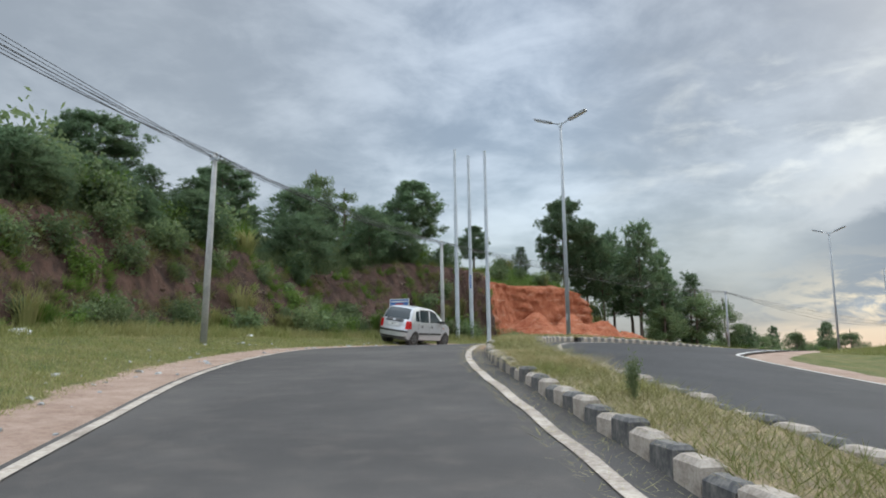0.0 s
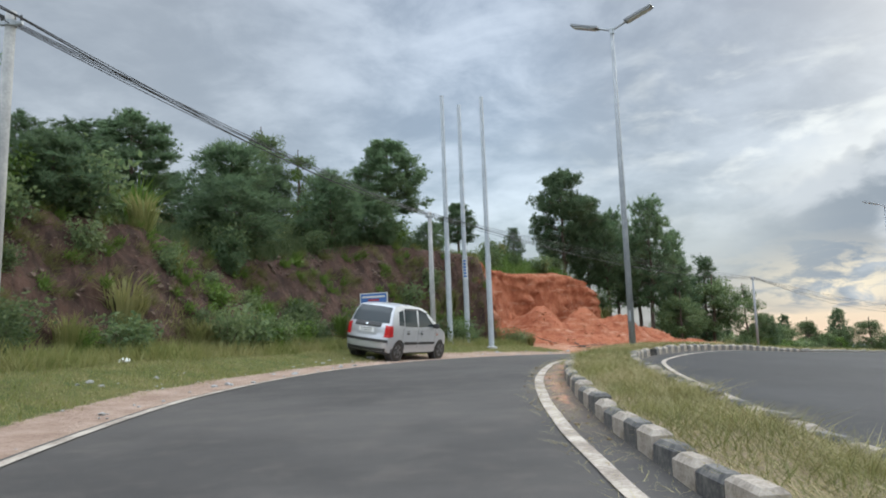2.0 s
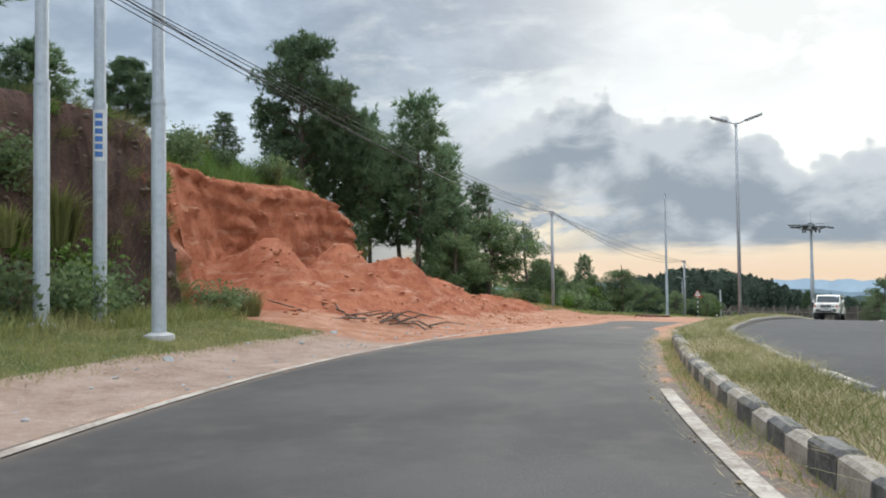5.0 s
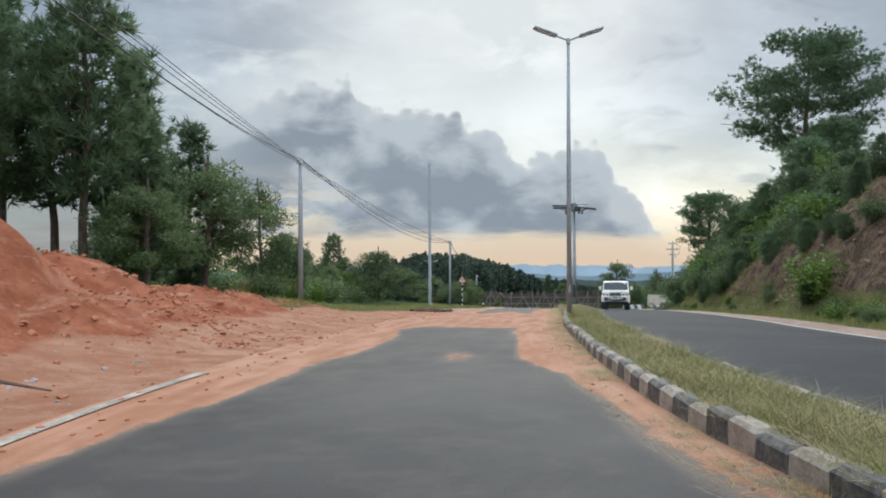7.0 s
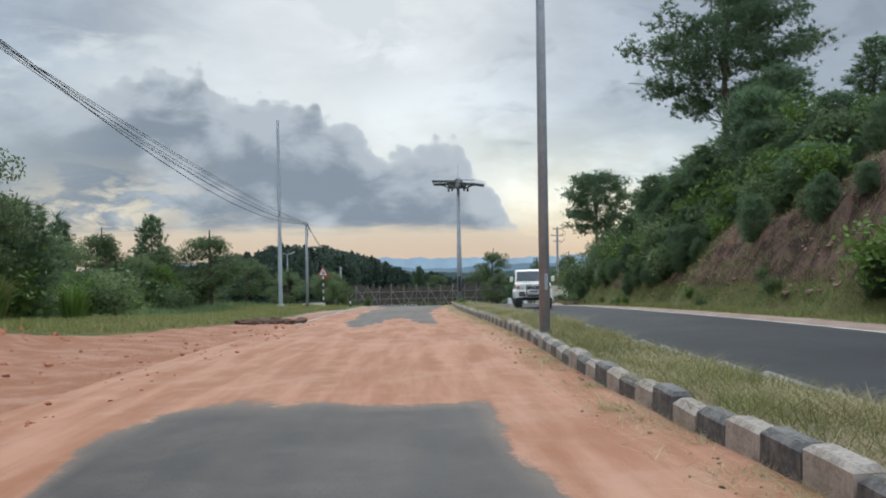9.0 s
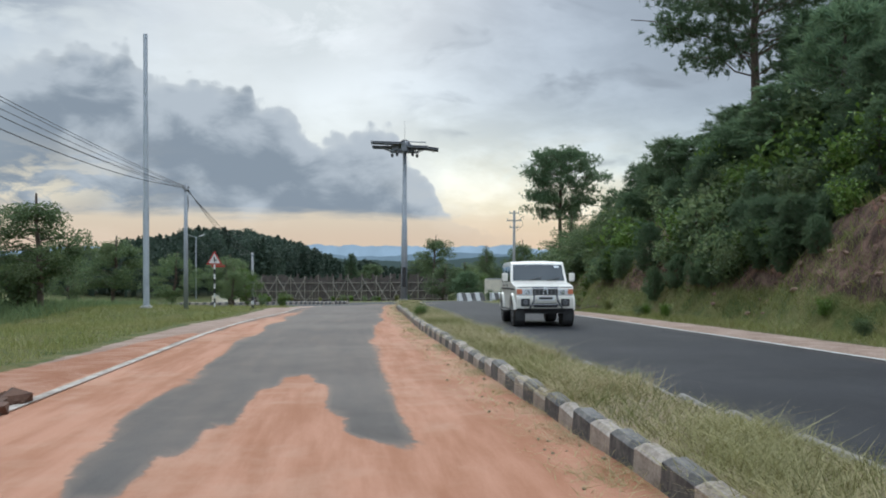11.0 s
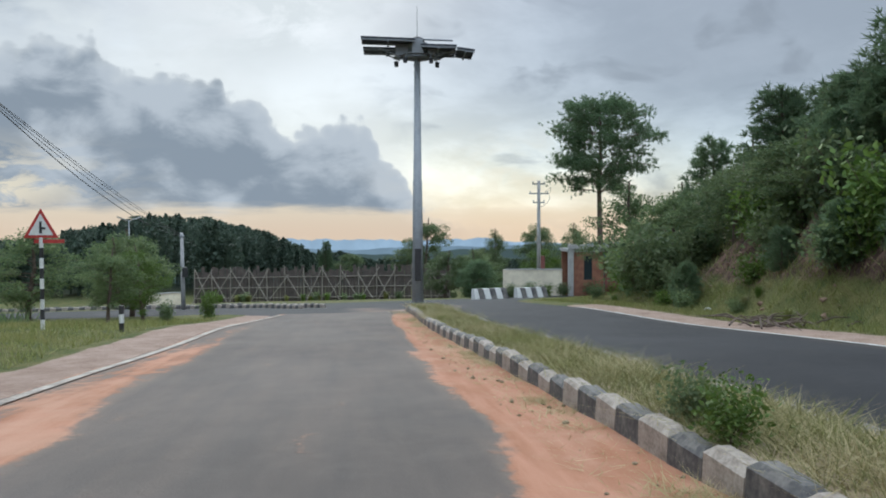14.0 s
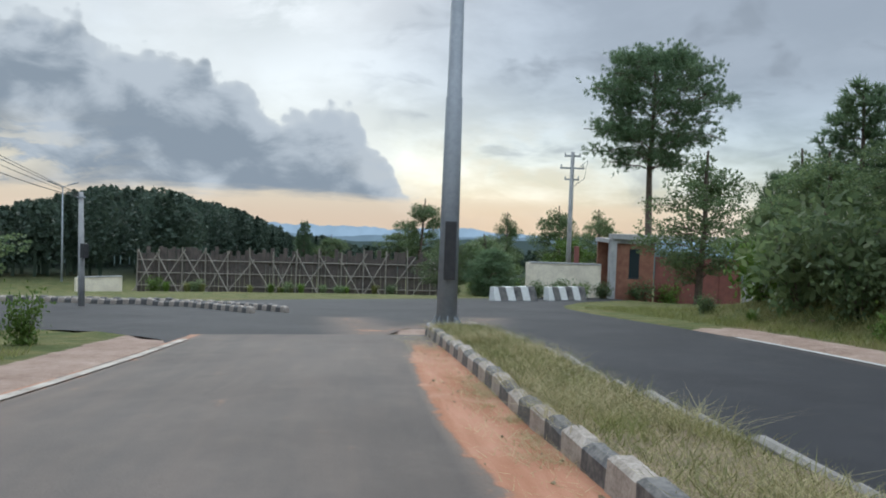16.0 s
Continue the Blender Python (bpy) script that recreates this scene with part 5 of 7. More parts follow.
def jeep(at, rz):
    t = thing("off_road_car", "muddy white boxy off-road car on the far carriageway", "car", at, rz)
    top = [(1.93, 0.50), (1.96, 0.74), (1.95, 0.80), (1.90, 0.84), (1.90, 1.00), (1.84, 1.07), (1.40, 1.13), (0.80, 1.20), (0.64, 1.45), (0.47, 1.73), (0.34, 1.785), (-0.5, 1.80),
           (-1.3, 1.80), (-1.9, 1.77), (-1.98, 1.70), (-2.02, 1.1), (-2.02, 0.6), (-1.99, 0.48)]
    sh = Shell(top, 0.46, 0.80, 1.12, 1.80, 0.07, 0.06, 0.03, 0.02)
    part("body", body_of(sh, [(1.34, 0.40, 0.44), (-1.34, 0.40, 0.42)], 0.46), CARWHITE, t, "white painted body with mud on the doors", smooth=False)
    part("underbody", box(-1.9, 1.8, -0.66, 0.66, 0.36, 0.85), CABIN, t, "dark chassis")
    for x in (1.34, -1.34):
        for y in (0.71, -0.71):
            wheel(t, x, y, 0.365, 0.22, 5)
            part("wheel_well", tube([(x, y * 0.72, 0.42), (x, y * 1.08, 0.42)], 0.42, 20), CABIN, t)
            s = 1 if y > 0 else -1
            outer = arch(x, 0.40, 0.54, 0, 0, 0.44)
            bm = bmesh.new()
            rows = []
            for rr, o in ((0.43, 0.0), (0.435, 0.055), (0.495, 0.05), (0.515, 0.0)):
                rows.append([bm.verts.new(sh.point(px, s, pz, o)) for px, pz in arch(x, 0.40, rr, 0, 0, 0.46)])
            for a, b in zip(rows, rows[1:]):
                for k in range(len(a) - 1):
                    bm.faces.new((a[k], a[k + 1], b[k + 1], b[k]))
            part("wheel_arch", bm, CARWHITE, t, "white flared wheel arch", smooth=True)
    part("windscreen", sh.across(outline_between(top, 1.69, 1.235, True), 0.012, -0.92, 0.92), GLASS, t, "dark windscreen")
    part("screen_sticker", sh.across(outline_between(top, 1.66, 1.60, True, 3), 0.018, 0.62, 0.80, 3), LENS, t, "pale windscreen sticker")
    for u in (-0.35, 0.3):
        a, b = sh.point(0.80, u, 1.24), sh.point(0.72, u + 0.45, 1.31)
        part("wiper", tube([a + Vector((0.05, 0, 0.02)), b + Vector((0.06, 0, 0.03))], 0.012, 5), TRIM, t)
    for s in (-1, 1):
        part("front_window", sh.side_poly([(0.62, 1.22), (0.46, 1.64), (-0.08, 1.66), (-0.08, 1.22)], s, 0.008), GLASS, t, "dark side window")
        part("middle_window", sh.side_poly([(-0.18, 1.22), (-0.18, 1.66), (-0.90, 1.66), (-0.90, 1.22)], s, 0.008), GLASS, t, "dark side window")
        part("rear_side_window", sh.side_poly([(-1.02, 1.22), (-1.02, 1.66), (-1.82, 1.64), (-1.86, 1.22)], s, 0.008), GLASS, t, "dark side window")
        part("roof_gutter", sh.side_poly([(0.40, 1.70), (-1.9, 1.70), (-1.9, 1.725), (0.39, 1.725)], s, 0.025), CARWHITE, t)
        part("belt_strip", sh.side_poly([(0.74, 1.0), (-1.98, 1.0), (-1.98, 1.045), (0.74, 1.045)], s, 0.014), TRIM, t, "dark strip along the doors")
        part("wing_strip", sh.side_poly([(1.78, 0.985), (0.80, 1.0), (0.80, 1.04), (1.78, 1.02)], s, 0.010), TRIM, t, "dark strip along the wing")
        for x in (-0.14, -0.96, 0.70):
            part("door_gap", sh.side_poly([(x, 0.52), (x + 0.014, 0.52), (x + 0.014, 1.2), (x, 1.2)], s, 0.003), TRIM, t)
        for x in (0.02, -0.80):
            hnd = sh.point(x, s, 1.12, 0.02)
            part("door_handle", box(hnd.x - 0.08, hnd.x + 0.08, hnd.y - 0.02, hnd.y + 0.02, 1.10, 1.135, 0.006), TRIM, t, "black door handle")
        part("side_step", box(-0.78, 0.72, min(s * 0.72, s * 0.95), max(s * 0.72, s * 0.95), 0.38, 0.43, 0.012), TRIM, t, "black side step")
        m = sh.point(0.66, s, 1.3)
        mr = part("mirror", box(m.x - 0.02, m.x + 0.10, min(m.y + s * 0.08, m.y + s * 0.24), max(m.y + s * 0.08, m.y + s * 0.24), 1.22, 1.46, 0.03), CARWHITE, t, "white door mirror")
        part("mirror_arm", tube([(m.x, m.y, 1.24), (m.x + 0.03, m.y + s * 0.12, 1.26)], 0.018, 6), TRIM, mr)
        lo, hi = (0.46, 0.97) if s > 0 else (-0.97, -0.46)
        hl = part("head_lamp", sh.across([(1.905, 1.01), (1.905, 0.86)], 0.012, lo, hi), LENS, t, "clear head lamp")
        part("reflector", tube([sh.point(1.90, s * 0.62, 0.935) + Vector((0.0, 0, 0)), sh.point(1.90, s * 0.62, 0.935) + Vector((0.05, 0, 0))], [0.075, 0.07], 14), CHROME, hl)
        lo, hi = (0.80, 0.99) if s > 0 else (-0.99, -0.80)
        part("indicator", sh.across([(1.905, 1.012), (1.905, 0.88)], 0.02, lo, hi, 4), AMBER, t, "orange indicator")
        part("fog_lamp_recess", sh.across([(1.955, 0.76), (1.95, 0.56)], 0.012, 0.55 if s > 0 else -0.86, 0.86 if s > 0 else -0.55), TRIM, t, "dark fog lamp recess")
        fc = sh.point(1.95, s * 0.70, 0.66)
        part("fog_lamp", tube([fc, fc + Vector((0.05, 0, 0))], [0.075, 0.065], 14), ALLOY, t, "round fog lamp")
    gr = part("grille", sh.across([(1.905, 1.015), (1.905, 0.85)], 0.008, -0.44, 0.44), TRIM, t, "dark grille")
    for k in range(6):
        u = -0.36 + 0.144 * k
        part("grille_bar", sh.across([(1.91, 1.0), (1.91, 0.86)], 0.02, u - 0.02, u + 0.02, 3), ALLOY if k in (0, 1, 4, 5) else CHROME, gr, "grille bar")
    part("grille_top", sh.across([(1.88, 1.045), (1.905, 1.01)], 0.015, -0.46, 0.46), ALLOY, t, "grey grille strip")
    part("emblem", tube([sh.point(1.90, 0.0, 1.02) + Vector((0.03, 0, 0)), sh.point(1.90, 0.0, 1.02) + Vector((0.055, 0, 0))], [0.055, 0.05], 12), CHROME, t, "plain oval emblem")
    part("lower_grille", sh.across([(1.955, 0.64), (1.945, 0.53)], 0.012, -0.42, 0.42), TRIM, t, "dark lower opening")
    pl = part("number_plate", sh.across([(1.965, 0.83), (1.96, 0.71)], 0.05, -0.31, 0.31), PLATE, t, "white number plate")
    part("plate_bar", sh.across([(1.964, 0.80), (1.962, 0.745)], 0.055, -0.24, 0.24), TRIM, pl, "unreadable plate marks")
    for s in (-1, 1):
        g = [sh.point(1.95, s * 0.40, 0.86) + Vector((0.06, 0, 0)), sh.point(1.95, s * 0.42, 0.7) + Vector((0.12, 0, 0)), sh.point(1.95, s * 0.58, 0.50) + Vector((0.10, 0, 0))]
        part("guard_bar", tube(g, 0.028, 8), ALLOY, t, "grey bumper guard bar")
    g = [sh.point(1.95, u, 0.60) + Vector((0.11, 0, 0)) for u in (-0.5, -0.2, 0.2, 0.5)]
    part("guard_tube", tube(g, 0.025, 8), ALLOY, t, "grey bumper guard tube")
    part("skid_plate", sh.across([(1.95, 0.50), (1.88, 0.40)], 0.01, -0.75, 0.75), TRIM, t, "black lower apron")
    part("bonnet_edge", sh.across([(1.86, 1.066), (1.875, 1.045)], 0.006, -0.95, 0.95), TRIM, t)
    return t


FRONT, BACK = Vector((46.35, 64.55, 0)), Vector((48.62, 66.00, 0))
mid = (FRONT + BACK) / 2
stand(jeep((0, 0, 0), 0), mid.x, mid.y, math.degrees(math.atan2(FRONT.y - BACK.y, FRONT.x - BACK.x)), 2.68, 1.42, 0.96)


# ---- junction: barriers, gate house, wall, scaffold fence ----
BRICK = plain("weathered_brick", (0.21, 0.085, 0.055), (0.32, 0.16, 0.10), 3, 0.85, 0, 0.3)
GATE = plain("rusty_red_gate", (0.16, 0.055, 0.045), (0.24, 0.09, 0.07), 3, 0.7)
CREAM = plain("cream_wall_paint", (0.80, 0.72, 0.56), (0.62, 0.55, 0.43), 1.2, 0.85)
BAMBOO = plain("grey_bamboo", (0.17, 0.15, 0.125), (0.31, 0.275, 0.225), 5, 0.8)
HOARD = plain("weathered_boards", (0.060, 0.050, 0.045), (0.125, 0.100, 0.085), 2, 0.9, 0, 0.5)


def striped_block(at, rz, length):
    """A culvert headwall: sloping front with slanting black and white stripes."""
    t = thing("culvert_headwall", "black and white striped concrete headwall beside the junction", "barrier", at, rz, "striped headwalls")
    n = 6
    lean = 0.16
    for k in range(n):
        a, b = -length / 2 + length * k / n, -length / 2 + length * (k + 1) / n
        bm = bmesh.new()
        v = [bm.verts.new(p) for p in ((a, -0.30, -0.3), (b, -0.30, -0.3), (b, 0.3, -0.3), (a, 0.3, -0.3),
                                       (a - lean + (0.2 if k == 0 else 0), -0.05, 0.68), (b - lean, -0.05, 0.68), (b - lean, 0.3, 0.68), (a - lean + (0.2 if k == 0 else 0), 0.3, 0.68))]
        for f in ((0, 1, 5, 4), (1, 2, 6, 5), (2, 3, 7, 6), (3, 0, 4, 7), (4, 5, 6, 7), (3, 2, 1, 0)):
            bm.faces.new([v[i] for i in f])
        part("stripe", bm, KERB_B if k % 2 else WHITEP, t, "black stripe" if k % 2 else "white stripe")


striped_block((87.2, 89.4, gz(87.2, 89.4)), -33, 2.7)
striped_block((90.0, 87.6, gz(90.0, 87.6)), -33, 2.6)


def gate_house(at, rz):
    t = thing("gate_house", "weathered red brick gate house in a grey concrete frame, rusty gate", "gate house", at, rz)
    part("post_left", box(0, 0.35, 0, 0.6, -0.4, 3.45, 0.01), CONCRETE, t)
    part("post_right", box(8.0, 8.4, 0, 0.6, -0.4, 3.3, 0.01), CONCRETE, t)
    part("lintel", box(0, 8.4, -0.1, 0.7, 3.452, 3.75, 0.01), CONCRETE, t, "grey concrete lintel")
    wall = part("brick_wall", box(0.36, 2.6, 0.25, 0.5, -0.4, 3.2), BRICK, t, "weathered red brick wall")
    part("side_wall", box(2.35, 2.6, 0.505, 3.4, -0.4, 3.2), BRICK, t, "weathered red brick side wall")
    part("back_wall", box(0.0, 2.6, 3.41, 3.6, -0.4, 3.2), BRICK, t)
    part("roof_slab", box(-0.1, 2.8, 0.1, 3.7, 3.21, 3.44), CONCRETE, t)
    part("window", box(1.15, 1.75, 0.235, 0.249, 1.2, 2.9), GLASS, t, "narrow dark window")
    part("window_frame", box(1.09, 1.81, 0.238, 0.2485, 1.14, 1.195), TRIM, t)
    for k in range(2):
        g = part("gate_leaf", box(2.7 + 2.6 * k, 5.2 + 2.6 * k, 0.28, 0.33, -0.2, 2.5, 0.01), GATE, t, "rusty red sheet gate leaf")
        for x in (2.75, 3.9, 5.1):
            part("gate_bar", box(x + 2.6 * k, x + 2.6 * k + 0.06, 0.24, 0.279, -0.2, 2.5), GATE, g)
    for r in range(14):
        for c in range(8):
            x0 = 0.40 + c * 0.27 + (0.13 if r % 2 else 0)
            if x0 + 0.25 > 2.58 or (x0 + 0.25 > 1.08 and x0 < 1.82 and 1.0 < r * 0.225 < 2.95):
                continue
            part("brick", box(x0, x0 + 0.25, 0.238, 0.2495, 0.03 + r * 0.225, 0.22 + r * 0.225), BRICK, wall)
    return t


gate_house((94.75, 86.63, gz(94.75, 86.63)), -61)


def garden_wall(a, b, h, label):
    d = Vector((b[0] - a[0], b[1] - a[1]))
    n = max(1, int(d.length / 3.0))
    t = thing("boundary_wall", label, "wall", (a[0], a[1], 0), math.degrees(math.atan2(d.y, d.x)))
    for k in range(n):
        x0, x1 = d.length * k / n, d.length * (k + 1) / n
        p = Vector(a) + d * ((k + 0.5) / n)
        z = gz(p.x, p.y)
        part("panel", box(x0, x1 - 0.02, -0.08, 0.08, z - 0.4, z + h), CREAM, t)
        part("coping", box(x0, x1 - 0.02, -0.12, 0.12, z + h + 0.002, z + h + 0.08, 0.01), CONCRETE, t)
        part("pier", box(x0 - 0.15, x0 + 0.15, -0.15, 0.15, z - 0.4, z + h + 0.02), CREAM, t)


garden_wall((92.8, 90.9), (94.9, 87.2), 1.95, "cream painted boundary wall beside the gate house")
garden_wall((85.0, 120.4), (87.7, 119.3), 1.0, "stained pale boundary wall at the wood's edge")
part("post", box(-0.15, 0.15, -0.15, 0.15, -0.4, 3.0, 0.01), GATE, thing("gate_pillar", "slim red painted gate pillar by the wall", "pillar", (94.5, 88.6, gz(94.5, 88.6)), 20))


def scaffold_fence(a, b, h):
    """A long hoarding of weathered sheets held by bamboo poles and raking struts."""
    d = Vector((b[0] - a[0], b[1] - a[1]))
    L = d.length
    ang = math.degrees(math.atan2(d.y, d.x))
    z0 = gz(*a)
    z1 = gz(*b)
    t = thing("scaffold_fence", "long weathered hoarding braced with crossed bamboo poles", "fence", (a[0], a[1], 0), ang)
    rng = random.Random(4)
    ground = lambda x: z0 + (z1 - z0) * x / L
    n = int(L / 0.3)
    for k in range(n):
        x0 = L * k / n
        top = h + rng.uniform(-0.35, 0.3)
        part("board", box(x0, x0 + L / n * rng.uniform(0.82, 0.99), -0.02 + rng.uniform(-0.015, 0.015), 0.02, ground(x0) - 0.3, ground(x0) + top), HOARD, t)
    for z in (0.5, 1.4, 2.3):
        part("rail", tube([(0, -0.1, z0 + z), (L, -0.1, z1 + z)], 0.045, 6), BAMBOO, t, "horizontal bamboo rail")
    m = int(L / 1.55)
    for k in range(m + 1):
        x = L * k / m
        g = ground(x)
        part("upright", tube([(x, -0.18, g - 0.2), (x + rng.uniform(-0.1, 0.1), -0.16, g + h + rng.uniform(0.0, 0.35))], 0.05, 6), BAMBOO, t, "upright bamboo pole")
        for way in (1, -1):
            if k == m or rng.random() < 0.18:
                continue
            lo, hi = x + rng.uniform(-0.2, 0.2), x + L / m * rng.uniform(0.9, 1.35)
            lo, hi = (lo, hi) if way > 0 else (hi, lo)
            part("brace", tube([(lo, -0.85, ground(lo) - 0.1), (hi, -0.22, ground(hi) + h * rng.uniform(0.80, 1.05))], 0.042, 6), BAMBOO, t, "slanting bamboo brace")
    return t


scaffold_fence((88.4, 118.6), (99.3, 99.2), 3.0)


# ---- trees and shrubs ----
def fast_mesh(name, verts, per_face, material):
    """A mesh of loose triangles or quads from an array of corners."""
    verts = np.asarray(verts, np.float32).reshape(-1, 3)
    n = len(verts) // per_face
    me = bpy.data.meshes.new(name)
    me.vertices.add(len(verts))
    me.vertices.foreach_set("co", verts.ravel())
    me.loops.add(len(verts))
    me.loops.foreach_set("vertex_index", np.arange(len(verts), dtype=np.int32))
    me.polygons.add(n)
    me.polygons.foreach_set("loop_start", np.arange(0, len(verts), per_face, dtype=np.int32))
    me.update(calc_edges=True)
    me.materials.append(material)
    return me


def unit(v):
    return v / np.maximum(np.linalg.norm(v, axis=-1, keepdims=True), 1e-6)


def leaf_corners(c, size, rng, upward=0.5, slim=0.5):
    """Diamond leaves at the points c, turned at random but mostly facing up and out."""
    n = len(c)
    nrm = unit(rng.normal(size=(n, 3)) + np.array([0, 0, upward]))
    a = unit(np.cross(nrm, rng.normal(size=(n, 3))))
    b = np.cross(nrm, a)
    L = size * rng.uniform(0.6, 1.25, (n, 1))
    return np.stack([c - a * L * 0.5, c + b * L * slim * 0.5, c + a * L * 0.5, c - b * L * slim * 0.5], 1)


def needle_corners(c, out, length, width, per, rng):
    """Tufts of needles: thin triangles that spread from each point c along the way out."""
    n = len(c)
    d = unit(out[:, None, :] * 1.0 + rng.normal(size=(n, per, 3)) * 0.62)
    L = length * rng.uniform(0.65, 1.2, (n, per, 1))
    side = unit(np.cross(d, rng.normal(size=(n, per, 3)))) * width * 0.5
    base = c[:, None, :] + d * L * 0.08
    return np.stack([base - side, base + side, c[:, None, :] + d * L], 2).reshape(-1, 3, 3)


def bm_mesh(bm, name, material):
    me = bpy.data.meshes.new(name)
    bm.to_mesh(me)
    bm.free()
    me.materials.append(material)
    return me


def limb(bm, a, b, r0, r1, rng, bend=0.12, seg=6):
    a, b = np.array(a), np.array(b)
    L = np.linalg.norm(b - a)
    pts = [a + (b - a) * f + rng.normal(size=3) * bend * L * f * (1 - f) + np.array([0, 0, 0.25 * L * f * (1 - f)]) for f in np.linspace(0, 1, 5)]
    tube(pts, [r0 + (r1 - r0) * f for f in np.linspace(0, 1, 5)], seg, bm, caps=False)
    return np.array(pts)


def broad_tree(seed, h=6.0, w=4.0, leaf=0.17, count=5200, bare=0.28, clumps=26, open_=0.5, lean=0.25):
    rng = np.random.default_rng(seed)
    bm = bmesh.new()
    top = np.array([rng.normal() * lean, rng.normal() * lean, h * 0.9])
    trunk = limb(bm, (0, 0, -0.3), top, 0.022 * h, 0.006 * h, rng, 0.05, 8)
    cs, rs = [], []
    for k in range(clumps):
        f = bare + (1 - bare) * (k + rng.random()) / clumps
        root = trunk[0] + (trunk[-1] - trunk[0]) * (f * 0.86)
        a = k * 2.4 + rng.normal() * 0.5
        prof = math.sin(math.pi * min(1, (f - bare) / (1 - bare) * 0.85 + 0.12)) ** 0.7
        reach = w * 0.5 * prof * rng.uniform(0.55, 1.05)
        tip = root + np.array([math.cos(a) * reach, math.sin(a) * reach, 0.10 * h * rng.uniform(0.1, 1.0)])
        tip[2] = min(tip[2], h * 0.97)
        p = limb(bm, root, tip, 0.007 * h * (1.2 - f), 0.0018 * h, rng, 0.1, 5)
        for q, m in ((p[-1], 1.0), (p[3], 0.8), (p[2], 0.55)):
            cs.append(q), rs.append(m * w * 0.115 * rng.uniform(0.7, 1.3))
    cs, rs = np.array(cs), np.array(rs)
    pick = rng.choice(len(cs), count, p=rs ** 1.5 / (rs ** 1.5).sum())
    v = unit(rng.normal(size=(count, 3))) * rng.uniform(0.2, 1, (count, 1)) ** (0.33 + open_ * 0.4)
    pts = cs[pick] + v * rs[pick][:, None] * np.array([1.15, 1.15, 0.85])
    return bm_mesh(bm, "trunk", BARK), leaf_corners(pts, leaf, rng)


def pine_tree(seed, h=7.0, w=3.4, bare=0.25, whorls=13, per=7, tufts=5, needle=0.26, top_round=0.6, flat=0.0):
    rng = np.random.default_rng(seed)
    bm = bmesh.new()
    trunk = limb(bm, (0, 0, -0.3), (rng.normal() * 0.2, rng.normal() * 0.2, h), 0.019 * h, 0.004 * h, rng, 0.025, 8)
    pts, outs = [], []
    for k in range(whorls):
        f = bare + (0.98 - bare) * (k + 0.3 * rng.random()) / (whorls - 1)
        f = min(f, 0.985)
        g = (f - bare) / (1 - bare)
        prof = (1 - g) ** top_round * min(1, 0.45 + g * 2.2)
        if flat:
            prof = math.sqrt(max(0, 1 - (2 * g - 0.85) ** 2 / 1.35))
        root = np.array([np.interp(f * h, trunk[:, 2], trunk[:, i]) for i in range(3)])
        for j in range(per):
            a = 2 * math.pi * (j + rng.random() * 0.8) / per + k
            reach = w * 0.5 * prof * rng.uniform(0.55, 1.1) + 0.12
            d = np.array([math.cos(a), math.sin(a), rng.uniform(0.05, 0.5)])
            tip = root + d * reach
            if flat and rng.random() < 0.14:
                continue
            p = limb(bm, root, tip, 0.0045 * h * (1.15 - f), 0.0016 * h, rng, 0.10, 4)
            if flat:
                # pads of needles at the ends of side twigs
                for q in range(5):
                    u = rng.uniform(0.45, 1.0)
                    side = np.array([-d[1], d[0], 0]) * rng.normal() * 0.16 * reach
                    hub = p[0] + (p[-1] - p[0]) * u + side + np.array([0, 0, rng.uniform(0.0, 0.06) * reach])
                    limb(bm, p[0] + (p[-1] - p[0]) * max(0.2, u - 0.25), hub, 0.0016 * h, 0.0007 * h, rng, 0.1, 3)
                    m_ = max(3, int(tufts * 0.2 * (0.5 + reach / (w * 0.5))))
                    for _ in range(m_):
                        pts.append(hub + rng.normal(size=3) * np.array([0.036, 0.036, 0.020 * flat]) * w)
                        outs.append(unit(d * 0.5 + rng.normal(size=3) * 0.6 + np.array([0, 0, 0.7])))
                continue
            n = max(2, int(tufts * (0.5 + reach / (w * 0.5))))
            for q in range(n):
                u = 1 - 0.62 * (q / n) * rng.uniform(0.7, 1.2)
                c = p[0] + (p[-1] - p[0]) * u + rng.normal(size=3) * 0.055 * w * np.array([1, 1, 0.7])
                pts.append(c)
                outs.append(unit(d + rng.normal(size=3) * 0.4 + np.array([0, 0, 0.55])))
    return bm_mesh(bm, "trunk", BARK), np.array(pts), np.array(outs), rng


def tree_of(name, label, trunk, crown, at, rz, scale, group):
    t = thing(name, label, "tree", at, 0, group)
    t.matrix_basis = pose(*at, 0, 0, rz) @ Matrix.Diagonal((*scale, 1))
    part("trunk", trunk, BARK, t, "brown bark trunk with limbs")
    part("crown", crown, LEAF, t, "dark green crown with gaps")
    return t


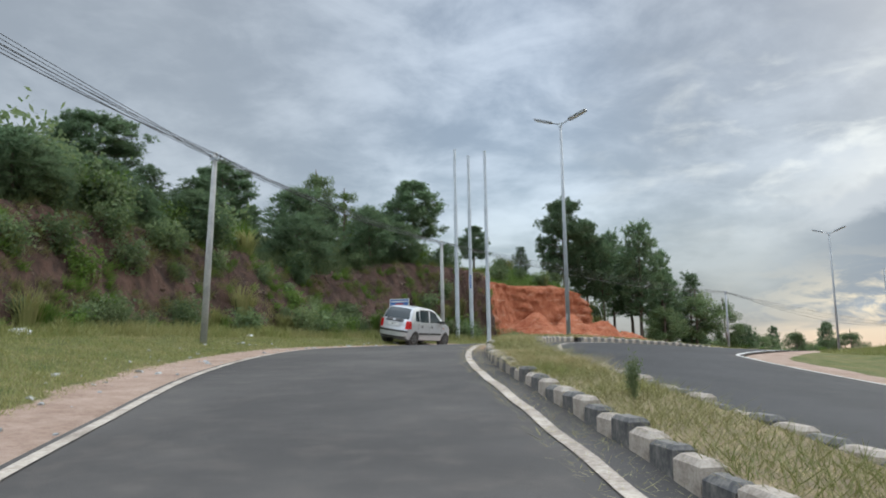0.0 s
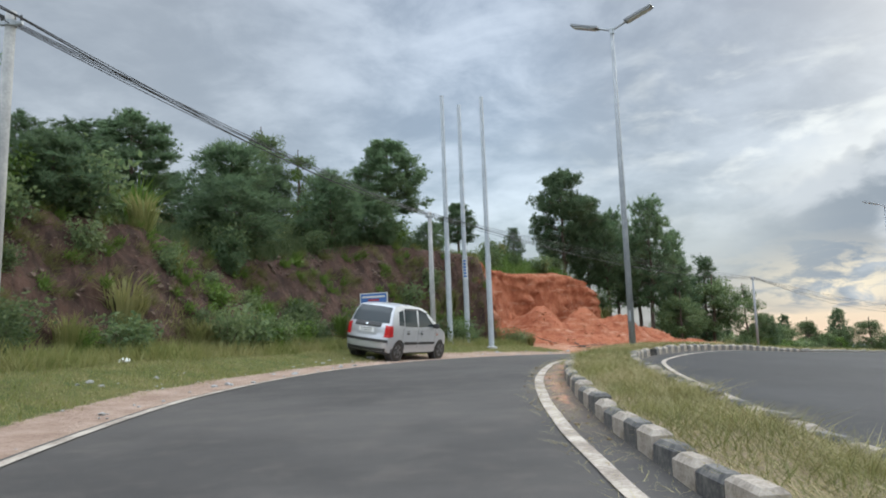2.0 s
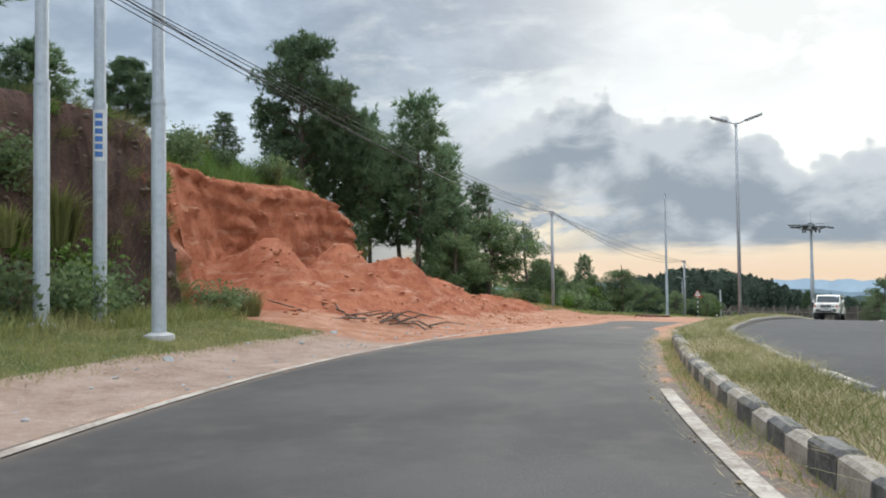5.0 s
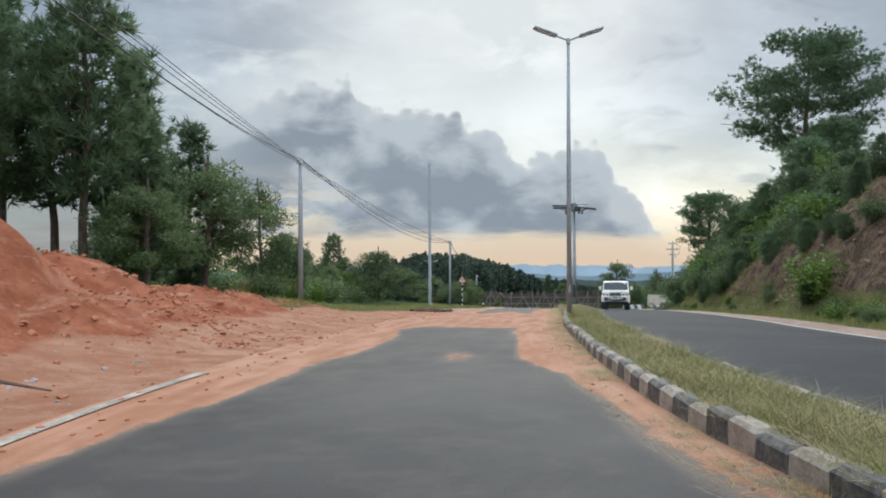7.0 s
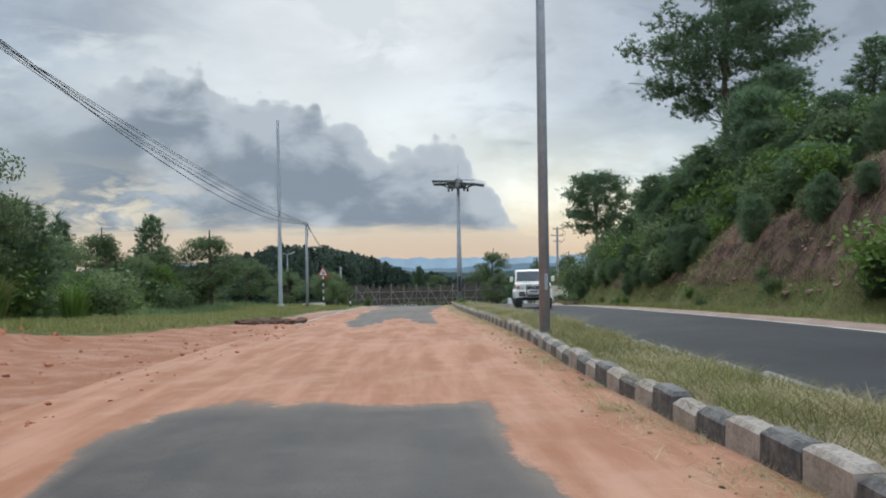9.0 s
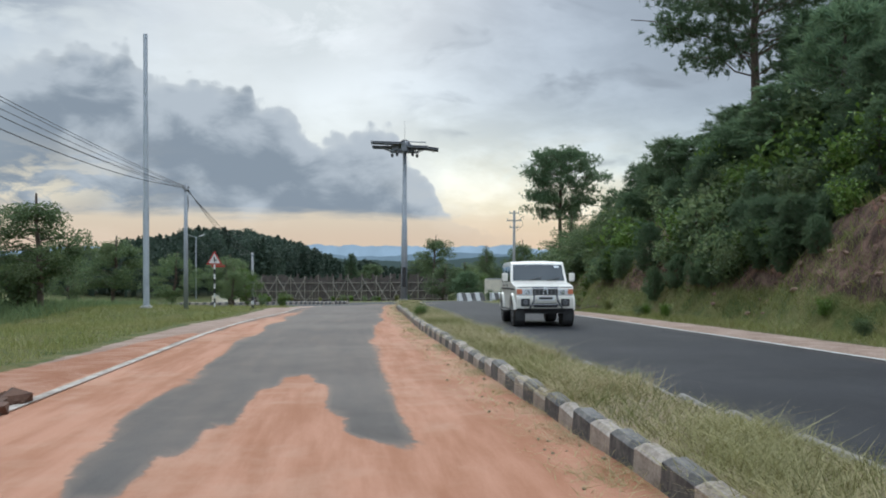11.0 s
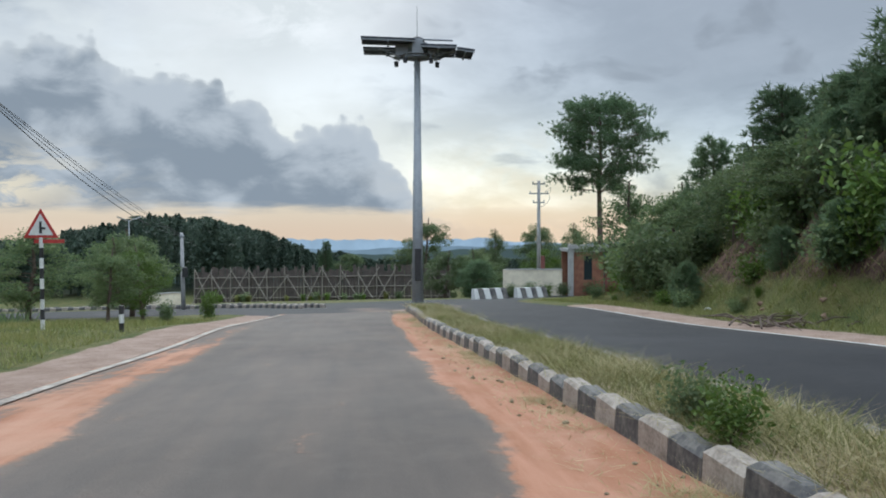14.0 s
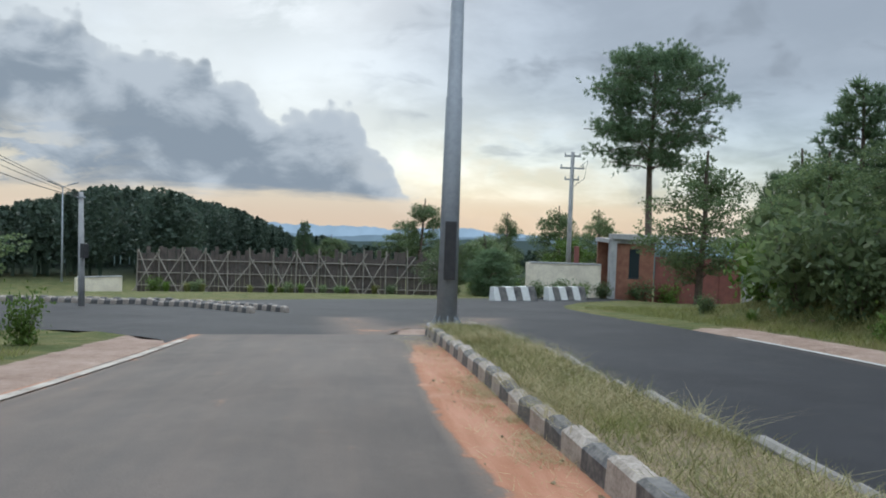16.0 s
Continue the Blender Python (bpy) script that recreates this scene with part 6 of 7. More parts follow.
MAKE = {}
for i in range(4):
    tr, lv = broad_tree(20 + i, count=10500, clumps=30, bare=(0.22, 0.3, 0.18, 0.34)[i], open_=(0.3, 0.6, 0.9, 0.4)[i], lean=0.3, leaf=(0.125, 0.135, 0.12, 0.14)[i])
    MAKE["broad", i] = (tr, fast_mesh("crown", lv, 4, LEAF if i != 2 else LEAF2), 6.0, 4.0, "broadleaf_tree", "broadleaf tree with a ragged dark green crown", "broadleaf trees")
for i in range(3):
    tr, p, o, rng = pine_tree(40 + i, bare=(0.22, 0.35, 0.12)[i], whorls=15, tufts=6, top_round=(0.55, 0.4, 0.75)[i])
    MAKE["pine", i] = (tr, fast_mesh("crown", needle_corners(p, o, 0.38, 0.052, 16, rng), 3, NEEDLE), 7.0, 3.4, "pine_tree", "young pine tree with tufted dark green needles", "pine trees")
for i in range(2):
    tr, p, o, rng = pine_tree(50 + i, h=4.0, w=3.3, bare=0.03, whorls=13, per=9, tufts=7, top_round=0.45)
    MAKE["bushpine", i] = (tr, fast_mesh("crown", needle_corners(p, o, 0.38, 0.045, 12, rng), 3, NEEDLE), 4.0, 3.3, "bushy_pine", "low bushy pine with dense green needles", "bushy pines")
tr, p, o, rng = pine_tree(61, h=16.5, w=15.0, bare=0.36, whorls=10, per=6, tufts=110, flat=1.2)
MAKE["big", 0] = (tr, fast_mesh("crown", needle_corners(p, o, 0.42, 0.055, 13, rng), 3, NEEDLE), 16.5, 15.0, "tall_pine", "tall old pine with a wide layered crown and bare trunk", "")
tr, p, o, rng = pine_tree(77, h=15.5, w=9.6, bare=0.55, whorls=11, per=7, tufts=76, flat=1.3)
MAKE["umbrella", 0] = (tr, fast_mesh("crown", needle_corners(p, o, 0.31, 0.042, 14, rng), 3, NEEDLE), 15.5, 9.6, "tall_pine", "tall lone pine with a rounded crown on a bare trunk", "")
for i in range(2):
    tr, p, o, rng = pine_tree(71 + 3 * i, h=10.0, w=5.4, bare=(0.30, 0.2)[i], whorls=(11, 13)[i], per=7, tufts=62, flat=2.0)
    MAKE["roundpine", i] = (tr, fast_mesh("crown", needle_corners(p, o, 0.31, 0.045, 13, rng), 3, NEEDLE), 10.0, 5.4, "pine_tree", "dark pine tree with a dense rounded crown", "pine trees")
for i in range(3):
    rng = np.random.default_rng(90 + i)
    bm = bmesh.new()
    c = []
    for k in range(9):
        a = k * 2.4
        tip = np.array([math.cos(a) * 0.5 * rng.uniform(0.4, 1), math.sin(a) * 0.5 * rng.uniform(0.4, 1), rng.uniform(0.45, 0.95)])
        c.append(limb(bm, (0, 0, -0.1), tip, 0.012, 0.004, rng, 0.15, 4))
    c = np.concatenate(c)
    c = c[c[:, 2] > 0.15]
    q = c[rng.integers(0, len(c), 1150)] + rng.normal(size=(1150, 3)) * np.array([0.16, 0.16, 0.13])
    q[:, 2] = np.abs(q[:, 2])
    MAKE["shrub", i] = (bm_mesh(bm, "branchwork", BARK), fast_mesh("foliage", leaf_corners(q, 0.12, rng, 0.6), 4, (LEAF, LEAF2, LEAF)[i]), 1.0, 1.2, "shrub", "leafy green shrub on the bank", "shrubs on the banks")
for i in range(2):
    rng = np.random.default_rng(97 + i)
    n = 130
    a, r = rng.uniform(0, 2 * math.pi, n), rng.uniform(0, 0.18, n)
    b0 = np.stack([r * np.cos(a), r * np.sin(a), np.zeros(n)], 1)
    out = np.stack([np.cos(a), np.sin(a), np.zeros(n)], 1)
    h1, sp = rng.uniform(0.55, 1.0, (n, 1)), rng.uniform(0.1, 0.55, (n, 1))
    mid_, tip = b0 + out * sp * 0.4 + np.array([0, 0, 0.7]) * h1, b0 + out * sp + np.array([0, 0, 0.9]) * h1
    sd = np.stack([-np.sin(a), np.cos(a), np.zeros(n)], 1) * 0.016
    blades = np.concatenate([np.stack([b0 - sd, b0 + sd, mid_ + sd * 0.8], 1), np.stack([b0 - sd, mid_ + sd * 0.8, mid_ - sd * 0.8], 1), np.stack([mid_ - sd * 0.8, mid_ + sd * 0.8, tip], 1)])
    MAKE["reed", i] = (None, fast_mesh("tuft", blades, 3, GRASS if i else LEAF2), 1.0, 0.9, "grass_tussock", "tall green grass tussock on the verge", "grass tussocks")

FIRST = {}
pick = random.Random(11)


def plant(kind, x, y, h, w=None, sink=0.05):
    i = pick.randrange(sum(1 for k in MAKE if k[0] == kind))
    tr, cr, h0, w0, name, label, group = MAKE[kind, i]
    sz = h / h0
    sx = (w / w0) if w else sz * pick.uniform(0.9, 1.15)
    m = pose(x, y, gz(x, y) - sink, 0, 0, pick.uniform(0, 360)) @ Matrix.Diagonal((sx, sx, sz, 1))
    if (kind, i) not in FIRST:
        t = thing(name, label, "tree" if "tree" in name or "pine" in name else ("grass" if kind == "reed" else "shrub"), (0, 0, 0), 0, group)
        if tr:
            part("trunk" if kind not in ("shrub",) else "branchwork", tr, BARK, t)
        part("crown" if kind not in ("shrub", "reed") else ("foliage" if kind == "shrub" else "tuft"), cr, LEAF, t)
        t.matrix_basis = m
        FIRST[kind, i] = t
    else:
        src = FIRST[kind, i]
        keep = src.matrix_basis.copy()
        t = copy_thing(src, Matrix())
        t.matrix_basis = m
        src.matrix_basis = keep
    return t


# outside of the bend, on the bank and behind it
for k, x, y, h, w in (("roundpine", -11.8, 40.2, 4.6, 3.6), ("pine", -10.3, 32.1, 2.6, 2.8), ("bushpine", -7.0, 37.1, 3.8, 4.2), ("bushpine", -6.3, 34.9, 2.5, 3.6), ("broad", -7.4, 44.8, 5.2, 2.6), ("broad", -5.7, 45.1, 4.1, 2.2),
                      ("roundpine", -1.5, 44.9, 4.8, 4.0), ("bushpine", -3.6, 40.8, 2.9, 3.0), ("roundpine", 2.5, 60.6, 3.7, 2.8), ("pine", 6.4, 62.2, 2.8, 2.0), ("roundpine", 10.3, 63.6, 9.4, 5.0),
                      ("pine", 15.6, 69.8, 9.9, 3.6), ("pine", 17.2, 66.2, 11.2, 4.4), ("pine", 19.6, 67.6, 9.2, 3.8), ("roundpine", 12.6, 66.5, 9.4, 3.9), ("pine", 14.0, 66.0, 8.2, 3.4)):
    plant(k, x, y, h, w)
for k, x, y, h, w in (("roundpine", -14.1, 30.1, 4.6, 4.2), ("bushpine", -13.9, 25.7, 2.4, 4.0), ("bushpine", -11.3, 25.3, 1.9, 3.2), ("bushpine", -2.0, 42.6, 2.2, 2.8),
                      ("bushpine", -11.4, 20.5, 1.9, 3.2), ("broad", -13.2, 19.0, 2.0, 3.8), ("bushpine", -12.4, 13.6, 1.8, 3.6), ("bushpine", -9.0, 28.4, 2.0, 3.0),
                      ("pine", -14.5, 36.5, 3.4, 3.2), ("bushpine", -4.4, 47.6, 2.6, 3.0), ("bushpine", 0.4, 47.0, 1.6, 2.0), ("reed", -8.3, 32.0, 1.9, 1.9), ("reed", -8.8, 32.8, 1.7, 1.7), ("reed", -7.6, 30.6, 1.4, 1.4)):
    plant(k, x, y, h, w)
for k, x, y, h, w in (("broad", 22.6, 68.4, 7.0, 5.0), ("broad", 25.6, 68.8, 6.4, 3.2), ("pine", 22.8, 70.6, 7.8, 4.0), ("pine", 20.0, 68.8, 7.5, 3.6), ("broad", 19.0, 65.0, 5.0, 3.8), ("broad", 41.5, 90.9, 5.6, 3.4),
                      ("pine", 46.5, 93.6, 6.1, 3.0), ("broad", 45.5, 86.0, 5.2, 4.2), ("bushpine", 27.5, 70.5, 3.2, 3.0), ("broad", 30.5, 75.0, 3.6, 3.0), ("broad", 34.0, 80.5, 4.2, 3.6), ("pine", 37.5, 88.0, 5.0, 2.6),
                      ("broad", 38.0, 84.0, 3.0, 3.2), ("pine", 17.0, 68.5, 8.0, 4.4)):
    plant(k, x, y, h, w)
# hill across the far carriageway
plant("big", 71.8, 63.3, 19.6 - gz(71.8, 63.3), 14.0)
for k, x, y, top_z, w in (("pine", 65.5, 53.8, 13.4, 3.2), ("bushpine", 62.4, 58.0, 11.6, 4.6), ("pine", 58.4, 60.6, 7.4, 3.8), ("pine", 65.1, 64.7, 6.6, 3.4), ("bushpine", 58.6, 58.4, 9.9, 4.8), ("pine", 68.0, 60.5, 12.4, 4.6),
                          ("bushpine", 63.0, 62.5, 7.4, 3.8), ("bushpine", 60.5, 62.0, 6.4, 3.4)):
    plant(k, x, y, max(2.0, top_z - gz(x, y)), w)
for k, x, y, h, w in (("bushpine", 47.6, 53.8, 1.9, 2.8), ("bushpine", 52.2, 53.4, 2.2, 3.0), ("bushpine", 55.2, 57.0, 3.6, 3.8), ("bushpine", 66.5, 66.5, 3.2, 3.4)):
    plant(k, x, y, h, w)
for k, x, y, h, w in (("pine", 76.6, 70.6, 6.2, 3.8), ("broad", 80.5, 72.6, 7.7, 4.0), ("pine", 82.3, 74.2, 7.6, 4.0), ("broad", 70.8, 71.8, 3.4, 3.6), ("broad", 67.4, 69.4, 3.3, 3.8), ("pine", 71.6, 68.6, 3.2, 3.2),
                      ("broad", 84.6, 76.2, 7.2, 4.2), ("broad", 73.6, 73.0, 3.8, 3.8), ("pine", 74.0, 68.4, 3.6, 3.4), ("broad", 77.2, 75.2, 4.6, 3.6), ("pine", 78.8, 70.4, 7.1, 3.8), ("broad", 79.6, 76.8, 4.0, 3.4), ("bushpine", 69.4, 68.0, 3.0, 3.8)):
    plant(k, x, y, h, w)
# beyond the junction
plant("umbrella", 97.9, 85.2, 14.5, 8.8)
for k, x, y, h, w in (("broad", 89.6, 80.9, 8.2, 5.8), ("broad", 115.3, 111.2, 8.6, 5.8), ("broad", 107.4, 98.6, 7.2, 3.6), ("broad", 110.6, 95.2, 8.0, 4.4), ("broad", 115.4, 93.3, 7.8, 5.0), ("pine", 86.2, 77.4, 5.6, 1.8),
                      ("pine", 111.6, 122.5, 5.0, 2.2), ("broad", 116.8, 122.9, 4.4, 4.0), ("broad", 103.4, 97.8, 4.6, 4.0), ("broad", 124.4, 119.6, 5.4, 5.6), ("broad", 133.5, 113.2, 5.2, 6.6), ("broad", 100.5, 90.5, 5.4, 4.2), ("broad", 97.5, 95.5, 5.0, 5.0), ("broad", 95.6, 97.6, 4.6, 4.6), ("bushpine", 94.2, 94.0, 2.8, 3.6)):
    plant(k, x, y, h, w)
for k, x, y, h, w in (("broad", 58.8, 89.6, 3.1, 2.6), ("broad", 57.1, 86.4, 2.6, 1.7), ("broad", 55.6, 86.0, 2.4, 1.7), ("shrub", 58.9, 85.6, 0.8, 0.6), ("broad", 53.0, 92.0, 4.4, 3.6), ("broad", 47.5, 97.0, 5.0, 4.0),
                      ("broad", 58.0, 104.0, 4.6, 3.8), ("shrub", 56.4, 84.6, 0.6, 0.5), ("broad", 60.3, 91.0, 3.6, 3.2), ("broad", 58.0, 93.6, 3.8, 3.4)):
    plant(k, x, y, h, w)


# shrubs and tussocks scattered over the banks
def scatter(n, kinds, line, s_lo, s_hi, q_lo, q_hi, h_lo, h_hi, seed, sign=-1):
    r = random.Random(seed)
    for _ in range(n):
        s, q = r.uniform(s_lo, s_hi), r.uniform(q_lo, q_hi)
        x, y = line.at(s, sign * q)
        plant(r.choice(kinds), float(x), float(y), r.uniform(h_lo, h_hi))


FA = float(FOOT.sd(-9.8, 8)[0][0])
scatter(34, ["shrub", "bushpine", "shrub"], FOOT, FA, FS_EDGE - 14, 1.5, 3.2, 0.9, 1.7, 19)
scatter(26, ["shrub"], FOOT, FA, FS_EDGE, 2.5, 5.5, 0.7, 1.5, 1)
scatter(26, ["shrub", "bushpine"], FOOT, FA, FS_EDGE, 5.0, 12.0, 1.3, 2.6, 2)
scatter(44, ["shrub", "reed", "shrub"], FOOT, FA, FS_EDGE - 3, -0.9, 0.5, 0.6, 1.4, 3)
scatter(40, ["reed", "shrub", "shrub"], FOOT, FA, FS_EDGE - 13, 0.0, 1.5, 0.5, 1.2, 4)
scatter(30, ["shrub", "shrub", "reed"], FOOT, FS_EDGE + 1, FS_RED + 4, 1.8, 7.0, 0.6, 1.4, 5)
scatter(24, ["shrub", "shrub", "reed"], FOOT, FS_RED + 2, FS_RED + 34, 0.6, 5.0, 0.8, 2.0, 6)
for k, x, y, h in (("shrub", 0.4, 43.0, 1.0), ("shrub", 2.0, 44.2, 1.2), ("shrub", 4.3, 46.0, 0.9), ("reed", 1.2, 43.6, 1.4), ("shrub", -0.6, 41.6, 1.1), ("reed", 5.2, 46.4, 0.8), ("shrub", 5.0, 47.0, 0.7), ("reed", -6.9, 27.6, 1.6)):
    plant(k, x, y, h)
SR = S0
scatter(26, ["shrub", "bushpine"], REF, SR + 52, SR + 104, 10.6, 16.0, 0.9, 2.0, 7, 1)
scatter(40, ["shrub", "bushpine"], REF, SR + 50, SR + 100, 14.0, 22.0, 0.7, 1.5, 8, 1)
scatter(34, ["shrub", "bushpine"], REF, SR + 46, SR + 100, 9.3, 13.5, 0.7, 1.7, 18, 1)
scatter(30, ["shrub", "reed"], REF, SR + 40, SR + 112, 8.4, 9.8, 0.3, 0.7, 9, 1)
scatter(52, ["shrub", "bushpine"], REF, SR + 70, SR + 100, 10.8, 15.5, 1.0, 2.2, 20, 1)
scatter(40, ["bushpine", "bushpine", "shrub"], REF, SR + 75, SR + 93, 9.5, 13.5, 0.9, 1.9, 22, 1)
scatter(12, ["bushpine", "pine"], REF, SR + 76, SR + 100, 11.5, 15.0, 1.6, 2.6, 21, 1)
scatter(14, ["shrub"], REF, SR + 94, SR + 108, 9.4, 13.0, 1.0, 2.4, 10, 1)
scatter(10, ["shrub"], Line([(104, 100), (98, 93), (96, 90)]), 0, 10, -1.5, 2.0, 0.8, 1.6, 12, 1)
scatter(18, ["shrub", "reed"], Line([(86, 117), (98, 98)]), 0, 20, 1.2, 2.2, 0.5, 1.0, 13, 1)


scatter(18, ["shrub"], REF, SR + 58, SR + 90, 14.0, 21.0, 1.2, 2.6, 14)
scatter(12, ["broad", "pine", "broad"], REF, SR + 62, SR + 92, 15.5, 24.0, 3.0, 4.6, 15)
scatter(16, ["shrub", "reed"], REF, SR + 55, SR + 70, 11.0, 14.0, 0.8, 1.6, 16)
for x, y, h in ((91.9, 90.0, 1.0), (92.6, 88.8, 1.1), (93.2, 87.8, 0.9), (93.7, 86.7, 1.0), (96.0, 85.2, 1.4), (96.6, 83.6, 1.2)):
    plant("shrub", x, y, h)
for x, y in ((46.9, 68.7), (46.4, 68.4)):
    plant("shrub", x, y, 0.34, 0.42, -0.15)


# ---- woods on the far slopes, and blue hills ----
def far_woods():
    """Conifers and round crowns in uneven heights, down the slope beyond the junction."""
    rng = np.random.default_rng(5)
    parts = []
    for k in range(1500):
        deg = rng.uniform(18, 76)
        r = rng.uniform(66, 170) if deg < 52 else rng.uniform(90, 230)
        az_ = math.radians(deg)
        x, y = 52 + r * math.sin(az_), 75 + r * math.cos(az_)
        if (x < 88 and y < 124) or (r < 95 and deg > 44) or (deg > 40 and x < 100 and y < 120):
            continue
        line = np.interp(deg, [18, 26, 31, 33.9, 37.4, 41.8, 43.4, 46.5, 48.6, 49.8, 53.2, 55, 76], [-1.0, -0.6, -0.2, 0.7, 1.6, 1.6, 1.0, 0.3, -0.6, -1.2, -1.7, -2.3, -2.3])
        g0 = ground_at(x, y)
        h = r * math.tan(math.radians(line - abs(rng.normal()) * 0.7)) - g0 - 0.05
        if h < 2.0:
            continue
        h = min(h, 14.0)
        w = h * rng.uniform(0.34, 0.52)
        n = 520
        f = rng.random(n) ** 0.8
        taper = (1 - f) ** 0.75 if k % 3 else np.sqrt(np.clip(1 - (2 * f - 0.9) ** 2 / 1.3, 0.02, 1))
        a = rng.uniform(0, 2 * math.pi, n)
        rad = w * 0.5 * taper * np.sqrt(rng.uniform(0.25, 1, n)) * (1 + 0.25 * np.sin(a * 5 + f * 19 + k))
        p = np.stack([x + rad * np.cos(a), y + rad * np.sin(a), g0 + h * (0.16 + 0.80 * f)], 1)
        parts.append(leaf_corners(p, 0.26 + 0.018 * h + 0.0012 * r, rng, 0.7, 0.55))
        parts.append(np.array([[[x - 0.15, y, g0 - 0.5], [x + 0.15, y, g0 - 0.5], [x + 0.06, y, g0 + h * 0.8], [x - 0.06, y, g0 + h * 0.8]]]))
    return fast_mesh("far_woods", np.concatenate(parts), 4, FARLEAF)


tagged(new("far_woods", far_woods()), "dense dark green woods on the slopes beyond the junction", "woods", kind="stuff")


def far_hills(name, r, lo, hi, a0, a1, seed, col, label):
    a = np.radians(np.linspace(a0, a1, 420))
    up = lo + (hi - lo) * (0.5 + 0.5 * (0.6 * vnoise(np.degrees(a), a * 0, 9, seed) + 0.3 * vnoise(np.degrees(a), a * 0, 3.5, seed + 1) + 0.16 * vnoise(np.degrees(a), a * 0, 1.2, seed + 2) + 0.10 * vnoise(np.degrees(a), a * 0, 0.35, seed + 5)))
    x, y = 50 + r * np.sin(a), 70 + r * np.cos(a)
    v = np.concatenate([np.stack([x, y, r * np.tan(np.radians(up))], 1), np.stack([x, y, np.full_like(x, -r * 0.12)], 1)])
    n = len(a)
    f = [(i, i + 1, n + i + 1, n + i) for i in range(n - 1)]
    # unlit sheet: the haze of distance is put into its emission colour
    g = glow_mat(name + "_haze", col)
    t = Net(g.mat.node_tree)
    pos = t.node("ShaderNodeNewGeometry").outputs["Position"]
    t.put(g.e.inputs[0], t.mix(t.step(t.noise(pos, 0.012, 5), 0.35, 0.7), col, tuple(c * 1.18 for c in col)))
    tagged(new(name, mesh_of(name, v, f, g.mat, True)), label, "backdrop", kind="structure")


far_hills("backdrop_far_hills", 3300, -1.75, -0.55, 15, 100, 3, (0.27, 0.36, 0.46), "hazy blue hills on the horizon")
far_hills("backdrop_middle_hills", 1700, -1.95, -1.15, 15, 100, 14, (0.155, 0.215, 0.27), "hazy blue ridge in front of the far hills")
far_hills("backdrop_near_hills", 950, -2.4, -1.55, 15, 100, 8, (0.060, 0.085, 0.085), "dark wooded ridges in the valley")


# ---- grass, straw and clods ----
def grass_field(name, label, n, place, h_lo, h_hi, width, material, seed, lift=0.0, flop=0.5, tuft=0.0):
    rng = np.random.default_rng(seed)
    x, y = place(rng, n)
    z = fill_z(x, y)[0] + lift
    h = rng.uniform(h_lo, h_hi, n) * (0.7 + 0.6 * (vnoise(x, y, 0.9, seed) * 0.5 + 0.5))
    a = rng.uniform(0, 2 * math.pi, n)
    b = np.stack([x, y, z - 0.02], 1)
    sd = np.stack([np.cos(a), np.sin(a), np.zeros(n)], 1) * (width * rng.uniform(0.6, 1.3, n))[:, None] * 0.5
    out = np.stack([rng.normal(size=n), rng.normal(size=n), np.zeros(n)], 1) * flop * h[:, None]
    tip = b + out + np.stack([np.zeros(n), np.zeros(n), h], 1)
    tagged(new(name, fast_mesh(name, np.stack([b - sd, b + sd, tip], 1), 3, material)), label, "grass", kind="stuff")


def along(line, s0, s1, lo, hi):
    def f(rng, n):
        s = rng.uniform(s0, s1, n)
        a, b = (lo(s) if callable(lo) else lo), (hi(s) if callable(hi) else hi)
        return line.at(s, a + (b - a) * rng.random(n))
    return f


grass_field("median_grass", "cut green and yellow grass on the median bed", 90000, along(REF, S0 - 6, SEND + 0.4, 0.16, 1.14), 0.05, 0.19, 0.010, GRASS, 1, 0.145, 0.9)
grass_field("median_straw", "dry cut straw lying on the median", 90000, along(REF, S0 - 6, SEND + 0.4, 0.08, 1.22), 0.02, 0.08, 0.008, STRAW, 2, 0.165, 1.6)
grass_field("verge_grass", "short green and dry grass on the shoulder verge", 70000, along(REF, S0 - 4, S0 + 34, lambda s: left_edge(s) - 5.0, lambda s: left_edge(s) - 1.15 - 0.8 * (np.abs(s - S0 - 33) < 11)), 0.03, 0.11, 0.016, GRASS, 3)
grass_field("verge_straw", "dry grass among the verge", 26000, along(REF, S0 - 4, S0 + 34, lambda s: left_edge(s) - 4.6, lambda s: left_edge(s) - 1.0 - 0.7 * (np.abs(s - S0 - 33) < 11)), 0.03, 0.09, 0.014, STRAW, 4, 0.0, 0.9)
grass_field("lower_verge_grass", "short green grass on the lower verge", 60000, along(REF, S0 + 50, SEND - 3, lambda s: left_edge(s) - 9.0, lambda s: np.minimum(left_edge(s) - 1.5, sand_edge(s) - 0.2)), 0.06, 0.20, 0.022, GRASS, 5)
grass_field("far_verge_grass", "green grass strip below the rocky bank", 40000, along(REF, S0 + 30, SEND + 14, lambda s: far_edge(s) + 1.5, lambda s: far_edge(s) + 4.0), 0.06, 0.24, 0.022, GRASS, 6)
grass_field("hill_grass", "long green grass over the fresh cut", 36000, along(FOOT, FS_EDGE, FS_RED + 12, -9.0, -1.6), 0.2, 0.55, 0.03, LEAF2, 7, 0.0, 0.4)
grass_field("bank_top_growth", "rank growth along the top of the bank", 52000, along(FOOT, FA - 4, FS_EDGE, -9.0, -2.2), 0.15, 0.5, 0.04, LEAF, 8, 0.0, 0.5)
grass_field("bank_foot_grass", "rank grass along the foot of the bank", 30000, along(FOOT, FA - 4, FS_EDGE, -0.6, 1.6), 0.12, 0.45, 0.026, GRASS, 9, 0.0, 0.5)
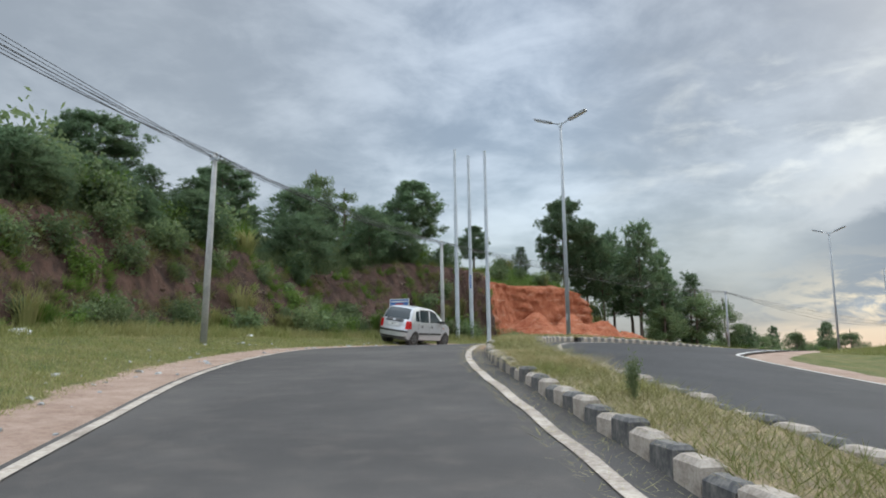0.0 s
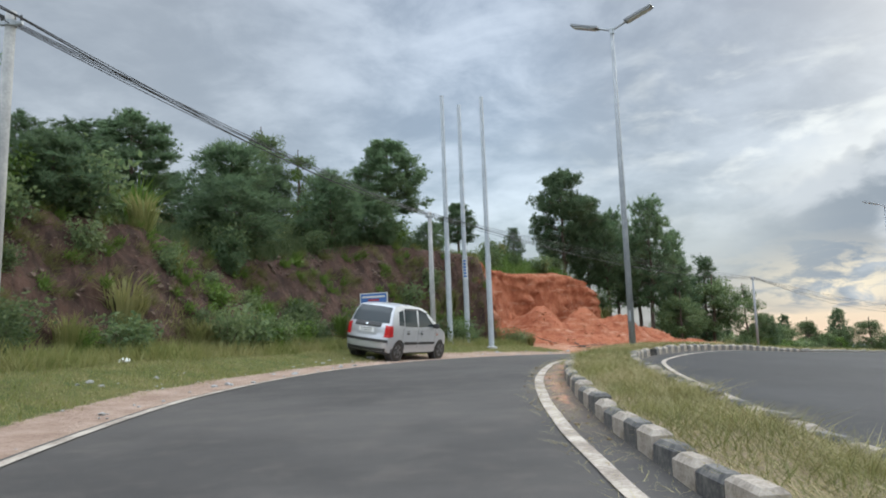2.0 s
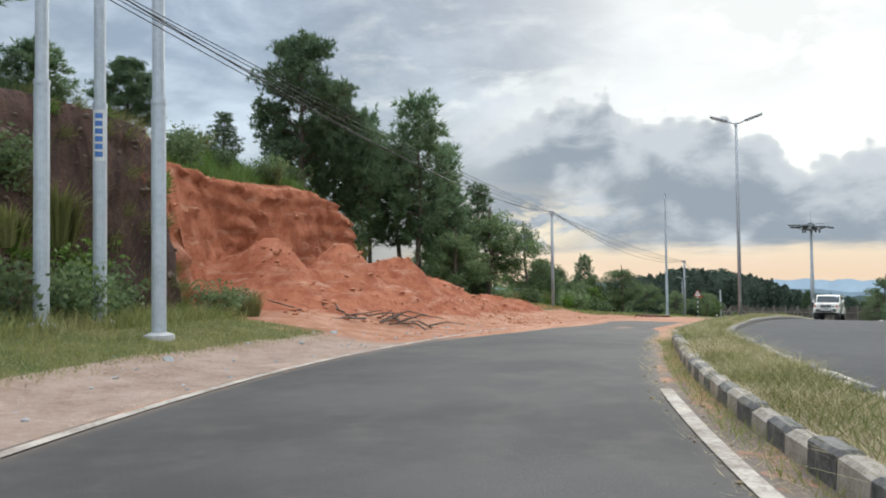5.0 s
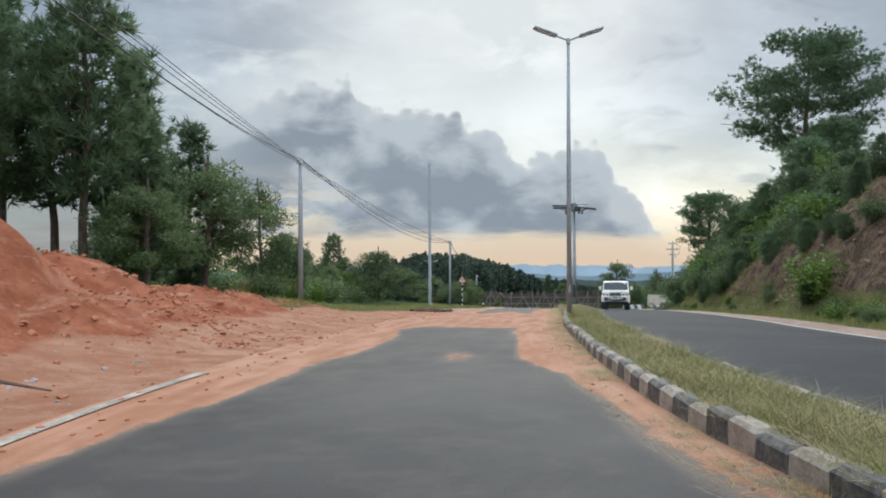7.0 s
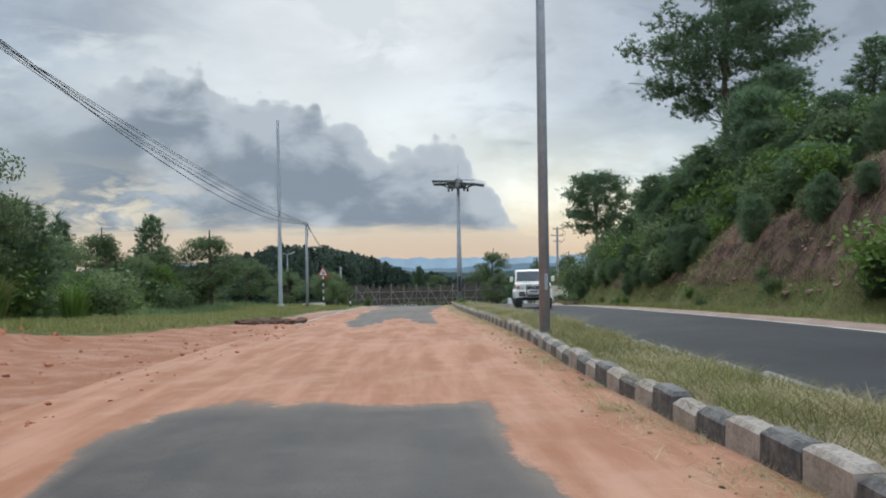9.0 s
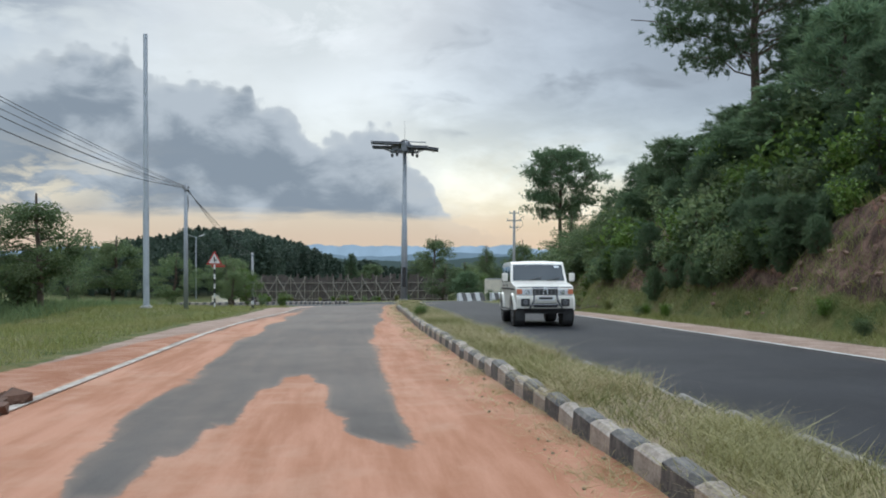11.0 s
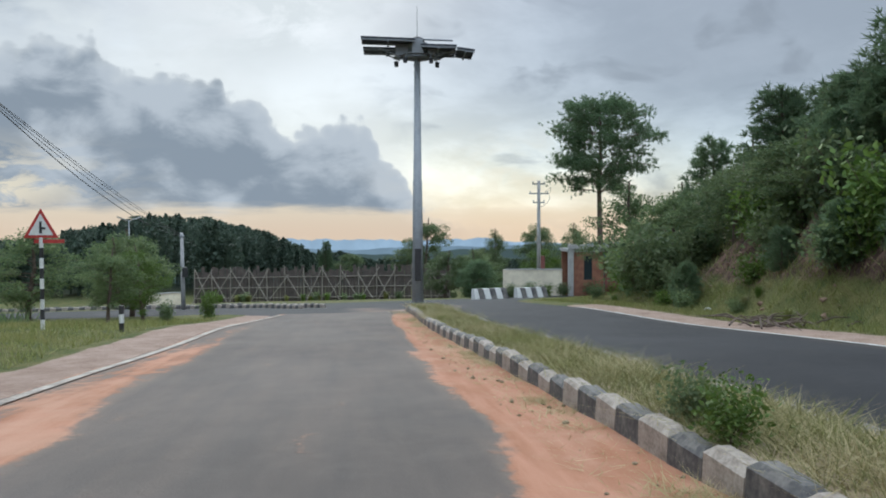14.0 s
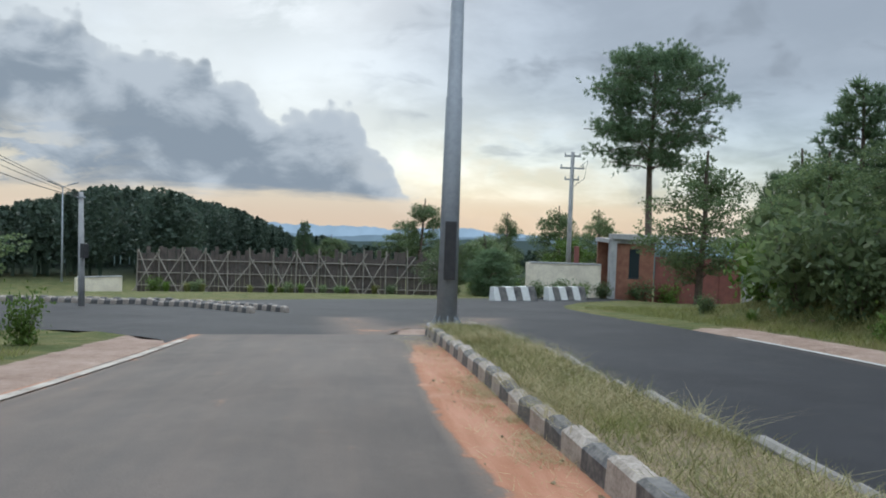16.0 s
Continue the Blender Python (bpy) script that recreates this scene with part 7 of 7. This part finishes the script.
grass_field("hill_growth", "low scrub over the rocky hill", 46000, along(REF, S0 + 46, S0 + 112, 16.0, 27), 0.15, 0.55, 0.045, LEAF, 10, 0.0, 0.6)
grass_field("wood_floor_growth", "rank green growth behind the lower verge", 40000, along(REF, S0 + 52, SEND, lambda s: left_edge(s) - 20, lambda s: left_edge(s) - 8), 0.2, 0.6, 0.04, LEAF, 11, 0.0, 0.5)
grass_field("gutter_grass", "green grass growing in the gutter", 2600, along(REF, S0 + 17, S0 + 36, -0.22, 0.0), 0.04, 0.15, 0.010, GRASS, 24, 0.0, 0.6)
grass_field("gutter_straw", "cut straw strewn in the gutter", 14000, along(REF, S0 - 4, SEND, -0.55, 0.02), 0.02, 0.07, 0.007, STRAW, 12, 0.01, 2.6)


def clumped(s0, s1, lo, hi, groups, spread):
    """Places gathered in loose heaps along the median."""
    def f(rng, n):
        cs, cd = rng.uniform(s0, s1, groups), rng.uniform(lo, hi, groups)
        k = rng.integers(0, groups, n)
        return REF.at(cs[k] + rng.normal(size=n) * spread * 1.6, np.clip(cd[k] + rng.normal(size=n) * spread, 0.03, 1.27))
    return f


def clumped_on(line, s0, s1, lo, hi, groups, spread):
    def f(rng, n):
        cs, cd = rng.uniform(s0, s1, groups), rng.uniform(lo, hi, groups)
        k = rng.integers(0, groups, n)
        return line.at(cs[k] + rng.normal(size=n) * spread, cd[k] + rng.normal(size=n) * spread)
    return f


grass_field("hay_heaps", "loose heaps of cut dry hay on the median kerb", 80000, clumped(S0 + 2, SEND, 0.30, 1.0, 170, 0.17), 0.04, 0.17, 0.008, STRAW, 21, 0.165, 1.8)
grass_field("gutter_litter", "dry straw and soil litter heaped along the gutter", 15000, clumped_on(REF, S0 + 36, SEND - 2, -0.24, -0.02, 120, 0.09), 0.02, 0.09, 0.006, STRAW, 25, 0.01, 2.2)
grass_field("median_weeds", "tufts of fresh green weeds on the median", 26000, clumped(S0 - 3, SEND, 0.3, 1.1, 110, 0.12), 0.05, 0.17, 0.010, GRASS, 22, 0.145, 0.6)


def clods(name, label, n, place, lo, hi, material, seed):
    rng = np.random.default_rng(seed)
    x, y = place(rng, n)
    z = fill_z(x, y)[0]
    ico = bmesh.new()
    bmesh.ops.create_icosphere(ico, subdivisions=1, radius=1.0)
    base = np.array([v.co for v in ico.verts])
    fc = np.array([[v.index for v in f.verts] for f in ico.faces])
    ico.free()
    allv = []
    for i in range(n):
        r = rng.uniform(lo, hi) * (0.5 + rng.random() ** 2)
        v = base * (1 + 0.3 * rng.normal(size=(len(base), 1))) * r * np.array([1.2, 1.0, 0.7]) + np.array([x[i], y[i], z[i] + r * 0.25])
        allv.append(v[fc])
    tagged(new(name, fast_mesh(name, np.concatenate(allv), 3, material)), label, "clods", kind="stuff")


REDCLOD = plain("red_clods", (0.34, 0.12, 0.055), (0.50, 0.22, 0.12), 6, 0.95, 0, 0.4)
clods("spoil_clods", "red earth clods over the spoil heap", 900, lambda rng, n: FOOT.at(rng.uniform(FS_EDGE + 1, FS_RED + 12, n), rng.uniform(-0.6, 6.0, n)), 0.02, 0.075, REDCLOD, 1)
clods("shoulder_rubble", "broken red earth lumps spread on the shoulder", 1300, clumped_on(REF, S0 + 42, S0 + 58, -11.0, -6.4, 30, 0.7), 0.01, 0.05, REDCLOD, 8)
clods("road_clods", "small red clods along the lane's edge", 700, along(REF, S0 + 36, S0 + 64, lambda s: left_edge(s) - 4.0, lambda s: left_edge(s) + 0.6), 0.01, 0.035, REDCLOD, 2)
clods("gutter_clods", "small soil crumbs in the gutter", 700, along(REF, S0 + 8, SEND, -0.6, -0.02), 0.006, 0.02, SOIL, 3)
grass_field("cut_face_grass", "tufts of dry grass on the rocky slope", 30000, along(REF, S0 + 46, S0 + 104, 9.2, 17.0), 0.08, 0.32, 0.03, GRASS, 13, 0.0, 0.6)
BANKROCK = plain("bank_rock", (0.075, 0.048, 0.036), (0.21, 0.150, 0.115), 4, 0.95, 0, 0.5)
ROCK = plain("slope_rock", (0.15, 0.085, 0.055), (0.33, 0.22, 0.16), 3, 0.95, 0, 0.5)
DARKSOIL = plain("dark_clods", (0.07, 0.035, 0.02), (0.13, 0.07, 0.045), 5, 0.95, 0, 0.5)
HEAP = (31.55, 64.56)
clods("debris_heap", "heap of dark earth and roots at the road's edge", 130, lambda rng, n: (HEAP[0] + rng.normal(size=n) * 0.45, HEAP[1] + rng.normal(size=n) * 0.28), 0.05, 0.15, DARKSOIL, 4)
clods("slope_rocks", "broken brown rocks on the cut slope", 900, along(REF, S0 + 46, S0 + 104, 9.2, 15.0), 0.03, 0.14, ROCK, 6)
clods("verge_stones", "pale stones on the shoulder", 260, along(REF, S0 - 4, S0 + 42, lambda s: left_edge(s) - 2.2, lambda s: left_edge(s) - 0.2), 0.015, 0.05, CONCRETE, 5)


def face_tufts(name, label, skin, groups, n, h_lo, h_hi, width, material, seed):
    """Tufts that hang out of a cut face."""
    rng = np.random.default_rng(seed)
    base = SKINS[skin]
    c = base[rng.integers(0, len(base), groups)]
    k = c[rng.integers(0, groups, n)]
    p = k[:, :3] + rng.normal(size=(n, 3)) * np.array([0.10, 0.10, 0.08]) - np.stack([k[:, 3] * 0.05, k[:, 4] * 0.05, 0 * k[:, 3]], 1)
    out = np.stack([k[:, 3], k[:, 4], np.full(n, 0.75)], 1) + rng.normal(size=(n, 3)) * 0.55
    tip = p + unit(out) * rng.uniform(h_lo, h_hi, (n, 1))
    sd = unit(rng.normal(size=(n, 3))) * width * 0.5
    tagged(new(name, fast_mesh(name, np.stack([p - sd, p + sd, tip], 1), 3, material)), label, "growth", kind="stuff")


def face_stones(name, label, skin, n, lo, hi, material, seed):
    """Stones that stick out of a cut face."""
    rng = np.random.default_rng(seed)
    base = SKINS[skin][rng.integers(0, len(SKINS[skin]), n)]
    ico = bmesh.new()
    bmesh.ops.create_icosphere(ico, subdivisions=1, radius=1.0)
    ball, fc = np.array([v.co for v in ico.verts]), np.array([[v.index for v in f.verts] for f in ico.faces])
    ico.free()
    r = rng.uniform(lo, hi, (n, 1, 1)) * (0.5 + rng.random((n, 1, 1)) ** 2)
    v = ball[None] * (1 + 0.3 * rng.normal(size=(n, len(ball), 1))) * r * np.array([1.0, 1.0, 0.75]) + base[:, None, :3]
    tagged(new(name, fast_mesh(name, v[:, fc].reshape(-1, 3), 3, material)), label, "stones", kind="stuff")


face_tufts("bank_face_growth", "grass and creepers hanging from the earth bank", "bank_brown", 330, 30000, 0.08, 0.40, 0.018, GRASS, 41)
face_tufts("bank_face_leaves", "green weeds rooted in the earth bank", "bank_brown", 150, 16000, 0.08, 0.34, 0.040, LEAF2, 42)
face_stones("bank_face_stones", "broken stones and roots in the brown bank", "bank_brown", 1500, 0.02, 0.085, BANKROCK, 43)
face_stones("red_face_lumps", "lumps of red earth on the cut face", "bank_red", 260, 0.02, 0.08, REDCLOD, 44)


def sticks(name, label, at, n, spread, seed):
    rng = random.Random(seed)
    t = thing(name, label, "brushwood", (*at, gz(*at)))
    for _ in range(n):
        x, y, a, L = rng.gauss(0, spread), rng.gauss(0, spread * 0.5), rng.uniform(0, 6.3), rng.uniform(0.5, 1.4)
        z = gz(at[0] + x, at[1] + y) - gz(*at)
        part("stick", tube([(x, y, z + rng.uniform(0.0, 0.12)), (x + L * 0.5 * math.cos(a), y + L * 0.5 * math.sin(a), z + rng.uniform(0.05, 0.25)), (x + L * math.cos(a), y + L * math.sin(a), z + rng.uniform(0.02, 0.3))],
                           [0.025, 0.02, 0.008], 5), BARK, t)


sticks("brush_pile", "pile of dry brown branches beside the spoil", (8.6, 47.4), 26, 0.9, 1)
sticks("brush_heap", "heap of cut dark branches at the far road edge", (60.0, 69.3), 30, 0.8, 2)


def litter(at, size, seed):
    rng = random.Random(seed)
    bm = bmesh.new()
    bmesh.ops.create_icosphere(bm, subdivisions=2, radius=size)
    for v in bm.verts:
        v.co *= 1 + rng.uniform(-0.35, 0.3)
        v.co.z = max(v.co.z * 0.55, -size * 0.2)
    t = thing("litter_bag", "crumpled white plastic bag lying in grass", "litter", (*at, gz(*at) + size * 0.2), 0, "litter")
    part("bag", bm, WHITEP, t)


for i, (x, y, sz) in enumerate(((-8.3, 15.9, 0.28), (-5.8, 24.9, 0.12), (22.9, 61.6, 0.1), (66.2, 71.9, 0.1))):
    litter((x, y), sz, i)
plant("shrub", 2.95, 7.2, 0.38, 0.16, -0.15)


# ---- the median: soil, and two rows of black and white kerb stones ----
def kerb_row(name, line, s0, s1, d, width, height, stone, label, skip=(), tones=(KERB_W, KERB_B)):
    t = thing(name, label, "kerb", (0, 0, 0), kind="structure")
    kinds = {}
    rng = random.Random(len(name))
    n = int((s1 - s0) / stone)
    for v in range(3):
        for m in tones:
            bm = box(-stone / 2 + 0.008, stone / 2 - 0.008, -width / 2, width / 2, -0.25, height - 0.012 * v, 0.0)
            for q in bm.verts:
                if q.co.z > 0:
                    q.co.y *= 0.84
            es = [e for e in bm.edges if all(q.co.z > 0 for q in e.verts)]
            bmesh.ops.bevel(bm, geom=es, offset=0.03 + 0.008 * v, segments=1, affect="EDGES")
            me = bpy.data.meshes.new("kerb_stone")
            bm.to_mesh(me)
            bm.free()
            me.materials.append(m)
            kinds[v, m.name] = me
    ss = s0 + stone * (np.arange(n) + 0.5)
    x, y = line.at(ss, d)
    x2, y2 = line.at(ss + 0.1, d)
    z = fill_z(x, y)[0]
    for k in range(n):
        if any(a < ss[k] - S0 < b for a, b in skip):
            continue
        me = kinds[rng.randrange(3), tones[k % 2].name]
        ob = new("kerb_stone", me)
        ob.parent = t
        ob.matrix_basis = pose(x[k], y[k], z[k] + rng.uniform(-0.02, 0.012), rng.uniform(-2, 2), rng.uniform(-1, 1), math.degrees(math.atan2(y2[k] - y[k], x2[k] - x[k])) + rng.uniform(-1.2, 1.2))
    return t


STONE = 0.42
KERB_D = plain("dirty_kerb_concrete", (0.19, 0.175, 0.15), (0.30, 0.275, 0.24), 3, 0.9, 0, 0.3)
kerb_row("kerb_near", REF, S0 - 12, SEND - 0.2, 0.10, 0.20, 0.205, STONE, "worn black and white kerb stones beside the driven lane")
kerb_row("kerb_far", REF, S0 - 12, S0 + 40, 1.22, 0.18, 0.21, STONE, "worn black and white kerb stones beside the far carriageway", skip=((14.0, 15.0), (20.5, 21.2)))
kerb_row("kerb_far_plain", REF, S0 + 40, SEND - 0.2, 1.24, 0.13, 0.175, 0.9, "bare grey concrete kerb beside the far carriageway", tones=(KERB_D, KERB_D))
NOSE = Line([REF.at(SEND - 0.2, 0.10), REF.at(SEND + 0.9, 0.12), REF.at(SEND + 1.5, 0.66), REF.at(SEND + 0.9, 1.20), REF.at(SEND - 0.2, 1.22)], 0.1)
kerb_row("kerb_nose", NOSE, 0.0, float(NOSE.s[-1]), 0.0, 0.20, 0.21, 0.36, "rounded end of the black and white median kerb")
strip("median_bed", S0 - 45, SEND + 0.6, 0.17, 1.15, 0.5, 5, SOIL, 0.155, "grassy soil bed of the median")
ISLE = Line([(68.9, 90.2), (69.8, 92.2), (71.2, 96), (70.9, 101), (69.6, 104.5), (66, 110), (62, 116)])
kerb_row("kerb_island", ISLE, 0.0, 24.0, 0.0, 0.18, 0.2, 0.32, "black and white kerb of the junction's island")
kerb_row("kerb_island_back", ISLE, 0.0, 26.0, 1.1, 0.18, 0.2, 0.32, "black and white kerb along the side road")
